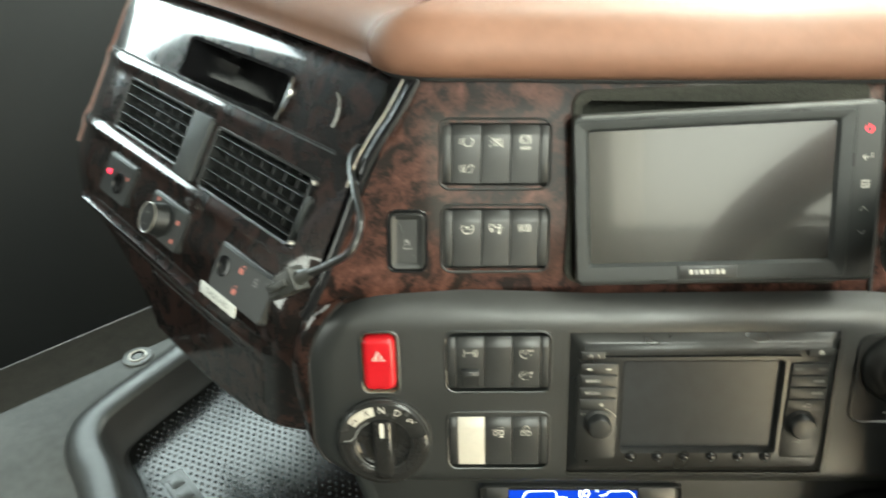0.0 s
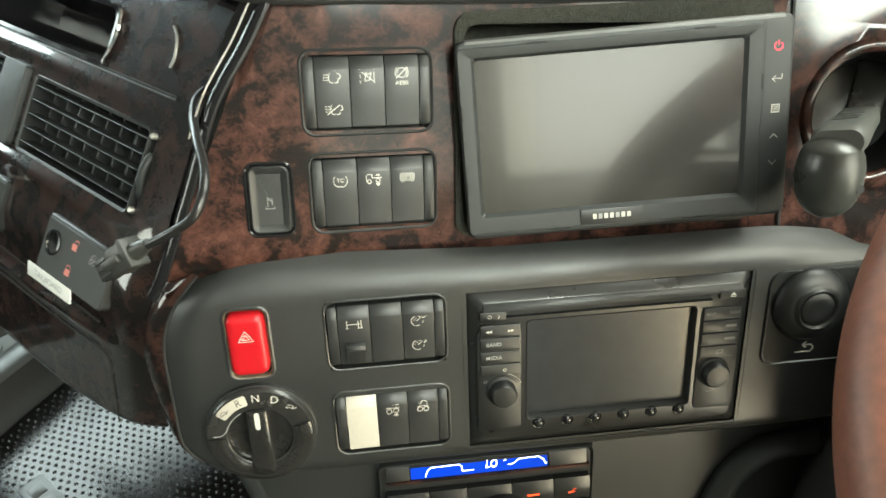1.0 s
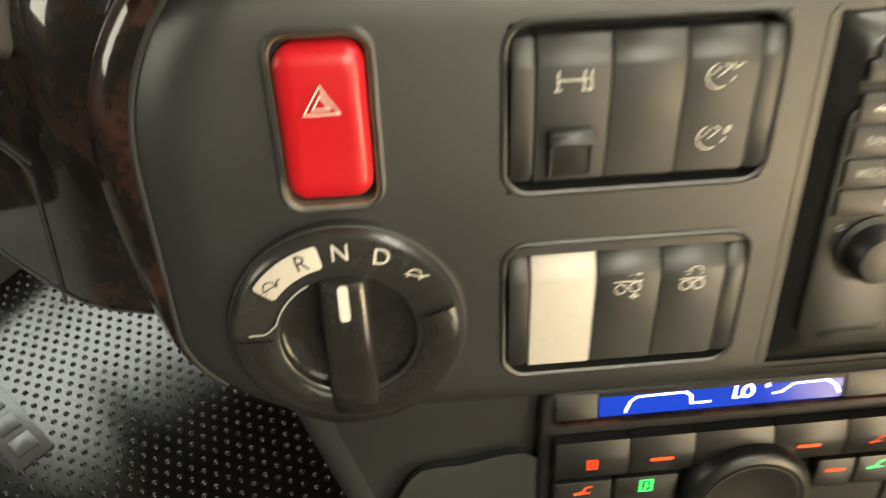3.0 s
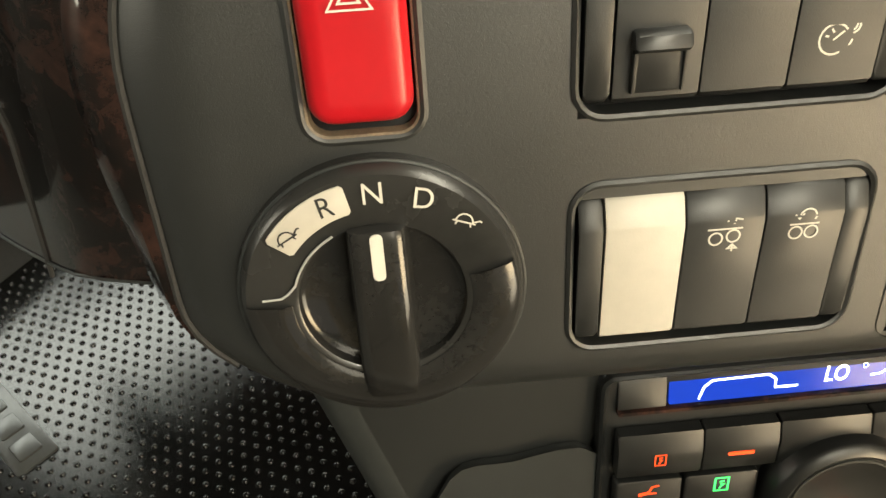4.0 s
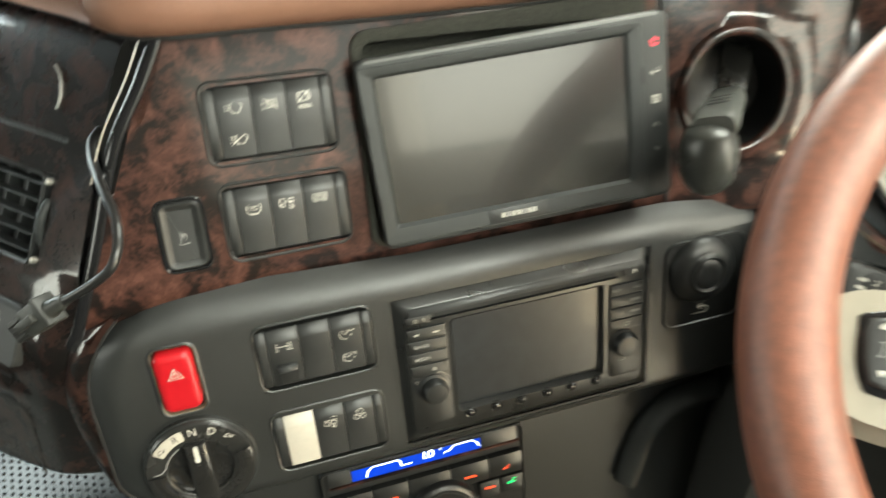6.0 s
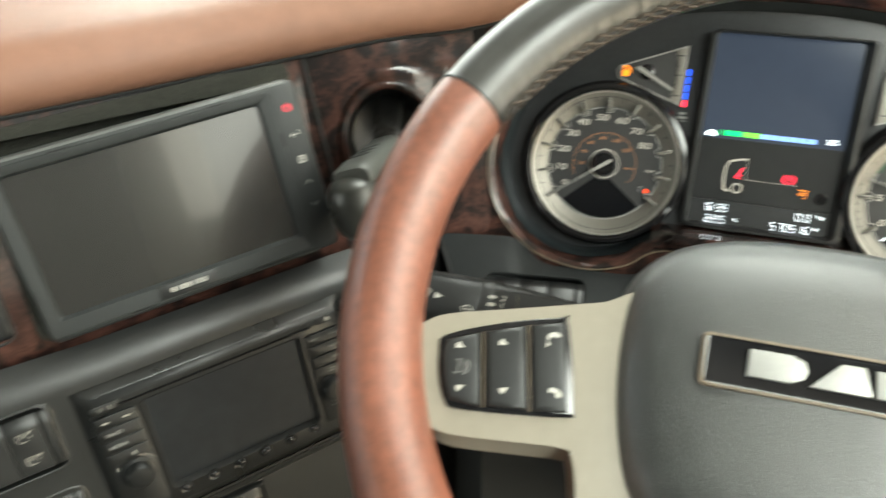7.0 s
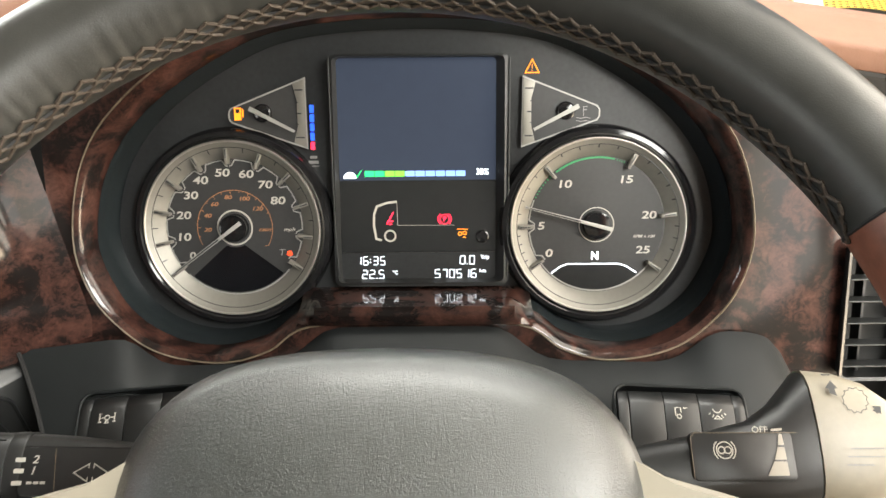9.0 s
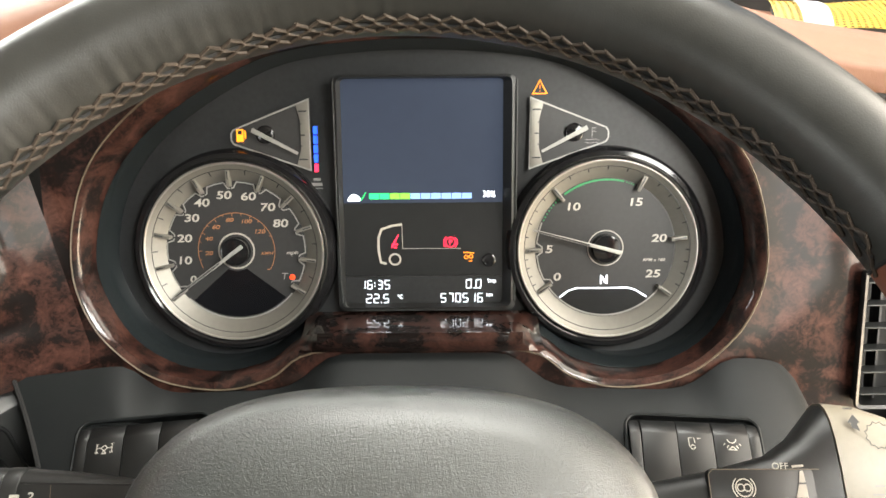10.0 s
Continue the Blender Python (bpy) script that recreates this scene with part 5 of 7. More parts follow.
def monitor():
    t = thing("camera_monitor", at(MON, 0, 0, 0), "black rear-view camera monitor with a dark screen", "monitor")
    o = rrect(192, 117.4, 6)
    rings = [lift(offset(o, 3), -24), lift(offset(o, 0.6), -14), lift(o, -3), lift(o, -0.8), lift(offset(o, 0.8), 0.4), lift(offset(o, 2.2), 0.8)]
    fr = rrect(174, 110, 3, -8.2, -0.6)
    rings.append(lift(fr, 0.8))
    part("body", loft(rings, True, False), "grey_plastic", t, "slim black housing", smooth=50)
    # Paler colour than the housing, painted for light along the top.
    part("top_edge", prism(((56.6, -3), (56.4, 1.0), (57.8, 0.8), (58.8, -0.6), (58.8, -5)), -91, 91, 1.2), "flange_grey", t, "upper edge coloured pale grey for the light it catches")
    part("frame", loft([lift(fr, 0.8), lift(offset(fr, 0.5), 1.5), lift(offset(fr, 1.2), 1.5), lift(rrect(158, 94.5, 2, -8.4, 1.6), 0.4), lift(rrect(154, 90.5, 2, -8.4, 1.6), -2.6)], False, False), "grey_plastic", t, "sloping dark grey frame round the screen")
    part("screen", slab(rrect(154.4, 91, 2, -8.4, 1.6), -4, -2.5, 0), "screen_glass", t, "dark reflective unlit screen")
    part("joint", strokes([[(79.4, 55), (79.4, -56)]], 0.3, 0.95), "matt_black", t, smooth=0)
    for x, y, w, h in ((-50, 54.6, 12, 0.9), (45, 54.6, 12, 0.9), (-94.2, 18, 0.9, 8), (-94.2, -27, 0.9, 8), (-40, -56.2, 12, 0.9), (40, -56.2, 12, 0.9), (78.4, 22, 1.0, 9)):
        part("slot", slab(rrect(w, h, 0.3, x, y, 2), 0.7, 1.7, 0), "matt_black", t)
    for kind, y, mat in (("power", 41, "lamp_red"), ("enter", 23.2, "print_white"), ("menu", 5.9, "print_white"), ("up", -10.3, "print_white"), ("down", -25.8, "print_grey")):
        icon("symbol", kind, mat, t, 87, y, 0.95, 0.95, 0.4)
    part("symbol", slab(circle(0.6, 10, 86, -45), 0.5, 1.0, 0), "matt_black", t)
    pl = part("maker_plate", slab(rrect(38, 9.4, 0.6, -8.5, -50), 0.2, 1.6, 0.3), "switch_black", t, "glossy black plate with plain light marks")
    for i in range(7):
        part("mark", slab(rrect(2.3, 3.2, 0.3, -18.9 + 3.45 * i, -50, 2), 1.5, 1.75, 0), "print_grey" if i % 3 == 1 else "print_white", pl)


monitor()


def menu_dial():
    t = thing("menu_dial", at(LOW, 271, 18, -1.0), "black rotary menu dial with a return key", "dial")
    pl = rrect(64, 68, 9, 2, -5)
    part("plate", loft([lift(offset(pl, -1.6), 0.6), lift(offset(pl, -0.8), 2.6), lift(pl, 2.6), lift(offset(pl, 0.8), 1.5), lift(offset(pl, 3), 1.4)]), "key_black", t, "dark plate in a fine moulded rim", smooth=50)
    d = part("dial", lathe(((26.5, -2), (26.5, 2), (25.6, 4.6), (23, 7.4), (19.5, 9.4), (17.0, 10.2), (15.4, 10.4), (14.6, 11.6), (13.6, 12.6), (12.4, 12.2), (11.6, 10.6)), 56, None, -1, 5), "key_black", t, "domed dial with a raised collar", smooth=50)
    part("dial_cap", lathe(((11.4, 9), (11.4, 11.4), (9.6, 12.4), (5, 12.0), (1, 11.6)), 36, None, -1, 5), "key_black", d, smooth=60)
    icon("symbol", "return", "print_white", t, 0, -29.5, 1.6, 1.75, 1.1)


menu_dial()


def climate_unit():
    t = thing("heater_control", at(LOW, 58, -150, -40), "black heater control unit with a lit blue display", "heater control")
    o = rrect(168, 92, 6, 0, -4.5)
    part("housing", loft([lift(o, -30), lift(o, -4), lift(offset(o, 1), -3), lift(offset(o, 2.5), -4.5)]), "key_black", t)
    dm = frame_of((0, 0.0335, -0.004), (1, 0, 0), (0, 0.16, 1))
    d = part("display", slab(rrect(106, 12.5, 0.8, -6, 0), -2, 0, 0), "display_blue", t, "lit blue display strip", dm)
    part("display_hood", prism(((-6.4, -3), (-6.4, 0.6), (-7.2, 1.8), (-8.6, 1.6), (-8.8, -3)), -78, 80, 0.6), "burl", t, "dark red-brown glossy strip", dm)
    part("display_side", slab(rrect(18, 14, 1, -69, 0), -2, 0.6, 0.4), "key_black", t, "", dm)
    part("display_side", slab(rrect(30, 14, 1, 63, 0), -2, 0.6, 0.4), "key_black", t, "", dm)
    for line in ([(-48, -5), (-46, 0), (-43, 2.2), (-22, 2.6), (-19.5, 0.5), (-19.5, -3), (-11, -3)], [(16, -1.6), (20, -1.2), (25, 2.4), (40, 2.8), (44, 0), (46, -4)]):
        part("symbol", strokes([line], 0.8, 0.2), "lamp_white", d, "glowing white outline of a vehicle", smooth=0)
    words("symbol", "LO", 6.2, "lamp_white", d, 3, 0.2, 0.25, 0, 0.15, 0.8, 0.1)
    part("symbol", strokes([ring_pts(0.9, 10, 13.8, 2.6)], 0.3, 0.25), "lamp_white", d, smooth=0)
    for x0, x1, mark, mat in ((-78, -46, "defrost", "lamp_amber"), (-45.4, -17, "bar", "lamp_amber"), (-16.4, 18, "", ""), (18.6, 51, "bar", "lamp_amber"), (51.6, 80, "fan", "lamp_amber")):
        k = part("key", prism(((-3, -4), (-3, 1.2), (-2, 2.0), (9.5, 2.6), (17, 0.6), (17.6, -4)), x0, x1, 0.5), "key_black", t)
        cx = (x0 + x1) / 2
        if mark == "bar":
            part("symbol", slab(rrect(10, 1.6, 0.5, cx, 5.4, 2), 2.3, 2.65, 0), mat, k)
        elif mark:
            icon("symbol", mark, mat, k, cx, 5.4, 2.6, 1.0, 0.5)
    for x0, x1, kind, mat in ((-78, -52, "fan", "lamp_amber"), (-51, -22, "defrost", "lamp_green"), (42, 60, "bar", "lamp_amber"), (60.6, 80, "fan", "lamp_green")):
        k = part("key", slab(rrect(x1 - x0, 17, 2, (x0 + x1) / 2, -14), -4, 1.6, 1.0), "key_black", t)
        if kind == "bar":
            part("symbol", slab(rrect(9, 1.6, 0.5, (x0 + x1) / 2, -12, 2), 1.6, 1.8, 0), mat, k)
        else:
            icon("symbol", kind, mat, k, (x0 + x1) / 2, -11, 1.8, 1.3, 0.8)
    kn = part("knob", lathe(((29, -4), (28.6, 7), (27, 9), (24, 10), (22.6, 9.2)), 48, None, 9, -19), "key_black", t, "large round black knob")
    part("knob_ring", lathe(((22.4, 8.8), (22, 9.8), (21, 9.8), (20.6, 8.8)), 48, None, 9, -19, cap1=False), "plug_grey", kn, "thin grey ring")
    part("symbol", slab(rrect(8, 2, 0.6, 9, -19), 9.3, 9.9, 0), "lamp_amber", kn)


climate_unit()


def bar(p0, p1, side, rows, seg=3):
    """A flat bar from p0 to p1 through (share of the way, width, thickness, corner radius)."""
    p0, p1 = Vector(p0), Vector(p1)
    d = (p1 - p0).normalized()
    w = Vector(side)
    w = (w - d * w.dot(d)).normalized()
    n = w.cross(d)
    return loft([[tuple(p0 + (p1 - p0) * t + w * x + n * y) for x, y in rrect(a, b, r, 0, 0, seg)] for t, a, b, r in rows])


def brake_lever():
    t = thing("parking_brake_lever", at(BR, -16, 20, 0), "satin grey parking brake lever hanging from its round recess", "brake lever")
    part("bracket", bar((5, 33, -30), (-10, -8, 6), (1, 0.1, 0), ((0, 21, 5, 1), (0.03, 22, 6, 2), (1, 20, 7, 2))), "handle_black", t, "dark grey blade behind the neck", smooth=50)
    part("bracket_window", bar((2.6, 28, -22.6), (-3.4, 9, -5.6), (1, 0.1, 0), ((0, 12, 1.6, 0.5), (1, 11, 1.6, 0.5))), "plug_grey", t, "paler raised panel on the blade")
    neck = ((0, 21, 12, 4), (0.04, 23, 15, 6), (0.4, 25, 16, 7), (0.8, 28, 18, 8), (0.96, 28, 17, 8), (1, 26, 14, 6.8))
    p0, p1 = Vector((-8, -5, -1)), Vector((-42, -13.5, 80))
    part("neck", bar(p0, p1, (1, 0.2, 0), neck, 5), "lever_grey", t, "pale grey ribbed neck", smooth=60)
    way = (p1 - p0).normalized()
    face = Vector((1, 0.2, 0)).cross(way).normalized()
    if face.y < 0:
        face = -face
    for i in range(3):
        c = p0 + (p1 - p0) * (0.42 + 0.13 * i) + face * (7.8 + 0.4 * i)
        part("groove", bar(c - Vector((7, 1.4, 0)), c + Vector((7, 1.4, 0)), way, ((0, 0.6, 1.2, 0.2), (0.2, 2.6, 1.6, 0.6), (0.8, 2.6, 1.6, 0.6), (1, 0.6, 1.2, 0.2))), "matt_black", t, "black slot across the neck")
    base, down = Vector((-42.5, -16, 76)), Vector((4, -41, -6)).normalized()
    prof = ((-5.4, 2.5), (-4.6, 7), (-3, 10.8), (-0.8, 13.6), (0.6, 14.8), (1.8, 15.2), (5, 16.6), (12, 17.8), (20, 17.8), (27, 16.6), (33, 13.8), (37.5, 9.8), (40.3, 5), (41, 1.2))
    part("handle", tube([base + down * a for a, r in prof], [r for a, r in prof], 32), "lever_ball", t, "egg-shaped satin gunmetal grip", smooth=60)
    part("pin", tube([(-28.4, -37, 83), (-27.4, -37, 85.6)], 2.6, 14), "matt_black", t, "dark pivot hole in the grip")


brake_lever()

# ---- instruments ----


def cone_z(r):
    """Height of the sloping scale ring at radius r."""
    return 0.6 + (r - 46.2) * 0.66


def dial_ring(t, cx, label):
    d = part("dial", lathe(((46.6, -1.2), (46.6, 0.4), (0.5, 0.5)), 72, None, cx, 0), "dial_face", t, label)
    part("bezel", lathe(((58.7, -2), (58.7, 7.8), (58.3, 8.4), (57.7, 8.4), (57.0, cone_z(56.9))), 88, None, cx, 0, cap1=False), "silver", d, "thin bright rim")
    part("scale_ring", lathe(((57.1, cone_z(57.1)), (46.4, cone_z(46.4)), (46.0, 0.2)), 88, None, cx, 0, cap1=False), "ring_silver", d, "satin silver ring sloping to the face", smooth=30)
    return d


def cone_tick(cx, a, r0, r1, w):
    """A printed tick on the sloping ring."""
    c, s = math.cos(radians(a)), math.sin(radians(a))
    bm = bmesh.new()
    bm.faces.new([bm.verts.new((cx + r * c - k * s, r * s + k * c, cone_z(r) + 0.25)) for r, k in ((r0, -w), (r1, -w), (r1, w), (r0, w))])
    return bm


def fin(cx, a, r0, r1, w, z0, z1):
    """A raised tick across the scale ring."""
    c, s = math.cos(radians(a)), math.sin(radians(a))
    o = [(cx + r * c - k * s, r * s + k * c) for r, k in ((r0, -w * 0.7), (r1, -w), (r1, w), (r0, w * 0.7))]
    return slab(o, z0, z1, 0.3)


def needle(t, cx, a, length, tail, z, hub, name="needle"):
    c, s = math.cos(radians(a)), math.sin(radians(a))

    def q(r, k):
        return (cx + r * c - k * s, r * s + k * c)

    n = part(name, slab([q(-tail, -1.3), q(length, -0.7), q(length, 0.7), q(-tail, 1.3)], z, z + 1.2, 0.3), "badge_white", t, "white pointer with a dark centre line")
    part("groove", slab([q(12, -0.45), q(length - 3, -0.3), q(length - 3, 0.3), q(12, 0.45)], z + 1.1, z + 1.35, 0), "dial_dark", n)
    part("hub", lathe(((hub, 0.4), (hub * 0.95, z - 0.6), (hub * 0.7, z - 0.2)), 32, None, cx, 0), "gloss_black", n)
    return n


SPEEDS = ((-29.8, -19), (-35, -6.4), (-34, 8.3), (-28.5, 21.7), (-21.2, 31.7), (-6.6, 36.6), (9.2, 35.6), (21.5, 28.5), (29.5, 17.8))
METRIC = ((-18.4, -1.5), (-18, 8.1), (-12.9, 15.8), (-3.7, 20.4), (7, 19.4), (15.5, 12.6))


def speedometer(t):
    cx = -121.6
    d = dial_ring(t, cx, "round black speed dial in a silver ring")
    for k in range(11):
        a = 217 - 24.9 * k
        part("tick", fin(cx, a, 42.6, 53, 1.35, 0.6, 6.2), "ring_silver", d, "raised silver tick")
        part("tick_line", fin(cx, a, 47.0, 52.6, 0.45, 6.0, 6.5), "dial_dark", d)
        if k < 10:
            part("tick", cone_tick(cx, a - 12.45, 50.6, 53.6, 0.34), "dial_dark", d, smooth=0)
            e = [pol(cx, r, a - x) for r, x in ((41.2, 0.6), (41.6, 2.8), (45.4, 5.4), (45.4, 12.4), (45.4, 19.5), (41.6, 22.1), (41.2, 24.3))]
            part("scale_tooth", strokes([e], 0.85, 1.1), "badge_white", d, smooth=0)
    part("scale_line", strokes([ring_pts(53.8, 72, cx, 0)], 0.38, cone_z(54.0) + 0.25), "dial_dark", d, smooth=0)
    part("lower_edge", strokes([arc(45.6, 224, 321, 40, cx, 0)], 1.0, 1.0), "badge_white", d, smooth=0)
    for k, (x, y) in enumerate(SPEEDS):
        words("figure", str(10 * k), 4.9 if k else 4.2, "print_white", d, cx + x, y, 0.8, 0, 0.1, 1.42, 0.14)
    part("inner_arc", strokes([arc(25.2, 207, -29, 40, cx, 0) + [pol(cx, 23.4, -33)]], 0.42, 0.75), "print_tan", d, "thin orange inner scale", smooth=0)
    for k in range(13):
        a = 194 - 14.2 * k
        part("inner_tick", strokes([[pol(cx, 25.2, a), pol(cx, 22.8 if k % 2 else 23.8, a)]], 0.4, 0.75), "print_tan", d, smooth=0)
    for k, (x, y) in enumerate(METRIC):
        words("figure", str(20 * k + 20), 2.5, "print_tan", d, cx + x, y, 0.8, 0, 0.2, 1.4, 0.07)
    words("unit", "KM/H", 1.9, "print_tan", d, cx + 19.9, -1.8, 0.8, 0, 0.3, 1.2, 0.03)
    words("unit", "mph", 2.3, "print_white", d, cx + 36.4, -1.5, 0.8, 0, 0.3, 1.3, 0.05)
    part("inner_ring", strokes([ring_pts(11.6, 48, cx, 0)], 1.1, 0.8), "print_white", d, smooth=0)
    part("message_field", fills([arc(13.4, 243, 297, 8, cx, 0) + arc(44.4, 315, 228, 24, cx, 0)], 0.65), "fan_black", d, "dark unlit message field", smooth=0)
    words("letter", "T", 4.4, "print_grey", d, cx + 30.6, -17.4, 0.8, 0, 0.15, 1.1)
    part("lamp", lathe(((1.9, 0.5), (1.6, 1.2), (0.6, 1.4)), 14, None, cx + 36, -18), "lamp_amber", d, "glowing orange lamp")
    needle(d, cx, 216.3, 52, 6.5, 6.5, 9.5)


def tachometer(t):
    cx = 121.2
    d = dial_ring(t, cx, "round black engine speed dial in a silver ring")
    marks = ((0, 213), (5, 181), (10, 132), (15, 63), (20, 8), (25, -36))
    for k, a in marks:
        part("tick", fin(cx, a, 42.4, 52.6, 1.5, 0.6, 6.2), "ring_silver", d, "raised silver tick")
        part("tick_line", fin(cx, a, 44.4, 52, 0.45, 6.0, 6.5), "dial_dark", d)
    for (k, a), (k2, a2) in zip(marks, marks[1:]):
        for j in range(1, 5):
            part("tick", cone_tick(cx, a + (a2 - a) * j / 5, 51.6, 54.0, 0.38), "dial_dark", d, smooth=0)
    part("scale_line", strokes([ring_pts(54.0, 72, cx, 0)], 0.38, cone_z(54.2) + 0.25), "dial_dark", d, smooth=0)
    for s, x, y in (("0", -31.7, -19.4), ("5", -37.2, -0.8), ("10", -22.2, 27.2), ("15", 18.6, 30.0), ("20", 35.0, 6.1), ("25", 31.8, -17.6)):
        words("figure", s, 4.9, "print_white", d, cx + x, y, 0.8, 0, 0.1, 1.42, 0.14)
    part("green_arc", strokes([arc(45, 128, 76, 24, cx, 0)], 1.2, 1.2), "scale_green", d, "green economy band", smooth=0)
    part("green_arc", strokes([arc(45, 156 - 3 * i, 155 - 3 * i, 2, cx, 0) for i in range(8)] + [arc(45, 74 - 2 * i, 73.3 - 2 * i, 2, cx, 0) for i in range(4)], 1.2, 1.2), "scale_green", d, smooth=0)
    edge = [pol(cx, r, a) for r, a in ((41.4, 214.5), (41.8, 210), (45.4, 207), (45.4, 197), (45.4, 186.5), (41.8, 183.5), (41.8, 178.5), (45.4, 175.5), (45.4, 166), (45.4, 158))]
    part("scale_edge", strokes([edge], 0.9, 1.1), "badge_white", d, smooth=0)
    part("scale_edge", strokes([arc(45.4, 50, -22, 24, cx, 0)], 0.35, 1.1), "print_dim", d, smooth=0)
    words("unit", "RPM x 100", 1.9, "print_white", d, cx + 32, -8.2, 0.8, 0, 0.3, 1.2, 0.04)
    part("inner_ring", strokes([ring_pts(11.6, 48, cx, 0)], 0.7, 0.8), "print_white", d, smooth=0)
    lit = [(cx - 29.5, -33), (cx - 24, -28.7), (cx - 19, -26.8), (cx + 16, -26.8), (cx + 21, -28.5), (cx + 28, -33)]
    part("message_field", fills([[lit[0], *arc(44.4, 229, 311, 20, cx, 0), lit[-1], *lit[-2:0:-1]]], 0.65), "lcd_mid", d, "dark message field", smooth=0)
    part("display_line", strokes([lit], 0.75, 0.9), "lamp_white", d, "lit white outline", smooth=0)
    words("letter", "N", 5.4, "lamp_white", d, cx - 0.5, -21.4, 0.9, 0, 0, 0.9, 0.16)
    part("lower_edge", strokes([arc(45.2, 216, 322, 40, cx, 0)], 1.0, 1.0), "badge_white", d, smooth=0)
    needle(d, cx, 165, 50, 10, 6.5, 9.5)


def small_gauge(t, s, lamp):
    """The small triangular gauge above a dial; s: -1 or 1, its side."""
    o = [(s * 121, 76), (s * 119.5, 78.5), (s * 71, 97.5), (s * 70.5, 52.5), (s * 119.5, 69.5), (s * 121, 72)]
    if s > 0:
        o = o[::-1]
    g = part("gauge", slab(offset(o, 0.6), -1, 1.0, 0.3), "dial_face", t, "small triangular gauge with a silver scale")
    part("outline", strokes([o + [o[0]]], 1.0, 1.3), "badge_white", g, smooth=0)
    sc = [(s * 71, 97), (s * 79, 94), (s * 76.4, 84), (s * 76.4, 66), (s * 79, 56), (s * 70.6, 53)]
    part("scale_plate", slab(sc if s < 0 else sc[::-1], 0.8, 2.0, 0.3), "ring_silver", g, "silver scale plate")
    for i, (y, w) in enumerate(((90, 5.5), (82, 2), (75, 4), (68, 2), (59.5, 5.5))):
        part("tick", slab(rrect(w, 0.9, 0.2, s * (77.5 - w / 2), y, 2), 1.8, 2.3, 0), "dial_dark", g)
    h, a = Vector((s * 104, 77)), Vector((s * 78, 63.5))
    w = (a - h).normalized()
    n = Vector((-w.y, w.x))
    b = h - w * 3
    part("needle", slab([tuple(b + n * 1.3), tuple(b - n * 1.3), tuple(a - n * 0.7), tuple(a + n * 0.7)][::-1], 4.2, 5.2, 0.2), "badge_white", g)
    part("hub", lathe(((6, 1), (5.8, 3.0), (4.6, 3.8)), 24, None, s * 99, 75.5), "gloss_black", g)
    return g


LIT = {"0": "abcdef", "1": "bc", "2": "abged", "3": "abgcd", "4": "fgbc", "5": "afgcd", "6": "afgedc", "7": "abc", "8": "abcdefg", "9": "abcdfg"}


def segments(s, cx, cy, h, w):
    """Figures made of lit bars, as on a liquid crystal display."""
    adv = {".": 1.5, ":": 2.0}
    total = sum(adv.get(c, w + 1.7) for c in s) - 1.7
    x, lines = cx - total / 2, []
    for c in s:
        if c in adv:
            for y in ((-h / 2,) if c == "." else (-h / 5, h / 5)):
                lines.append([(x - 0.5, cy + y), (x + 0.4, cy + y)])
            x += adv[c]
            continue
        q = h / 2
        ends = {"a": (0, q, w, q), "b": (w, q, w, 0), "c": (w, 0, w, -q), "d": (0, -q, w, -q), "e": (0, 0, 0, -q), "f": (0, q, 0, 0), "g": (0, 0, w, 0)}
        for k in LIT[c]:
            xa, ya, xb, yb = ends[k]
            t = 0.06
            lines.append([(x + xa + (xb - xa) * t + 0.05 * ya, cy + ya + (yb - ya) * t), (x + xb - (xb - xa) * t + 0.05 * yb, cy + yb - (yb - ya) * t)])
        x += w + 1.7
    return strokes(lines, 0.45, 0.3)


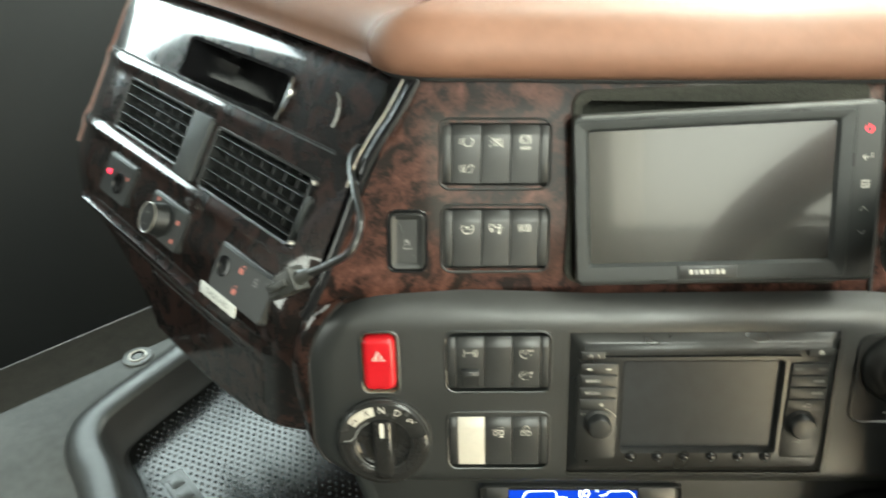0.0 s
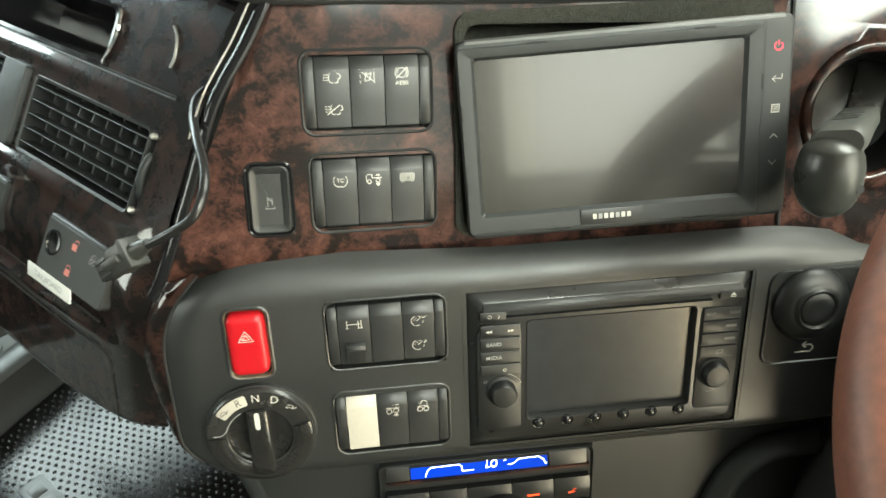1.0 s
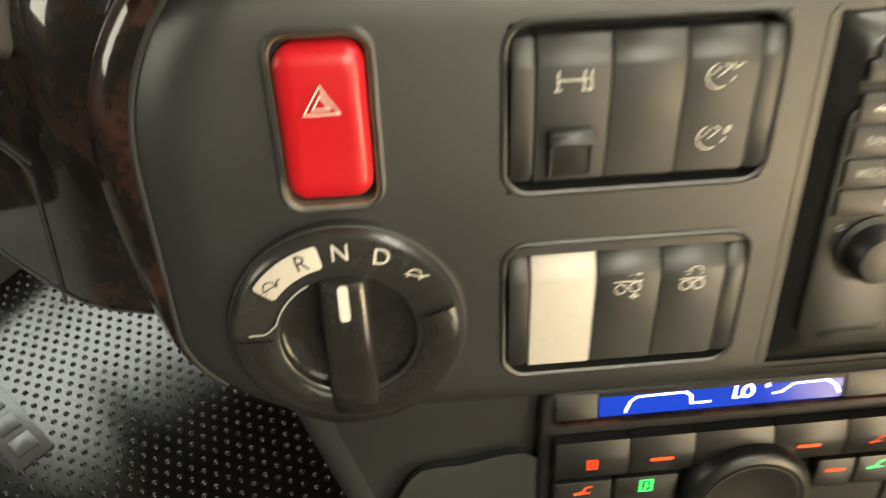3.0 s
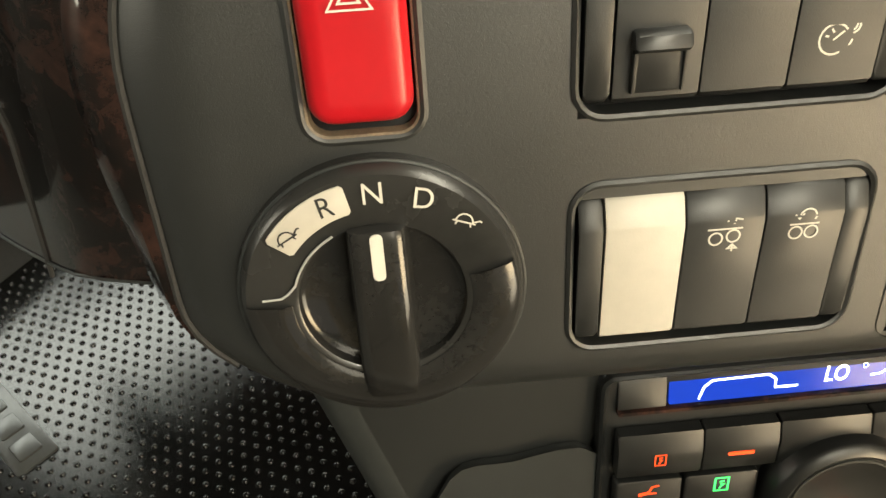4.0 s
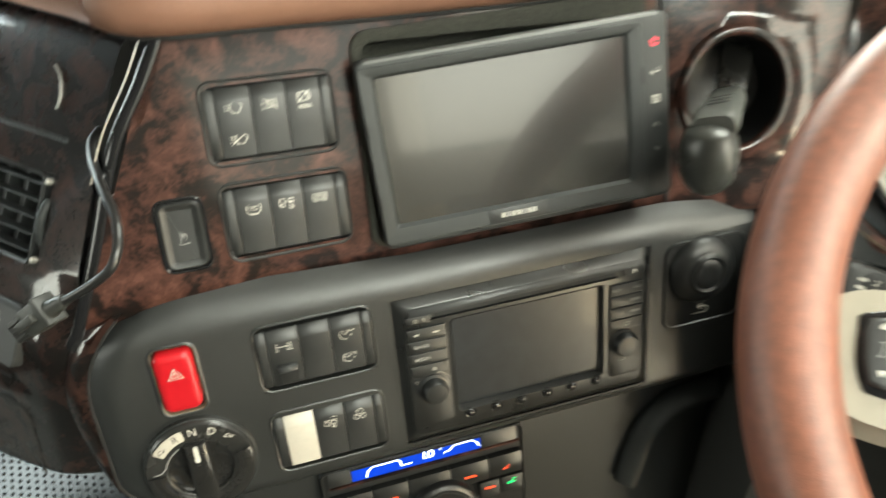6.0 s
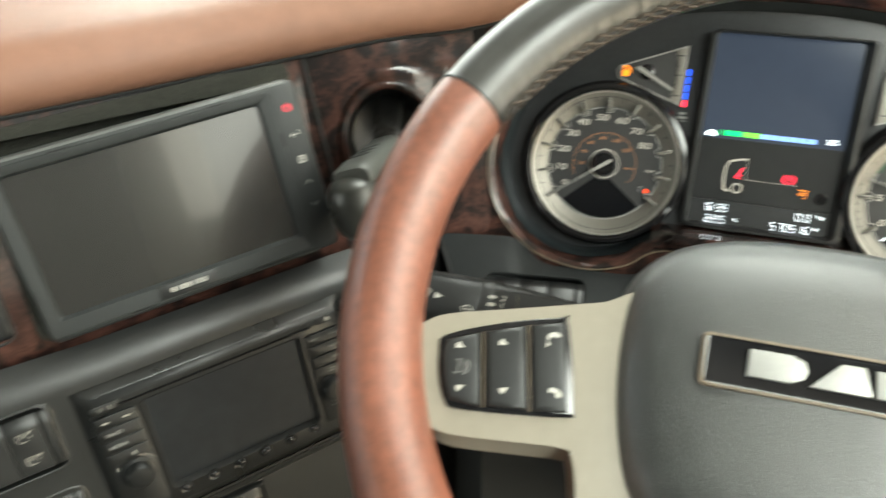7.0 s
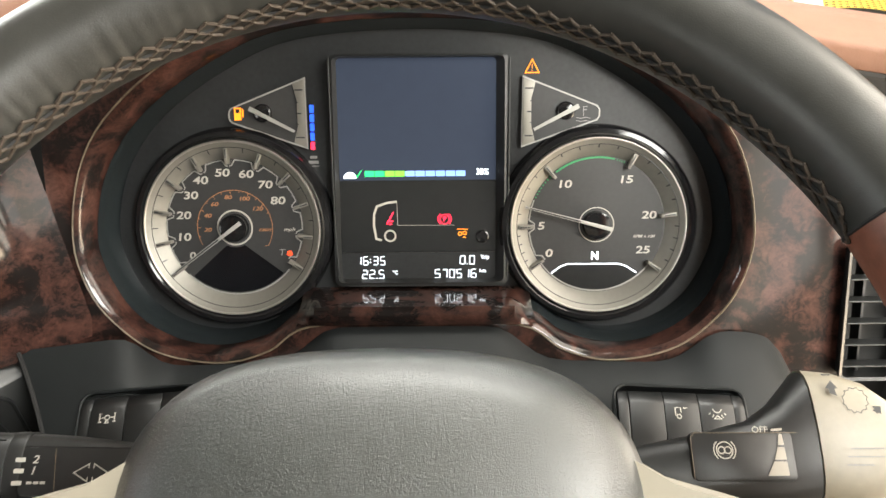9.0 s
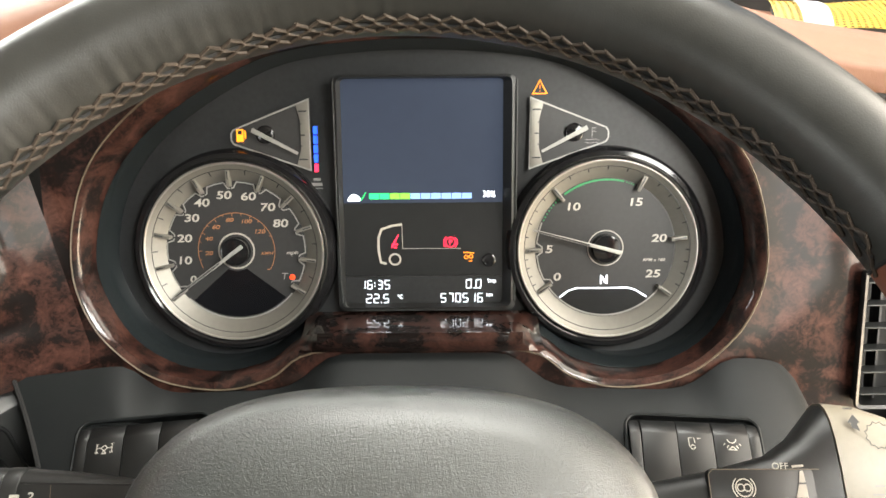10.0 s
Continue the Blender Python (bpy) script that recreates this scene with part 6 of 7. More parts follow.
def cluster():
    t = thing("instrument_cluster", at(CLU), "instrument cluster with two silver-ringed dials and a centre display", "instrument cluster")
    inner = mirrored(HALF_IN)
    part("bowl", loft([lift(inner, 22), lift(offset(inner, 1.5), 14), lift(offset(inner, 4), -2)], False, False), "bowl_black", t, "glossy black inner wall", smooth=60)
    part("face_plate", slab(offset(inner, 3), -6, -2, 0), "dial_dark", t, "matt black face plate")
    for s in (-1, 1):
        part("dial_well", lathe(((67, -2), (66, 4.5), (64, 7.2), (61.2, 7.8), (59.6, 6.6), (58.8, 3)), 80, None, s * 121.4, 0, cap1=False), "gloss_black", t, "black rim round a dial")
    speedometer(t)
    tachometer(t)
    f = small_gauge(t, -1, "fuel")
    bm = fills([[(-117.5, 71), (-113, 71), (-113, 79), (-117.5, 79)], [(-112.4, 73), (-111.4, 73), (-111.4, 77.5), (-112.4, 78.5)]], 1.5)
    part("lamp", bm, "lamp_orange", f, "glowing orange fuel symbol", smooth=0)
    part("symbol", fills([[(-116.6, 75.6), (-113.9, 75.6), (-113.9, 78.2), (-116.6, 78.2)]], 1.6), "dial_dark", f, smooth=0)
    g = small_gauge(t, 1, "temp")
    part("symbol", strokes([[(110.5, 72), (110.5, 78.5)], [(110.5, 78), (113, 78)], [(110.5, 76), (113, 76)], [(106, 71), (109, 70.4), (112, 71), (115, 70.4)], [(106, 69), (109, 68.4), (112, 69), (115, 68.4)]], 0.35, 1.4), "print_grey", g, smooth=0)
    lv = part("level_bar", slab(rrect(3.4, 30, 0.5, -67.2, 66), -2, 0, 0), "dial_dark", t, "lit segment bar")
    for i in range(5):
        part("segment", slab(rrect(2.6, 5.0, 0.3, -67.2, 54 + 6 * i, 2), -0.2, 0.4, 0), "lamp_red" if i == 0 else "lamp_blue", lv)
    part("mark", fills([[(-69.5, 45.6), (-64.8, 45.6), (-64.8, 47.4), (-69.5, 47.4)], [(-70.6, 42.2), (-63.8, 42.2), (-63.8, 44.2), (-70.6, 44.2)], [(-71, 40.4), (-63.5, 40.4), (-63.5, 40.9), (-71, 40.9)]], -0.6), "print_grey", t, smooth=0)
    # warning triangle
    tri = [(72.5, 100), (81.5, 100), (77, 108.3), (72.5, 100)]
    bm = strokes([tri], 0.6, -1.0)
    strokes([[(77, 105.4), (77, 102.6)], [(77, 101.7), (77, 101.2)]], 0.4, -1.0, bm)
    part("lamp", bm, "lamp_orange", t, "glowing orange warning triangle", smooth=0)
    # centre display
    d = part("display_frame", loft([lift(rrect(117, 153, 5, 3.6, 36), -2), lift(rrect(116, 152, 5, 3.6, 36), 6), lift(rrect(111, 148, 4, 3.2, 36.5), 7), lift(rrect(104, 146, 3, 1.6, 37), 0.6)], False, False), "switch_black", t, "black frame of the centre display", smooth=30)
    part("frame_edge", tube([(-54.4, 109, 6.6), (-53.8, 30, 6.8), (-52.2, -28, 6.6), (-50.4, -36, 6.2), (-44, -39.6, 6.0), (52, -39.6, 6.0)], 0.55, 8), "grey_plastic", d, "thin bright edge")
    part("frame_edge", tube([(61.6, 109, 6.6), (61.4, 30, 6.8), (61.0, -34, 6.4)], 0.6, 8), "grey_plastic", d)
    part("screen", slab(rrect(104, 80, 1, 1.6, 70.8), -3, 0, 0), "lcd_dark", d, "dark blue-grey screen with a faint glow for its haze")
    part("telltale_panel", slab(rrect(104, 48.4, 1, 1.6, 6.4), -3, 0.1, 0), "lcd_mid", d, "dark grey warning lamp panel")
    part("status_strip", slab(rrect(104, 19.6, 1, 1.6, -27.8), -3, 0, 0), "dial_dark", d, "black strip with lit figures")
    for i in range(10):
        x = -33.5 + 6.72 * i
        part("bar_segment", slab(rrect(6.2, 3.6, 0.2, x + 3.2, 35.2, 2), 0, 0.35, 0), "lamp_green" if i < 2 else "lamp_lime" if i < 4 else "lamp_pale_blue", d)
    bm = fills([arc(4.2, 0, 180, 14, -43.4, 32.2)], 0.35)
    part("symbol", bm, "lamp_white", d, "plain white blob mark", smooth=0)
    part("symbol", strokes([[(-40, 34.8), (-38.6, 33), (-35.6, 37.6)]], 0.5, 0.35), "lamp_green", d, smooth=0)
    words("figure", "38%", 3.9, "lamp_white", d, 44.6, 36, 0.35, 0, 0, 0.9, 0.0)
    cab = [(-23, -9.5), (-26.8, -8.5), (-28.2, 0), (-28.0, 8), (-26, 13.4), (-19, 15.8), (-12.6, 16.6), (-12.2, 0.6), (26, 0.4)]
    part("symbol", strokes([cab[:7]], 1.5, 0.3), "print_white", d, "outline of a lorry cab", smooth=0)
    part("symbol", strokes([cab[6:]], 0.3, 0.3), "print_white", d, smooth=0)
    part("symbol", strokes([ring_pts(3.6, 20, -17.4, -6.6)], 1.2, 0.3), "print_white", d, smooth=0)
    part("lamp", strokes([[(-19.4, 1.4), (-15.0, 9.6)], [(-19.2, 3.4), (-15.2, 3.4)], [(-18.2, 1.4), (-16.2, 1.4)]], 0.8, 0.35), "lamp_red", d, "glowing red seat-belt mark", smooth=0)
    part("lamp", strokes([ring_pts(3.2, 20, 19.3, 4.6), arc(4.4, 130, 230, 8, 19.3, 4.6), arc(4.4, -50, 50, 8, 19.3, 4.6)], 0.5, 0.35), "lamp_red", d, "glowing red parking brake mark", smooth=0)
    words("letter", "P", 3.0, "lamp_red", d, 19.3, 4.6, 0.35, 0, 0, 1, 0.1)
    part("lamp", strokes([[(27.6, -2.2), (35, -2.6)], ring_pts(1.2, 10, 29.6, -5.4), ring_pts(1.2, 10, 32.8, -5.0), [(31.4, -8.4), (32.6, -7.6), (33.6, -8.4)]], 0.5, 0.35), "lamp_orange", d, "glowing orange axle mark", smooth=0)
    part("sensor", lathe(((4.6, 0), (4.4, 1.2), (3.6, 1.6), (3.2, 0.6)), 24, None, 44.6, -7.4), "gloss_black", d, "small round black sensor")
    for s, x, y, h, w in (("16:35", -31, -23.6, 0, 3.0), ("22.5", -29.5, -33.0, 0, 3.2), ("0.0", 34.5, -23.4, 0, 3.2), ("570516", 26.5, -32.8, 0, 3.2)):
        part("figure", segments(s, x, y, 5.6, w), "lamp_white", d, "lit segment figures", smooth=0)
    for s, x, y in (("°C", -14.4, -32), ("Trip", 46.4, -21.6), ("km", 45, -31)):
        words("unit", s, 2.4, "lamp_white", d, x, y, 0.3, 0, 0, 1, 0.03)
    def ledge(u, s):
        k = min(1.0, max(0.0, (75 - abs(u)) / 14))
        depth = 21 + 29 * k * k * (3 - 2 * k)
        end = -50.5 + 7.8 * (depth - 21) / 29
        if s <= 1:
            return (u, -41.5 + (end + 41.5) * s, 1.5 + (depth - 1.5) * s)
        q = s - 1
        return (u, end + (-56.5 - end) * q, depth + (43 - depth) * q + 3 * math.sin(math.pi * q))

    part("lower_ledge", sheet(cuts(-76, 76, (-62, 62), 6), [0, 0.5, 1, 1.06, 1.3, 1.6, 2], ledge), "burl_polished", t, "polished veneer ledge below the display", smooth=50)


cluster()

# ---- steering wheel, stalks, shelf switches ----
R_RIM, R_TUBE = 206.9, 21.0


def rim_pt(a, b, k=1.0):
    """A point of the rim's skin: a round the wheel, b round the tube (0 towards the driver, 90 inwards)."""
    ca, sa = math.cos(radians(a)), math.sin(radians(a))
    rr = R_RIM - R_TUBE * k * 0.96 * math.sin(radians(b))
    return (rr * ca, rr * sa, 1.08 * R_TUBE * k * math.cos(radians(b)))


def rim_section(a0, a1, swell, n=48, crease=0.0):
    """Part of the rim; crease: how deep the leather is gathered towards its seam."""
    rings = []
    rnd = random.Random(8)
    tuck = [rnd.uniform(-1, 1) * (0.4 + 0.6 * i / n) for i in range(n + 1)]
    for i in range(n + 1):
        a = a0 + (a1 - a0) * i / n
        k = 1 + swell * min(1.0, min(i, n - i) / 2.0)
        ring = []
        for j in range(36):
            b = j * 10
            fade = max(0.0, 1 - abs(b - 78) / 46) ** 1.3
            ring.append(rim_pt(a, b, k + crease * tuck[i] * fade))
        rings.append(ring)
    return loft(rings)


def icon_tri(x, y, s, up=1):
    return [(x - s, y - s * 0.5 * up), (x + s, y - s * 0.5 * up), (x, y + s * 0.7 * up)][:: up]


def steering_wheel():
    t = thing("steering_wheel", at(WH), "leather steering wheel with brown grips and cream spokes", "steering wheel")
    rt = part("rim_top", rim_section(26, 154, 0.0, 230, 0.02), "black_leather", t, "black leather upper rim")
    part("rim_grip", rim_section(154, 236, 0.012), "brown_leather", t, "brown leather grip with scuffs")
    part("rim_grip", rim_section(-56, 26, 0.012), "brown_leather", t, "brown leather grip with scuffs")
    part("rim_bottom", rim_section(236, 304, 0.0), "black_leather", t, "black leather lower rim")
    for a in (26, 154):
        part("rim_seam", tube([rim_pt(a, b * 15, 1.004) for b in range(25)], 0.8, 6), "matt_black", t)
    # cross stitches along the inner side
    bm = bmesh.new()
    n = 46
    da = 124.0 / n
    for i in range(n):
        for way in (-1, 1):
            pts = []
            for k in range(13):
                q = k / 12
                swing = 1.5 * q - 0.085 * math.sin(6 * math.pi * q)
                pts.append(rim_pt(28 + da * (i + 0.5 + way * swing), 78.5 + 27 * q, 1.012 + 0.014 * abs(math.sin(1.5 * math.pi * q))))
            tube(pts, 0.8, 6, bm)
    part("stitching", bm, "thread", rt, "tan braided stitching along the inner side")
    part("stitch_line", tube([rim_pt(27 + 126 * i / 80, 92, 1.0) for i in range(81)], 1.0, 6), "matt_black", rt)
    # hub
    hub = smooth_loop([(0, 47), (42, 44), (72, 33), (90, 12), (94, -18), (90, -60), (76, -96), (40, -116), (0, -120), (-40, -116), (-76, -96), (-90, -60), (-94, -18), (-90, 12), (-72, 33), (-42, 44)], 4)
    cx, cy = 0, -30

    def ring(f, z, k=0.0):
        return [(cx + (x - cx) * f, cy + (y - cy) * f, z + k * max(0.0, (y - cy)) / 77) for x, y in hub]

    prof = [(0.94, -62, 0), (0.985, -46, 0), (1.0, -34, 0), (0.99, -24, -1), (0.95, -15, -2), (0.88, -8.5, -2), (0.76, -4.0, -2), (0.58, -1.2, -1), (0.36, 0, 0), (0.14, 0.4, 0)]
    part("airbag_cover", loft([ring(f, z, k) for f, z, k in prof], False, True), "pad_vinyl", t, "grained grey-black domed centre pad", smooth=70)
    bx, by = 2.4, -25.4
    b = part("badge", loft([lift(rrect(112, 23.5, 2.5, bx, by), -4), lift(rrect(112, 23.5, 2.5, bx, by), 0.8), lift(rrect(110, 21.5, 2, bx, by), 1.4), lift(rrect(108, 19.5, 1.5, bx, by), 0.9)]), "gloss_black", t, "glossy black badge plate with plain silver blocks")
    part("badge_rim", loft([lift(rrect(113.4, 24.9, 3, bx, by), 0.0), lift(rrect(112.8, 24.3, 3, bx, by), 1.5), lift(rrect(110.6, 22, 2, bx, by), 1.7), lift(rrect(110, 21.4, 2, bx, by), 1.0)], False, False), "worn_edge", b, "worn tan rim")
    blocks = ([(-34.6, -30.6), (-16.5, -30.6), (-11.5, -28), (-10.2, -24.2), (-11.5, -20.4), (-16.5, -18.2), (-34.0, -18.2)], [(-9.2, -30.6), (15.4, -30.6), (12.6, -18.2), (3.4, -18.2)], [(17.2, -30.6), (39.0, -30.6), (40.4, -18.6), (17.2, -18.6)])
    for o in blocks:
        part("block", slab(o, 0.6, 3.0, 0.5), "badge_white", b, "plain silver block")
    part("corner", slab(rrect(2.4, 15, 0.5, bx + 52.6, by), 0.8, 1.8, 0.3), "worn_edge", b)
    for s in (-1, 1):
        def side(pts):
            """The outline on this side of the wheel, anticlockwise."""
            return [(-x, y) for x, y in pts][::-1] if s > 0 else list(pts)

        def tilt(ring):
            """The spokes rise towards the rim."""
            return [(x, y, z + 7 * (abs(x) - 140) / 50) for x, y, z in ring]

        outer = [(-80, -1.5), (-80, -50), (-76, -100), (-60, -150), (-72, -168), (-88, -150), (-92, -118), (-94, -95), (-98.5, -78), (-106, -71.5), (-134, -74), (-160, -76.6), (-169, -74), (-176, -65), (-180.5, -50), (-181.5, -41), (-179, -35), (-170, -29.6), (-146, -22.4), (-116, -13.4), (-97, -7.6)]
        o = smooth_loop(side(outer), 3)
        rings = [lift(offset(o, 9), -26), lift(offset(o, 4), -15.5), lift(offset(o, 1), -12), lift(o, -10), lift(offset(o, 0.7), -8.9), lift(offset(o, 2), -8.2), lift(offset(o, 5), -8)]
        sp = part("spoke", loft([tilt(r) for r in rings]), "cream_paint", t, "cream painted spoke with a button pod", smooth=60)
        pod = smooth_loop(side([(-171.5, -36), (-173, -44), (-170, -58), (-165, -67.5), (-159, -69.6), (-130, -66), (-107, -62), (-105.6, -59), (-110, -36), (-115.5, -16.5), (-118, -15.4), (-145, -24)]), 3)
        part("button_pod", loft([tilt(lift(pod, -9)), tilt(lift(pod, -7.4)), tilt(lift(offset(pod, 0.6), -7.0))]), "gloss_black", sp, "black button pod", smooth=40)
        quads = ([(-170.5, -38), (-171.5, -45), (-168, -58), (-163.6, -66.5), (-148.2, -67), (-155.6, -31.4)], [(-152.6, -30), (-145.4, -66), (-126.6, -63.6), (-134.8, -23.4)], [(-132.2, -22.4), (-124, -63.4), (-108, -60.8), (-116.8, -17.6)])
        tops, ends = ((-163.6, -40.2), (-143.8, -34.4), (-121.8, -27.6)), ((-159.6, -60.2), (-139.4, -57.0), (-117.0, -53.0))
        for x0, y0, x1, y1 in ((-154.1, -30.8, -146.8, -66.6), (-133.5, -23.0, -125.3, -63.6)):
            line = [(s * -x0, y0, -6.4 + 7 * (-x0 - 140) / 50), (s * -x1, y1, -6.4 + 7 * (-x1 - 140) / 50)]
            part("divider", tube(line, 0.4, 6), "worn_edge", sp, "fine tan line between the buttons")
        for i, q in enumerate(quads):
            q = offset(side(q), 0.5)
            bt = part("button", loft([tilt(lift(q, -8)), tilt(lift(q, -5.6)), tilt(lift(offset(q, 0.7), -4.8)), tilt(lift(offset(q, 2.4), -4.4))]), "switch_black", sp, smooth=50)
            (xt, yt), (xb, yb) = tops[i], ends[i]
            xt, xb = (-xt, -xb) if s > 0 else (xt, xb)
            zt, zb = (-4.2 + 7 * (abs(x) - 140) / 50 for x in (xt, xb))
            if i == 2:
                hs = [(-4.4, -2.2), (-4.6, -0.4), (-3.2, 1.5), (0, 2.4), (3.2, 1.5), (4.6, -0.4), (4.4, -2.2), (2.2, -2.0), (1.9, -0.3), (0, 0.3), (-1.9, -0.3), (-2.2, -2.0)]
                part("symbol", fills([hs[::-1]]), "print_white", bt, "", at(WORLD, xt, yt, zt, 0, 0, 50), 0)
                part("symbol", fills([hs[::-1]]), "print_white", bt, "", at(WORLD, xb, yb, zb, 0, 0, 6), 0)
            else:
                part("symbol", fills([icon_tri(0, 0, 2.6, 1)]), "print_white", bt, "", at(WORLD, xt, yt, zt, 0, 0, 10), 0)
                part("symbol", fills([icon_tri(0, 0, 2.6, -1)]), "print_white", bt, "", at(WORLD, xb, yb, zb, 0, 0, 10), 0)
            if i == 0:
                xm, ym = (xt + xb) / 2, (yt + yb) / 2
                part("symbol", strokes([arc(3.2, -50, 50, 6), arc(4.6, -50, 50, 6), [(-3.5, 2), (-3.5, -2), (0, -3.5), (0, 3.5), (-3.5, 2)]], 0.4), "print_grey", bt, "", at(WORLD, xm, ym, (zt + zb) / 2), 0)
    part("column_boss", lathe(((58, -150), (62, -70), (60, -30)), 32, None, 0, -34), "matt_black", t, "black boss behind the wheel")


steering_wheel()


def column_shroud():
    rings = []
    for z, w, h, y in ((-64, 150, 96, -34), (-90, 168, 112, -34), (-130, 170, 120, -36), (-220, 150, 130, -40), (-330, 120, 130, -46)):
        rings.append(lift(rrect(w, h, 34, 0, y), z))
    loose("column_shroud", loft(rings), "fascia", WH, "black plastic shroud of the steering column", "column cover", smooth=60)


column_shroud()


def stalk_body(rows, n=20):
    """A rounded bar through sections (x, y, z, half width, half height)."""
    rings = []
    for x, y, z, hw, hh in rows:
        rings.append([(x, y + hh * math.copysign(abs(math.sin(a)) ** 0.7, math.sin(a)), z + hw * math.copysign(abs(math.cos(a)) ** 0.7, math.cos(a))) for a in (2 * math.pi * k / n for k in range(n))])
    return loft(rings)


def left_stalk():
    t = thing("indicator_stalk", at(WH, 0, 0, -107), "black indicator and wiper stalk with white markings", "stalk")
    part("arm", stalk_body([(-70, 4, -2, 10, 11), (-110, 7, -1, 12, 13), (-150, 9.4, 0, 12, 15), (-169, 10, 0, 12.4, 15.6)]), "switch_black", t, "tapered black arm", smooth=60)
    part("collar", stalk_body([(-168.5, 10, 0, 12.6, 15.8), (-169.2, 10, 0, 13, 16.3), (-175.6, 10, 0, 13, 16.3), (-176.2, 10, 0, 12.4, 15.6)]), "switch_black", t, "smooth ring", smooth=40)
    part("grip", stalk_body([(-176, 10, 0, 12.2, 15.4), (-177, 10, 0, 12.8, 16), (-200, 9.6, 0, 13.2, 16.6), (-218, 9.2, 0, 13.2, 16.8), (-223, 9, 0, 12, 15.4), (-226, 8.6, 0, 9.5, 12.4), (-227, 8.6, 0, 5, 7)]), "switch_black", t, "rounded black grip", smooth=50)
    part("seam", tube([(-178, 21.6, 10.9), (-196, 21.5, 11.2), (-214, 21.2, 11.2)], 0.45, 6), "matt_black", t, "fine seam along the grip")
    pl = part("symbol_plate", slab(rrect(60, 21, 3, -137.5, 7.6), 9.5, 13.0, 0.5), "switch_black", t)
    part("outline", strokes([[(-167, 18.4), (-112, 17.4), (-107.4, 13)]], 0.6, 13.05), "matt_black", pl, smooth=0)
    part("outline", strokes([[(-153.4, 17.6), (-151, -1.4)]], 0.3, 13.1), "worn_edge", pl, "fine tan line", smooth=0)
    icon("symbol", "arrows", "print_white", pl, -136, 7.0, 13.1, 1.9, 0.5)
    for i, y in enumerate((12.6, 7.8, 2.6)):
        part("symbol", slab(rrect(4.4, 1.9, 0.3, -168.4, y, 2), 12.6, 13.3, 0), "print_white", pl)
    words("symbol", "2", 3.4, "print_white", pl, -161.6, 12.6, 13.1, 0, 0.15, 1.2, 0.05)
    words("symbol", "1", 3.4, "print_white", pl, -162, 7.8, 13.1, 0, 0.15, 1.2, 0.05)
    part("symbol", fills([[(-164 + 3 * i, 2.2), (-161.6 + 3 * i, 2.2), (-161.6 + 3 * i, 3.3), (-164 + 3 * i, 3.3)] for i in range(3)], 13.1), "print_white", pl, smooth=0)
    for x, y in ((-211, 7.2), (-182.6, 0.4)):
        bm = strokes([[(-3.6, 2.2), (-1.6, -1.4), (1.6, -1.4), (3.6, 2.2)], arc(4.2, 33, 147, 8, 0, -0.2), [(-2.4, 1.6), (2.4, 1.6)], [(0, 0.4), (0, -2.4)]], 0.5)
        part("symbol", bm, "print_white", t, "white wiper mark", at(WORLD, x, y, 13.7), 0)
    part("symbol", fills([[(-204.6, 5.4), (-199.4, 7.4), (-204.6, 9.4)]], 13.6), "print_white", t, smooth=0)


left_stalk()


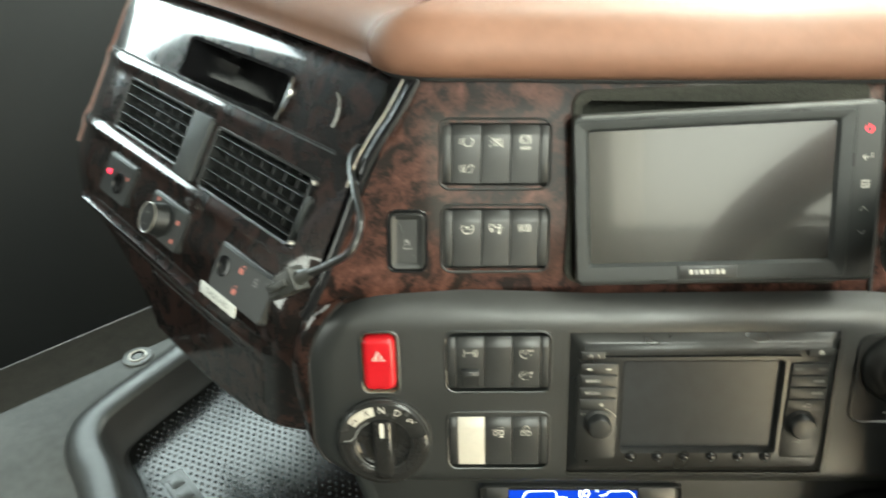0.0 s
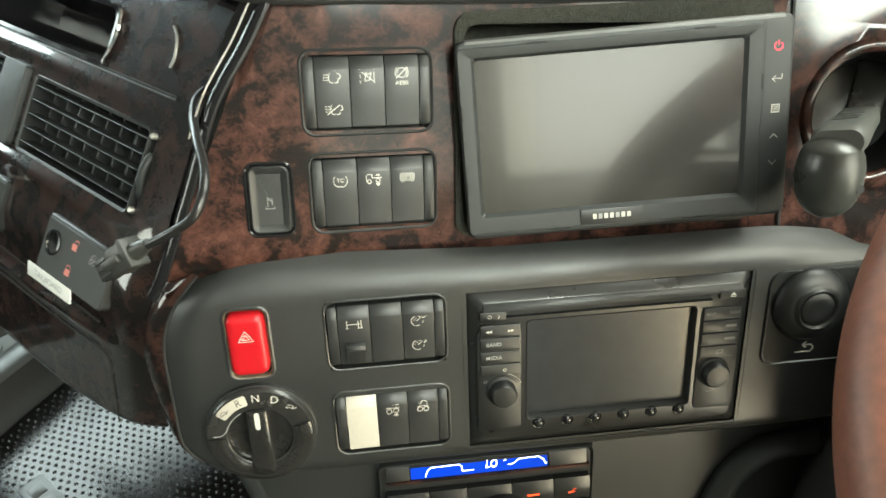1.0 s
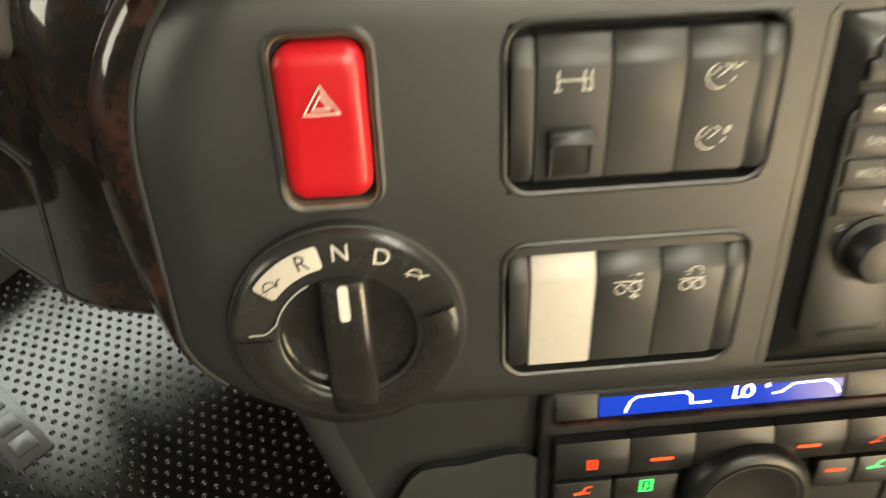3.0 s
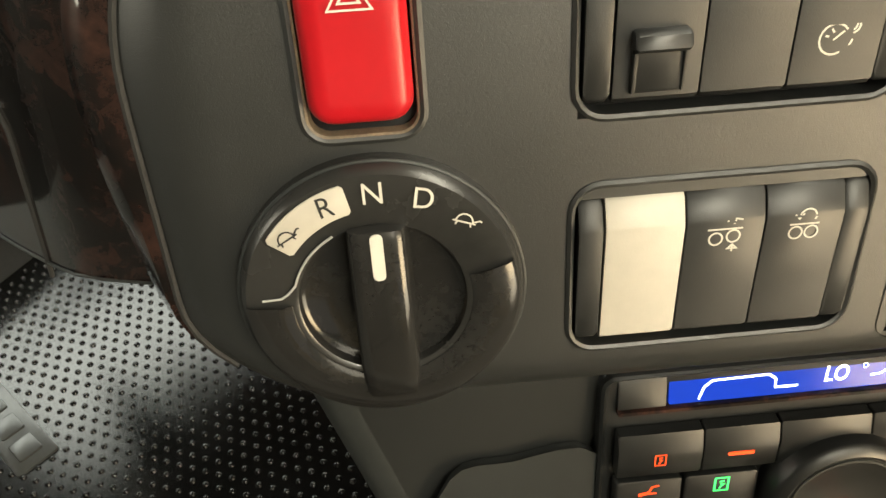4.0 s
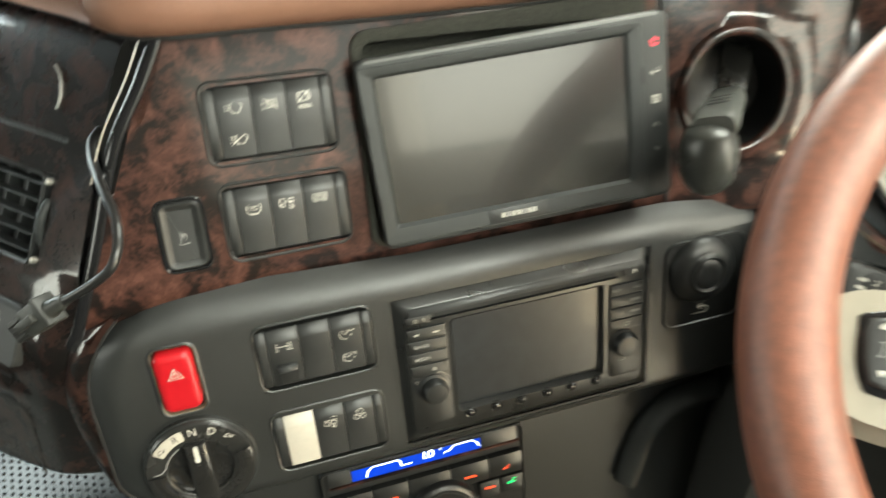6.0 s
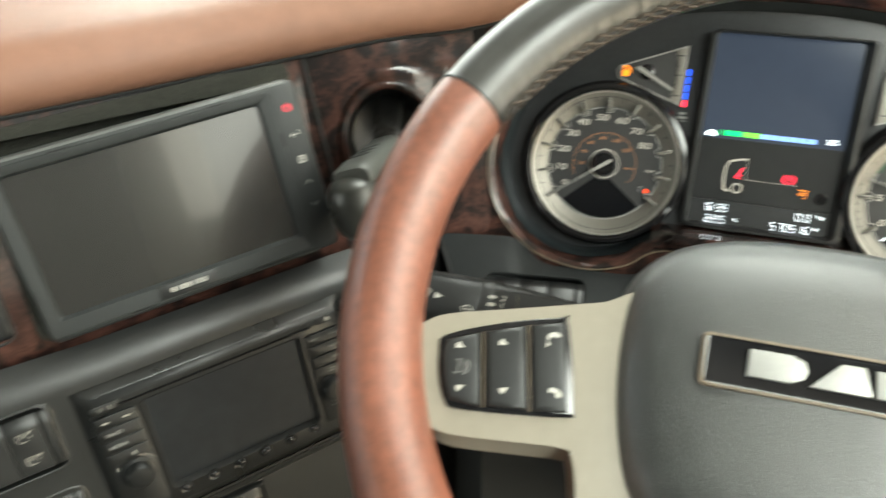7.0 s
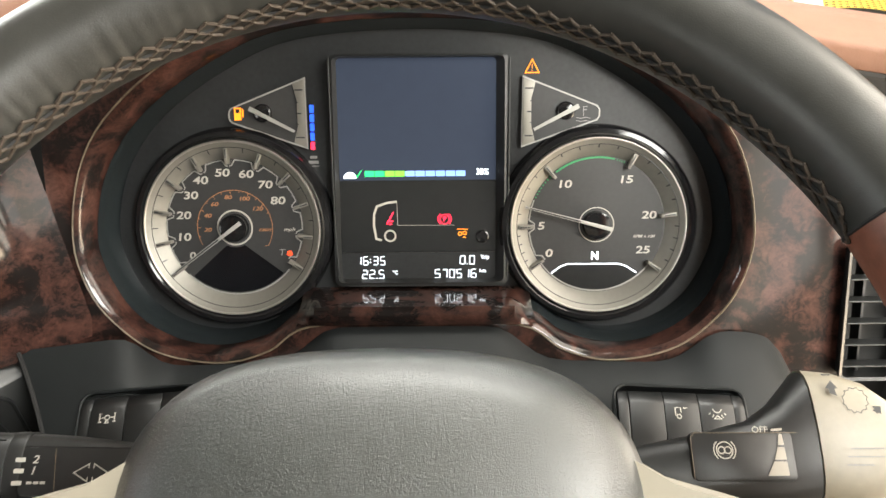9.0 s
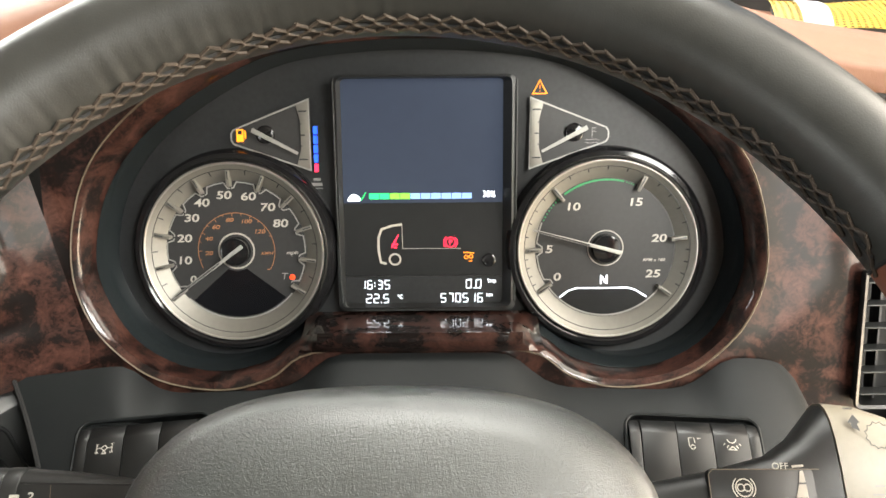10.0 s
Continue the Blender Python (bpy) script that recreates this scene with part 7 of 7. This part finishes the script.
def right_stalk():
    t = thing("retarder_stalk", at(WH, 2.8, 0.2, -106.5), "black engine brake stalk with a cream end cap", "stalk")
    part("arm", stalk_body([(70, 4, -4, 11, 11), (104, 6, -2, 13, 12.5), (132, 8, 0, 13.4, 15.5), (158, 10.5, 0, 13.8, 19.5), (171, 15, 0, 14.1, 23.6), (179, 19.6, 0, 14.4, 27.4), (184, 22.5, 0, 14.7, 30)]), "key_black", t, "broad black arm", smooth=60)
    part("end_cap", stalk_body([(184.5, 23, 0, 15.4, 30.4), (198, 22, 0, 15.6, 30), (212, 20, 0, 15, 27), (224, 17, 0, 12.5, 21), (230, 15, 0, 8, 13)]), "cap_cream", t, "cream turning end cap with faded marks", smooth=60)
    pl = part("symbol_plate", slab(rrect(45, 21, 2.5, 150, 13), 10, 14.3, 0.5), "key_black", t)
    part("outline", strokes([[(127.6, 3), (127.6, 21), (129.5, 23), (175, 23)]], 0.3, 14.6), "worn_edge", pl, "fine tan outline", smooth=0)
    icon("symbol", "brake_loop", "print_white", pl, 142, 15.5, 14.75, 1.0, 0.5)
    words("symbol", "OFF", 2.6, "print_white", pl, 158.6, 24.2, 14.75, 0, 0, 1.1, 0.03)
    bm = fills([[(163.5, 23.6), (168.5, 24), (168.5, 25), (163.5, 24.6)], [(165.6, 17.6), (168.4, 17.6), (168.0, 22.4), (166.6, 22.4)], [(163.4, 11.4), (168.6, 11.4), (168.4, 16.8), (165.4, 16.8)], [(159.4, 4.6), (168.8, 4.6), (168.6, 10.6), (163, 10.6)]], 14.75)
    part("symbol", bm, "cream_plastic", pl, smooth=0)
    cog = []
    for k in range(24):
        r = 5.9 if k % 2 else 5.0
        cog.append((203 + r * math.cos(k * math.pi / 12), 37 + r * math.sin(k * math.pi / 12)))
    part("symbol", strokes([cog + [cog[0]]], 0.35), "print_black", t, "", at(WORLD, 0, 0, 15.7), 0)
    for k, pts in enumerate(([(190.5, 42.5), (193.5, 46), (196, 42.5), (194.6, 42), (195.5, 38.8), (192.2, 40.2), (192, 42.2)], [(210.6, 34.6), (214.5, 34.4), (214, 31), (212.8, 31.6), (210.8, 29.6), (210.6, 32.4), (211.4, 33.4)])):
        part("symbol", fills([pts], 0.0), "print_black", t, "worn dark arrow", at(WORLD, 0, 0, 15.7 - 1.2 * k), 0)
    part("symbol", slab(rrect(4.2, 0.7, 0.2, 192, 48.6), 0, 0.1, 0), "print_black", t, "", at(WORLD, 0, 0, 15.2))
    for k, (x, y, w) in enumerate(((206, 16, 18), (206, 12.5, 22), (200, 9, 12))):
        part("symbol", slab(rrect(w, 0.5, 0.2, x, y, 2), 0, 0.1, 0), "print_dim", t, "faded line", at(WORLD, 0, 0, 15.5))


right_stalk()

SLOPE = CLU @ Matrix.Rotation(radians(-42), 4, "X")


def on_shelf(u, v, z, rz):
    p = CLU @ Vector((u / 1000, v / 1000, z / 1000))
    m = SLOPE.copy()
    m.translation = p
    return m @ pose(0, 0, 0, 0, 0, rz)


switch_bank(on_shelf(-156, -103, 90, 5), [("", [("diff", 0, 7)]), ("", []), ("", [])],
            "black rocker switch bank beside the indicator stalk", "switch banks on the shelf", "shelf_plastic", "shelf_switch")
switch_bank(on_shelf(155, -104.5, 91, -3), [("", []), ("", [("step_lamp", 0, 8)]), ("", [("roof_lamp", 0, 8)])],
            "black rocker switch bank beside the engine brake stalk", "switch banks on the shelf", "shelf_plastic", "shelf_switch")


def air_vent(m, w, h, rows, cols, label, group, wheel=True, frame_mat="switch_black"):
    t = thing("air_vent", m, label, "air vent", group)
    part("frame", loft([lift(rrect(w + 5, h + 5, 4), 0.0), lift(rrect(w + 4, h + 4, 4), 1.8), lift(rrect(w, h, 3), 1.0), lift(rrect(w, h, 3), -26)], False, True), frame_mat, t, "black frame")
    for j in range(rows):
        y = -h / 2 + h * (j + 0.5) / rows
        s = part("slat", prism(((y - 1.0, -9), (y - 0.3, 0.2), (y + 0.5, 0.4), (y + 1.3, -9)), -w / 2 + 0.5, w / 2 - 0.5, 0.3), "switch_black", t)
        part("slat_edge", tube([(-w / 2 + 1, y + 0.1, 0.5), (w / 2 - 1, y + 0.1, 0.5)], 0.55, 6), "grey_plastic", s, "bright front edge")
    for i in range(cols):
        x = -w / 2 + w * (i + 0.5) / cols
        part("vane", box(x - 0.8, x + 0.8, -h / 2 + 0.5, h / 2 - 0.5, -20, -10, 0.2, 0.3), "fascia", t)
    if wheel:
        part("thumb_wheel", tube([(w / 2 + 6, -h * 0.3 + 3.6 * k, 1.5 - 0.02 * (3.6 * k - h * 0.3) ** 2) for k in range(int(h * 0.6 / 3.6) + 1)], [2.6 + 0.5 * (k % 2) for k in range(int(h * 0.6 / 3.6) + 1)], 10), "grey_plastic", t, "ribbed thumb wheel")
        for sy in (-1, 1):
            part("stop", lathe(((2.2, 0), (2.2, 2.0), (1.6, 3.0), (0.6, 3.2)), 14, None, w / 2 + 6, sy * h * 0.46), "silver", t, "small bright end stop")
    return t


air_vent(at(LEFT, -243, -21.5, 0), 160, 51, 5, 7, "black air vent in the far half of the side console", "side console vents", False)
air_vent(at(LEFT, -55, -25, 0), 146, 53, 5, 8, "black air vent with ribbed thumb wheel in the side console", "side console vents", True)
air_vent(at(CLU, 300, -50, 46), 62, 84, 6, 2, "upright black air vent in the walnut panel", "", False, "key_black")


def side_unit(x, y, w, h, label):
    t = thing("side_control", at(LEFT, x, y, side_z(x, y)), label, "control unit", "side console controls")
    o = rrect(w, h, 4)
    part("housing", loft([lift(o, -4), lift(o, 2.0), lift(offset(o, 1.0), 3.0)]), "switch_black", t, "black raised housing")
    part("top_edge", prism(((h / 2 - 4, 2.6), (h / 2 - 3.4, 3.6), (h / 2 - 0.6, 2.6), (h / 2 - 0.4, 1)), -w / 2 + 3, w / 2 - 3, 0.5), "grey_plastic", t, "paler upper edge")
    return t


u1 = side_unit(-158, -98, 72, 40, "black heater dial unit with red symbols")
kn = part("dial", lathe(((16.5, 2), (16, 6), (15, 8), (14.8, 15), (14.2, 16.2)), 36, None, -6, -2), "key_black", u1, "deep black dial")
part("dial_ring", lathe(((14.4, 15.4), (14.6, 16.6), (14.1, 17.1), (13.4, 16.6)), 36, None, -6, -2, cap1=False), "silver", kn, "bright front ring")
part("dial_face", lathe(((13.6, 15.6), (13.2, 16.8), (11, 16.2), (3, 16.0)), 36, None, -6, -2), "key_black", kn)
part("symbol", strokes([[(-8, 3), (-4, 3)], [(-6, 1), (-6, 5)], [(-8, -8), (-4, -8)]], 0.5, 17.2), "print_grey", u1, smooth=0)
for x, y in ((-22, 14), (24, 6), (24, -12)):
    part("symbol", fills([[(x - 2.4, y - 2), (x + 2.4, y - 2), (x + 2.4, y + 2), (x - 2.4, y + 2)]], 3.2), "print_red", u1, smooth=0)
u2 = side_unit(-16, -99, 84, 40, "black door lock switch unit with red padlock symbols")
part("socket", lathe(((9, 2.5), (9, 4.0), (7.4, 4.2), (7, 3.0)), 30, None, -28, 2), "gloss_black", u2)
for x, y in ((-3, 9), (-3, -9)):
    bm = fills([[(x - 3.0, y - 3.6), (x + 3.0, y - 3.6), (x + 3.0, y + 1.0), (x - 3.0, y + 1.0)]], 3.2)
    strokes([arc(2.1, 0, 180, 8, x + (2.0 if y > 0 else 0), y + 1.8)], 0.7, 3.2, bm)
    part("symbol", bm, "print_red", u2, "red padlock symbol", smooth=0)
icon("symbol", "axle_turn", "print_grey", u2, 20, 7, 3.2, 0.9, 0.4)
u3 = side_unit(-274, -94, 66, 42, "black socket unit with a small red lamp")
part("lamp", lathe(((3, 2.8), (2.6, 4.4), (1, 5)), 16, None, -20, 2), "lamp_red", u3, "glowing red lamp")
part("socket", lathe(((11, 2.5), (11, 5.0), (9, 5.4), (8.4, 3.0)), 30, None, 8, -3), "gloss_black", u3)
part("symbol", fills([[(20, 4), (25, 4), (25, 8), (20, 8)]], 3.2), "print_red", u3, smooth=0)


def tail_label():
    t = thing("tape_label", at(LEFT, -38, -123.5, 1.5, 14, 0, 1), "white tape label lettered TAILBOARD stuck to the console", "label")
    part("tape", box(-29, 29, -5.2, 5.2, -0.4, 0.5, 0.1, 0.3), "paper", t)
    words("lettering", "TAILBOARD", 4.6, "print_grey", t, 0, 0, 0.6, 0, 0, 1.05, 0.03)


tail_label()
for y, x0, x1 in ((-132, -330, 10), (-151.5, -280, 20)):
    line = [(x0 + (x1 - x0) * i / 20, y, side_z(x0 + (x1 - x0) * i / 20, y) + 0.3) for i in range(21)]
    loose("console_groove", tube(line, 0.7, 6), "matt_black", LEFT, "fine dark groove along the side console", kind="structure")


def cable():
    t = thing("loose_cable", at(LEFT, 0, 0, 0), "loose black cable ending in a grey plug", "cable")
    pts = [(52, 40, -4), (58, 31, 6), (75, 21.5, 17), (97, 12, 27), (117, 1, 33), (127, -10.5, 37), (128, -22.8, 39), (119.5, -34, 41), (106, -46, 42), (100, -50.5, 42)]
    part("wire", tube(smooth_path(pts, 6), 2.5, 12), "wire", t, "thin black wire")
    part("strain_relief", tube([(104.5, -46.8, 42), (101.5, -49.4, 42), (99, -51.6, 42), (96.5, -53.8, 42)], [3.2, 4.2, 4.4, 5.2], 14), "plug_grey", t, "ribbed strain relief")
    m = at(WORLD, 89.5, -60, 42, 18, 0, 46) @ Matrix.Scale(0.8, 4)
    p = part("plug", slab(rrect(20, 19, 2.5), -7.5, 7.5, 1.6), "plug_grey", t, "grey plastic plug", m)
    part("plug_nose", slab(rrect(14, 15.5, 1.6, -16, 0), -6, 6, 0.9), "plug_dark", p, "darker ribbed nose")
    part("plug_latch", slab(rrect(17, 6, 1.0, -5, 0), 7, 10.4, 0.8), "plug_grey", p, "raised latch")
    part("plug_shoulder", slab(rrect(4, 21, 1.2, 9, 0), -8.2, 8.2, 0.8), "plug_grey", p)
    for i in (-1, 0, 1):
        part("pin_slot", slab(rrect(2.4, 3.4, 0.4, -22.2, 4.8 * i, 2), -4.4, 4.6, 0.2), "matt_black", p)
        part("rib", slab(rrect(10, 1.4, 0.4, -16, 4.8 * i, 2), 5.8, 7.0, 0.3), "plug_grey", p)


cable()

# ---- tray and mat ----
def inside(p, poly):
    c = False
    for i in range(len(poly)):
        a, b = poly[i - 1], poly[i]
        if (a[1] > p[1]) != (b[1] > p[1]) and p[0] < (b[0] - a[0]) * (p[1] - a[1]) / (b[1] - a[1]) + a[0]:
            c = not c
    return c


def rubber_mat():
    z = MAT_Z
    loose("rubber_mat", slab(MAT, z - 5, z, 1.5), "rubber", WORLD, "black rubber mat in the tray", "mat")
    verts, faces = [], []
    small = offset(MAT, 6)
    px, py = 9.0, 7.8
    lab = [(-827, -544), (-743, -538), (-745, -509), (-829, -515)]
    for j in range(76):
        for i in range(74):
            x, y = -915 + px * (i + 0.5 * (j % 2)), -775 + py * j
            c, s = math.cos(0.5), math.sin(0.5)
            dx, dy = x + 660, y + 530
            x, y = -660 + c * dx - s * dy, -530 + s * dx + c * dy
            if not inside((x, y), small) or inside((x, y), lab):
                continue
            b = len(verts)
            for r, h in ((2.2, 0.0), (1.7, 1.0), (0.8, 1.5)):
                verts += [((x + r * math.cos(k * math.pi / 3)) / 1000, (y + r * math.sin(k * math.pi / 3)) / 1000, (z + h) / 1000) for k in range(6)]
            for q in (0, 6):
                faces += [(b + q + k, b + q + (k + 1) % 6, b + q + 6 + (k + 1) % 6, b + q + 6 + k) for k in range(6)]
            faces.append(tuple(b + 12 + k for k in range(6)))
    me = bpy.data.meshes.new("mesh")
    me.from_pydata(verts, [], faces)
    me.polygons.foreach_set("use_smooth", [True] * len(faces))
    me.materials.append(MATS["rubber"])
    ob = new("mat_studs", me)
    tagged(ob, "raised round studs all over the black rubber mat", "mat studs", kind="stuff")
    t = thing("mat_tab", pose(-0.786, -0.5265, MAT_Z / 1000, 0, 0, 4), "plain raised rubber tab moulded on the mat", "mat tab")
    part("tab", slab(rrect(82, 27, 3), 0, 1.6, 0.6), "rubber_tab", t)
    for i in range(3):
        part("block", slab(rrect(17, 15, 1.5, -24 + 24 * i, 0), 1.5, 2.6, 0.5), "rubber_tab", t)


rubber_mat()


def tray_bolt():
    t = thing("tray_fastener", pose(-1.023, -0.490, (MAT_Z + 32) / 1000), "round grey fastener on the tray's edge", "fastener")
    part("washer", lathe(((20, 0), (19.5, 3.0), (17, 4.0), (11, 3.2)), 30), "flange_grey", t, "pale grey washer")
    part("ring", lathe(((12.6, 3), (12.2, 5), (10.4, 5.6), (9.2, 4.2)), 30, cap1=False), "silver", t, "bright raised ring")
    part("plug", lathe(((9, 2), (8.5, 4), (6.5, 3.4), (6, 3)), 24), "gloss_black", t)


tray_bolt()


def safety_vest():
    t = thing("safety_vest", pose(0.365, 0.165, 1.574, -8, 0, -16), "yellow perforated safety vest folded on the dashboard top", "vest")

    def bulge(u, v):
        return 6 + 9 * math.exp(-(((u / 90) ** 4) + (v / 62) ** 4)) + 2.2 * math.sin(u / 17 + v / 29)

    bm = bmesh.new()
    c = 4.4
    for i in range(-22, 22):
        for j in range(-16, 16):
            x0, y0 = i * c, j * c
            mx, my = x0 + c / 2, y0 + c / 2
            out = [(x0, y0), (x0 + c, y0), (x0 + c, y0 + c), (x0, y0 + c)]
            inn = [(mx - c * 0.26, my - c * 0.26), (mx + c * 0.26, my - c * 0.26), (mx + c * 0.26, my + c * 0.26), (mx - c * 0.26, my + c * 0.26)]
            o = [bm.verts.new((x, y, bulge(x, y))) for x, y in out]
            n = [bm.verts.new((x, y, bulge(x, y))) for x, y in inn]
            for k in range(4):
                bm.faces.new((o[k], o[(k + 1) % 4], n[(k + 1) % 4], n[k]))
    part("mesh_fabric", bm, "yellow_mesh", t, "yellow mesh with round holes")
    part("lining", slab(rrect(186, 134, 12), 0.5, 5, 2), "foam", t, "dark underside")
    rows = [[(-80 + 3 * k, v, bulge(-80 + 3 * k, v) + 1.2) for v in range(-68, 69, 8)] for k in (0, 2, 4, 6)]
    part("reflective_strip", loft(rows, False, False, closed=False), "reflective_tape", t, "pale reflective strip")


safety_vest()


def speaker_grille():
    t = thing("speaker_grille", pose(-0.62, 0.03, 1.668, 0, 0, 30), "round perforated speaker grille in the dashboard top", "speaker grille")
    part("plate", lathe(((62, -6), (60, 1.0), (56, 2.2), (20, 3.0)), 40), "terracotta", t)
    rings = []
    for k in range(1, 9):
        n = 6 * k
        for i in range(n):
            rings.append(circle(2.0, 6, 6.4 * k * math.cos(2 * math.pi * i / n), 6.4 * k * math.sin(2 * math.pi * i / n)))
    part("holes", fills(rings, 3.2), "matt_black", t, "dark round holes", smooth=0)


speaker_grille()
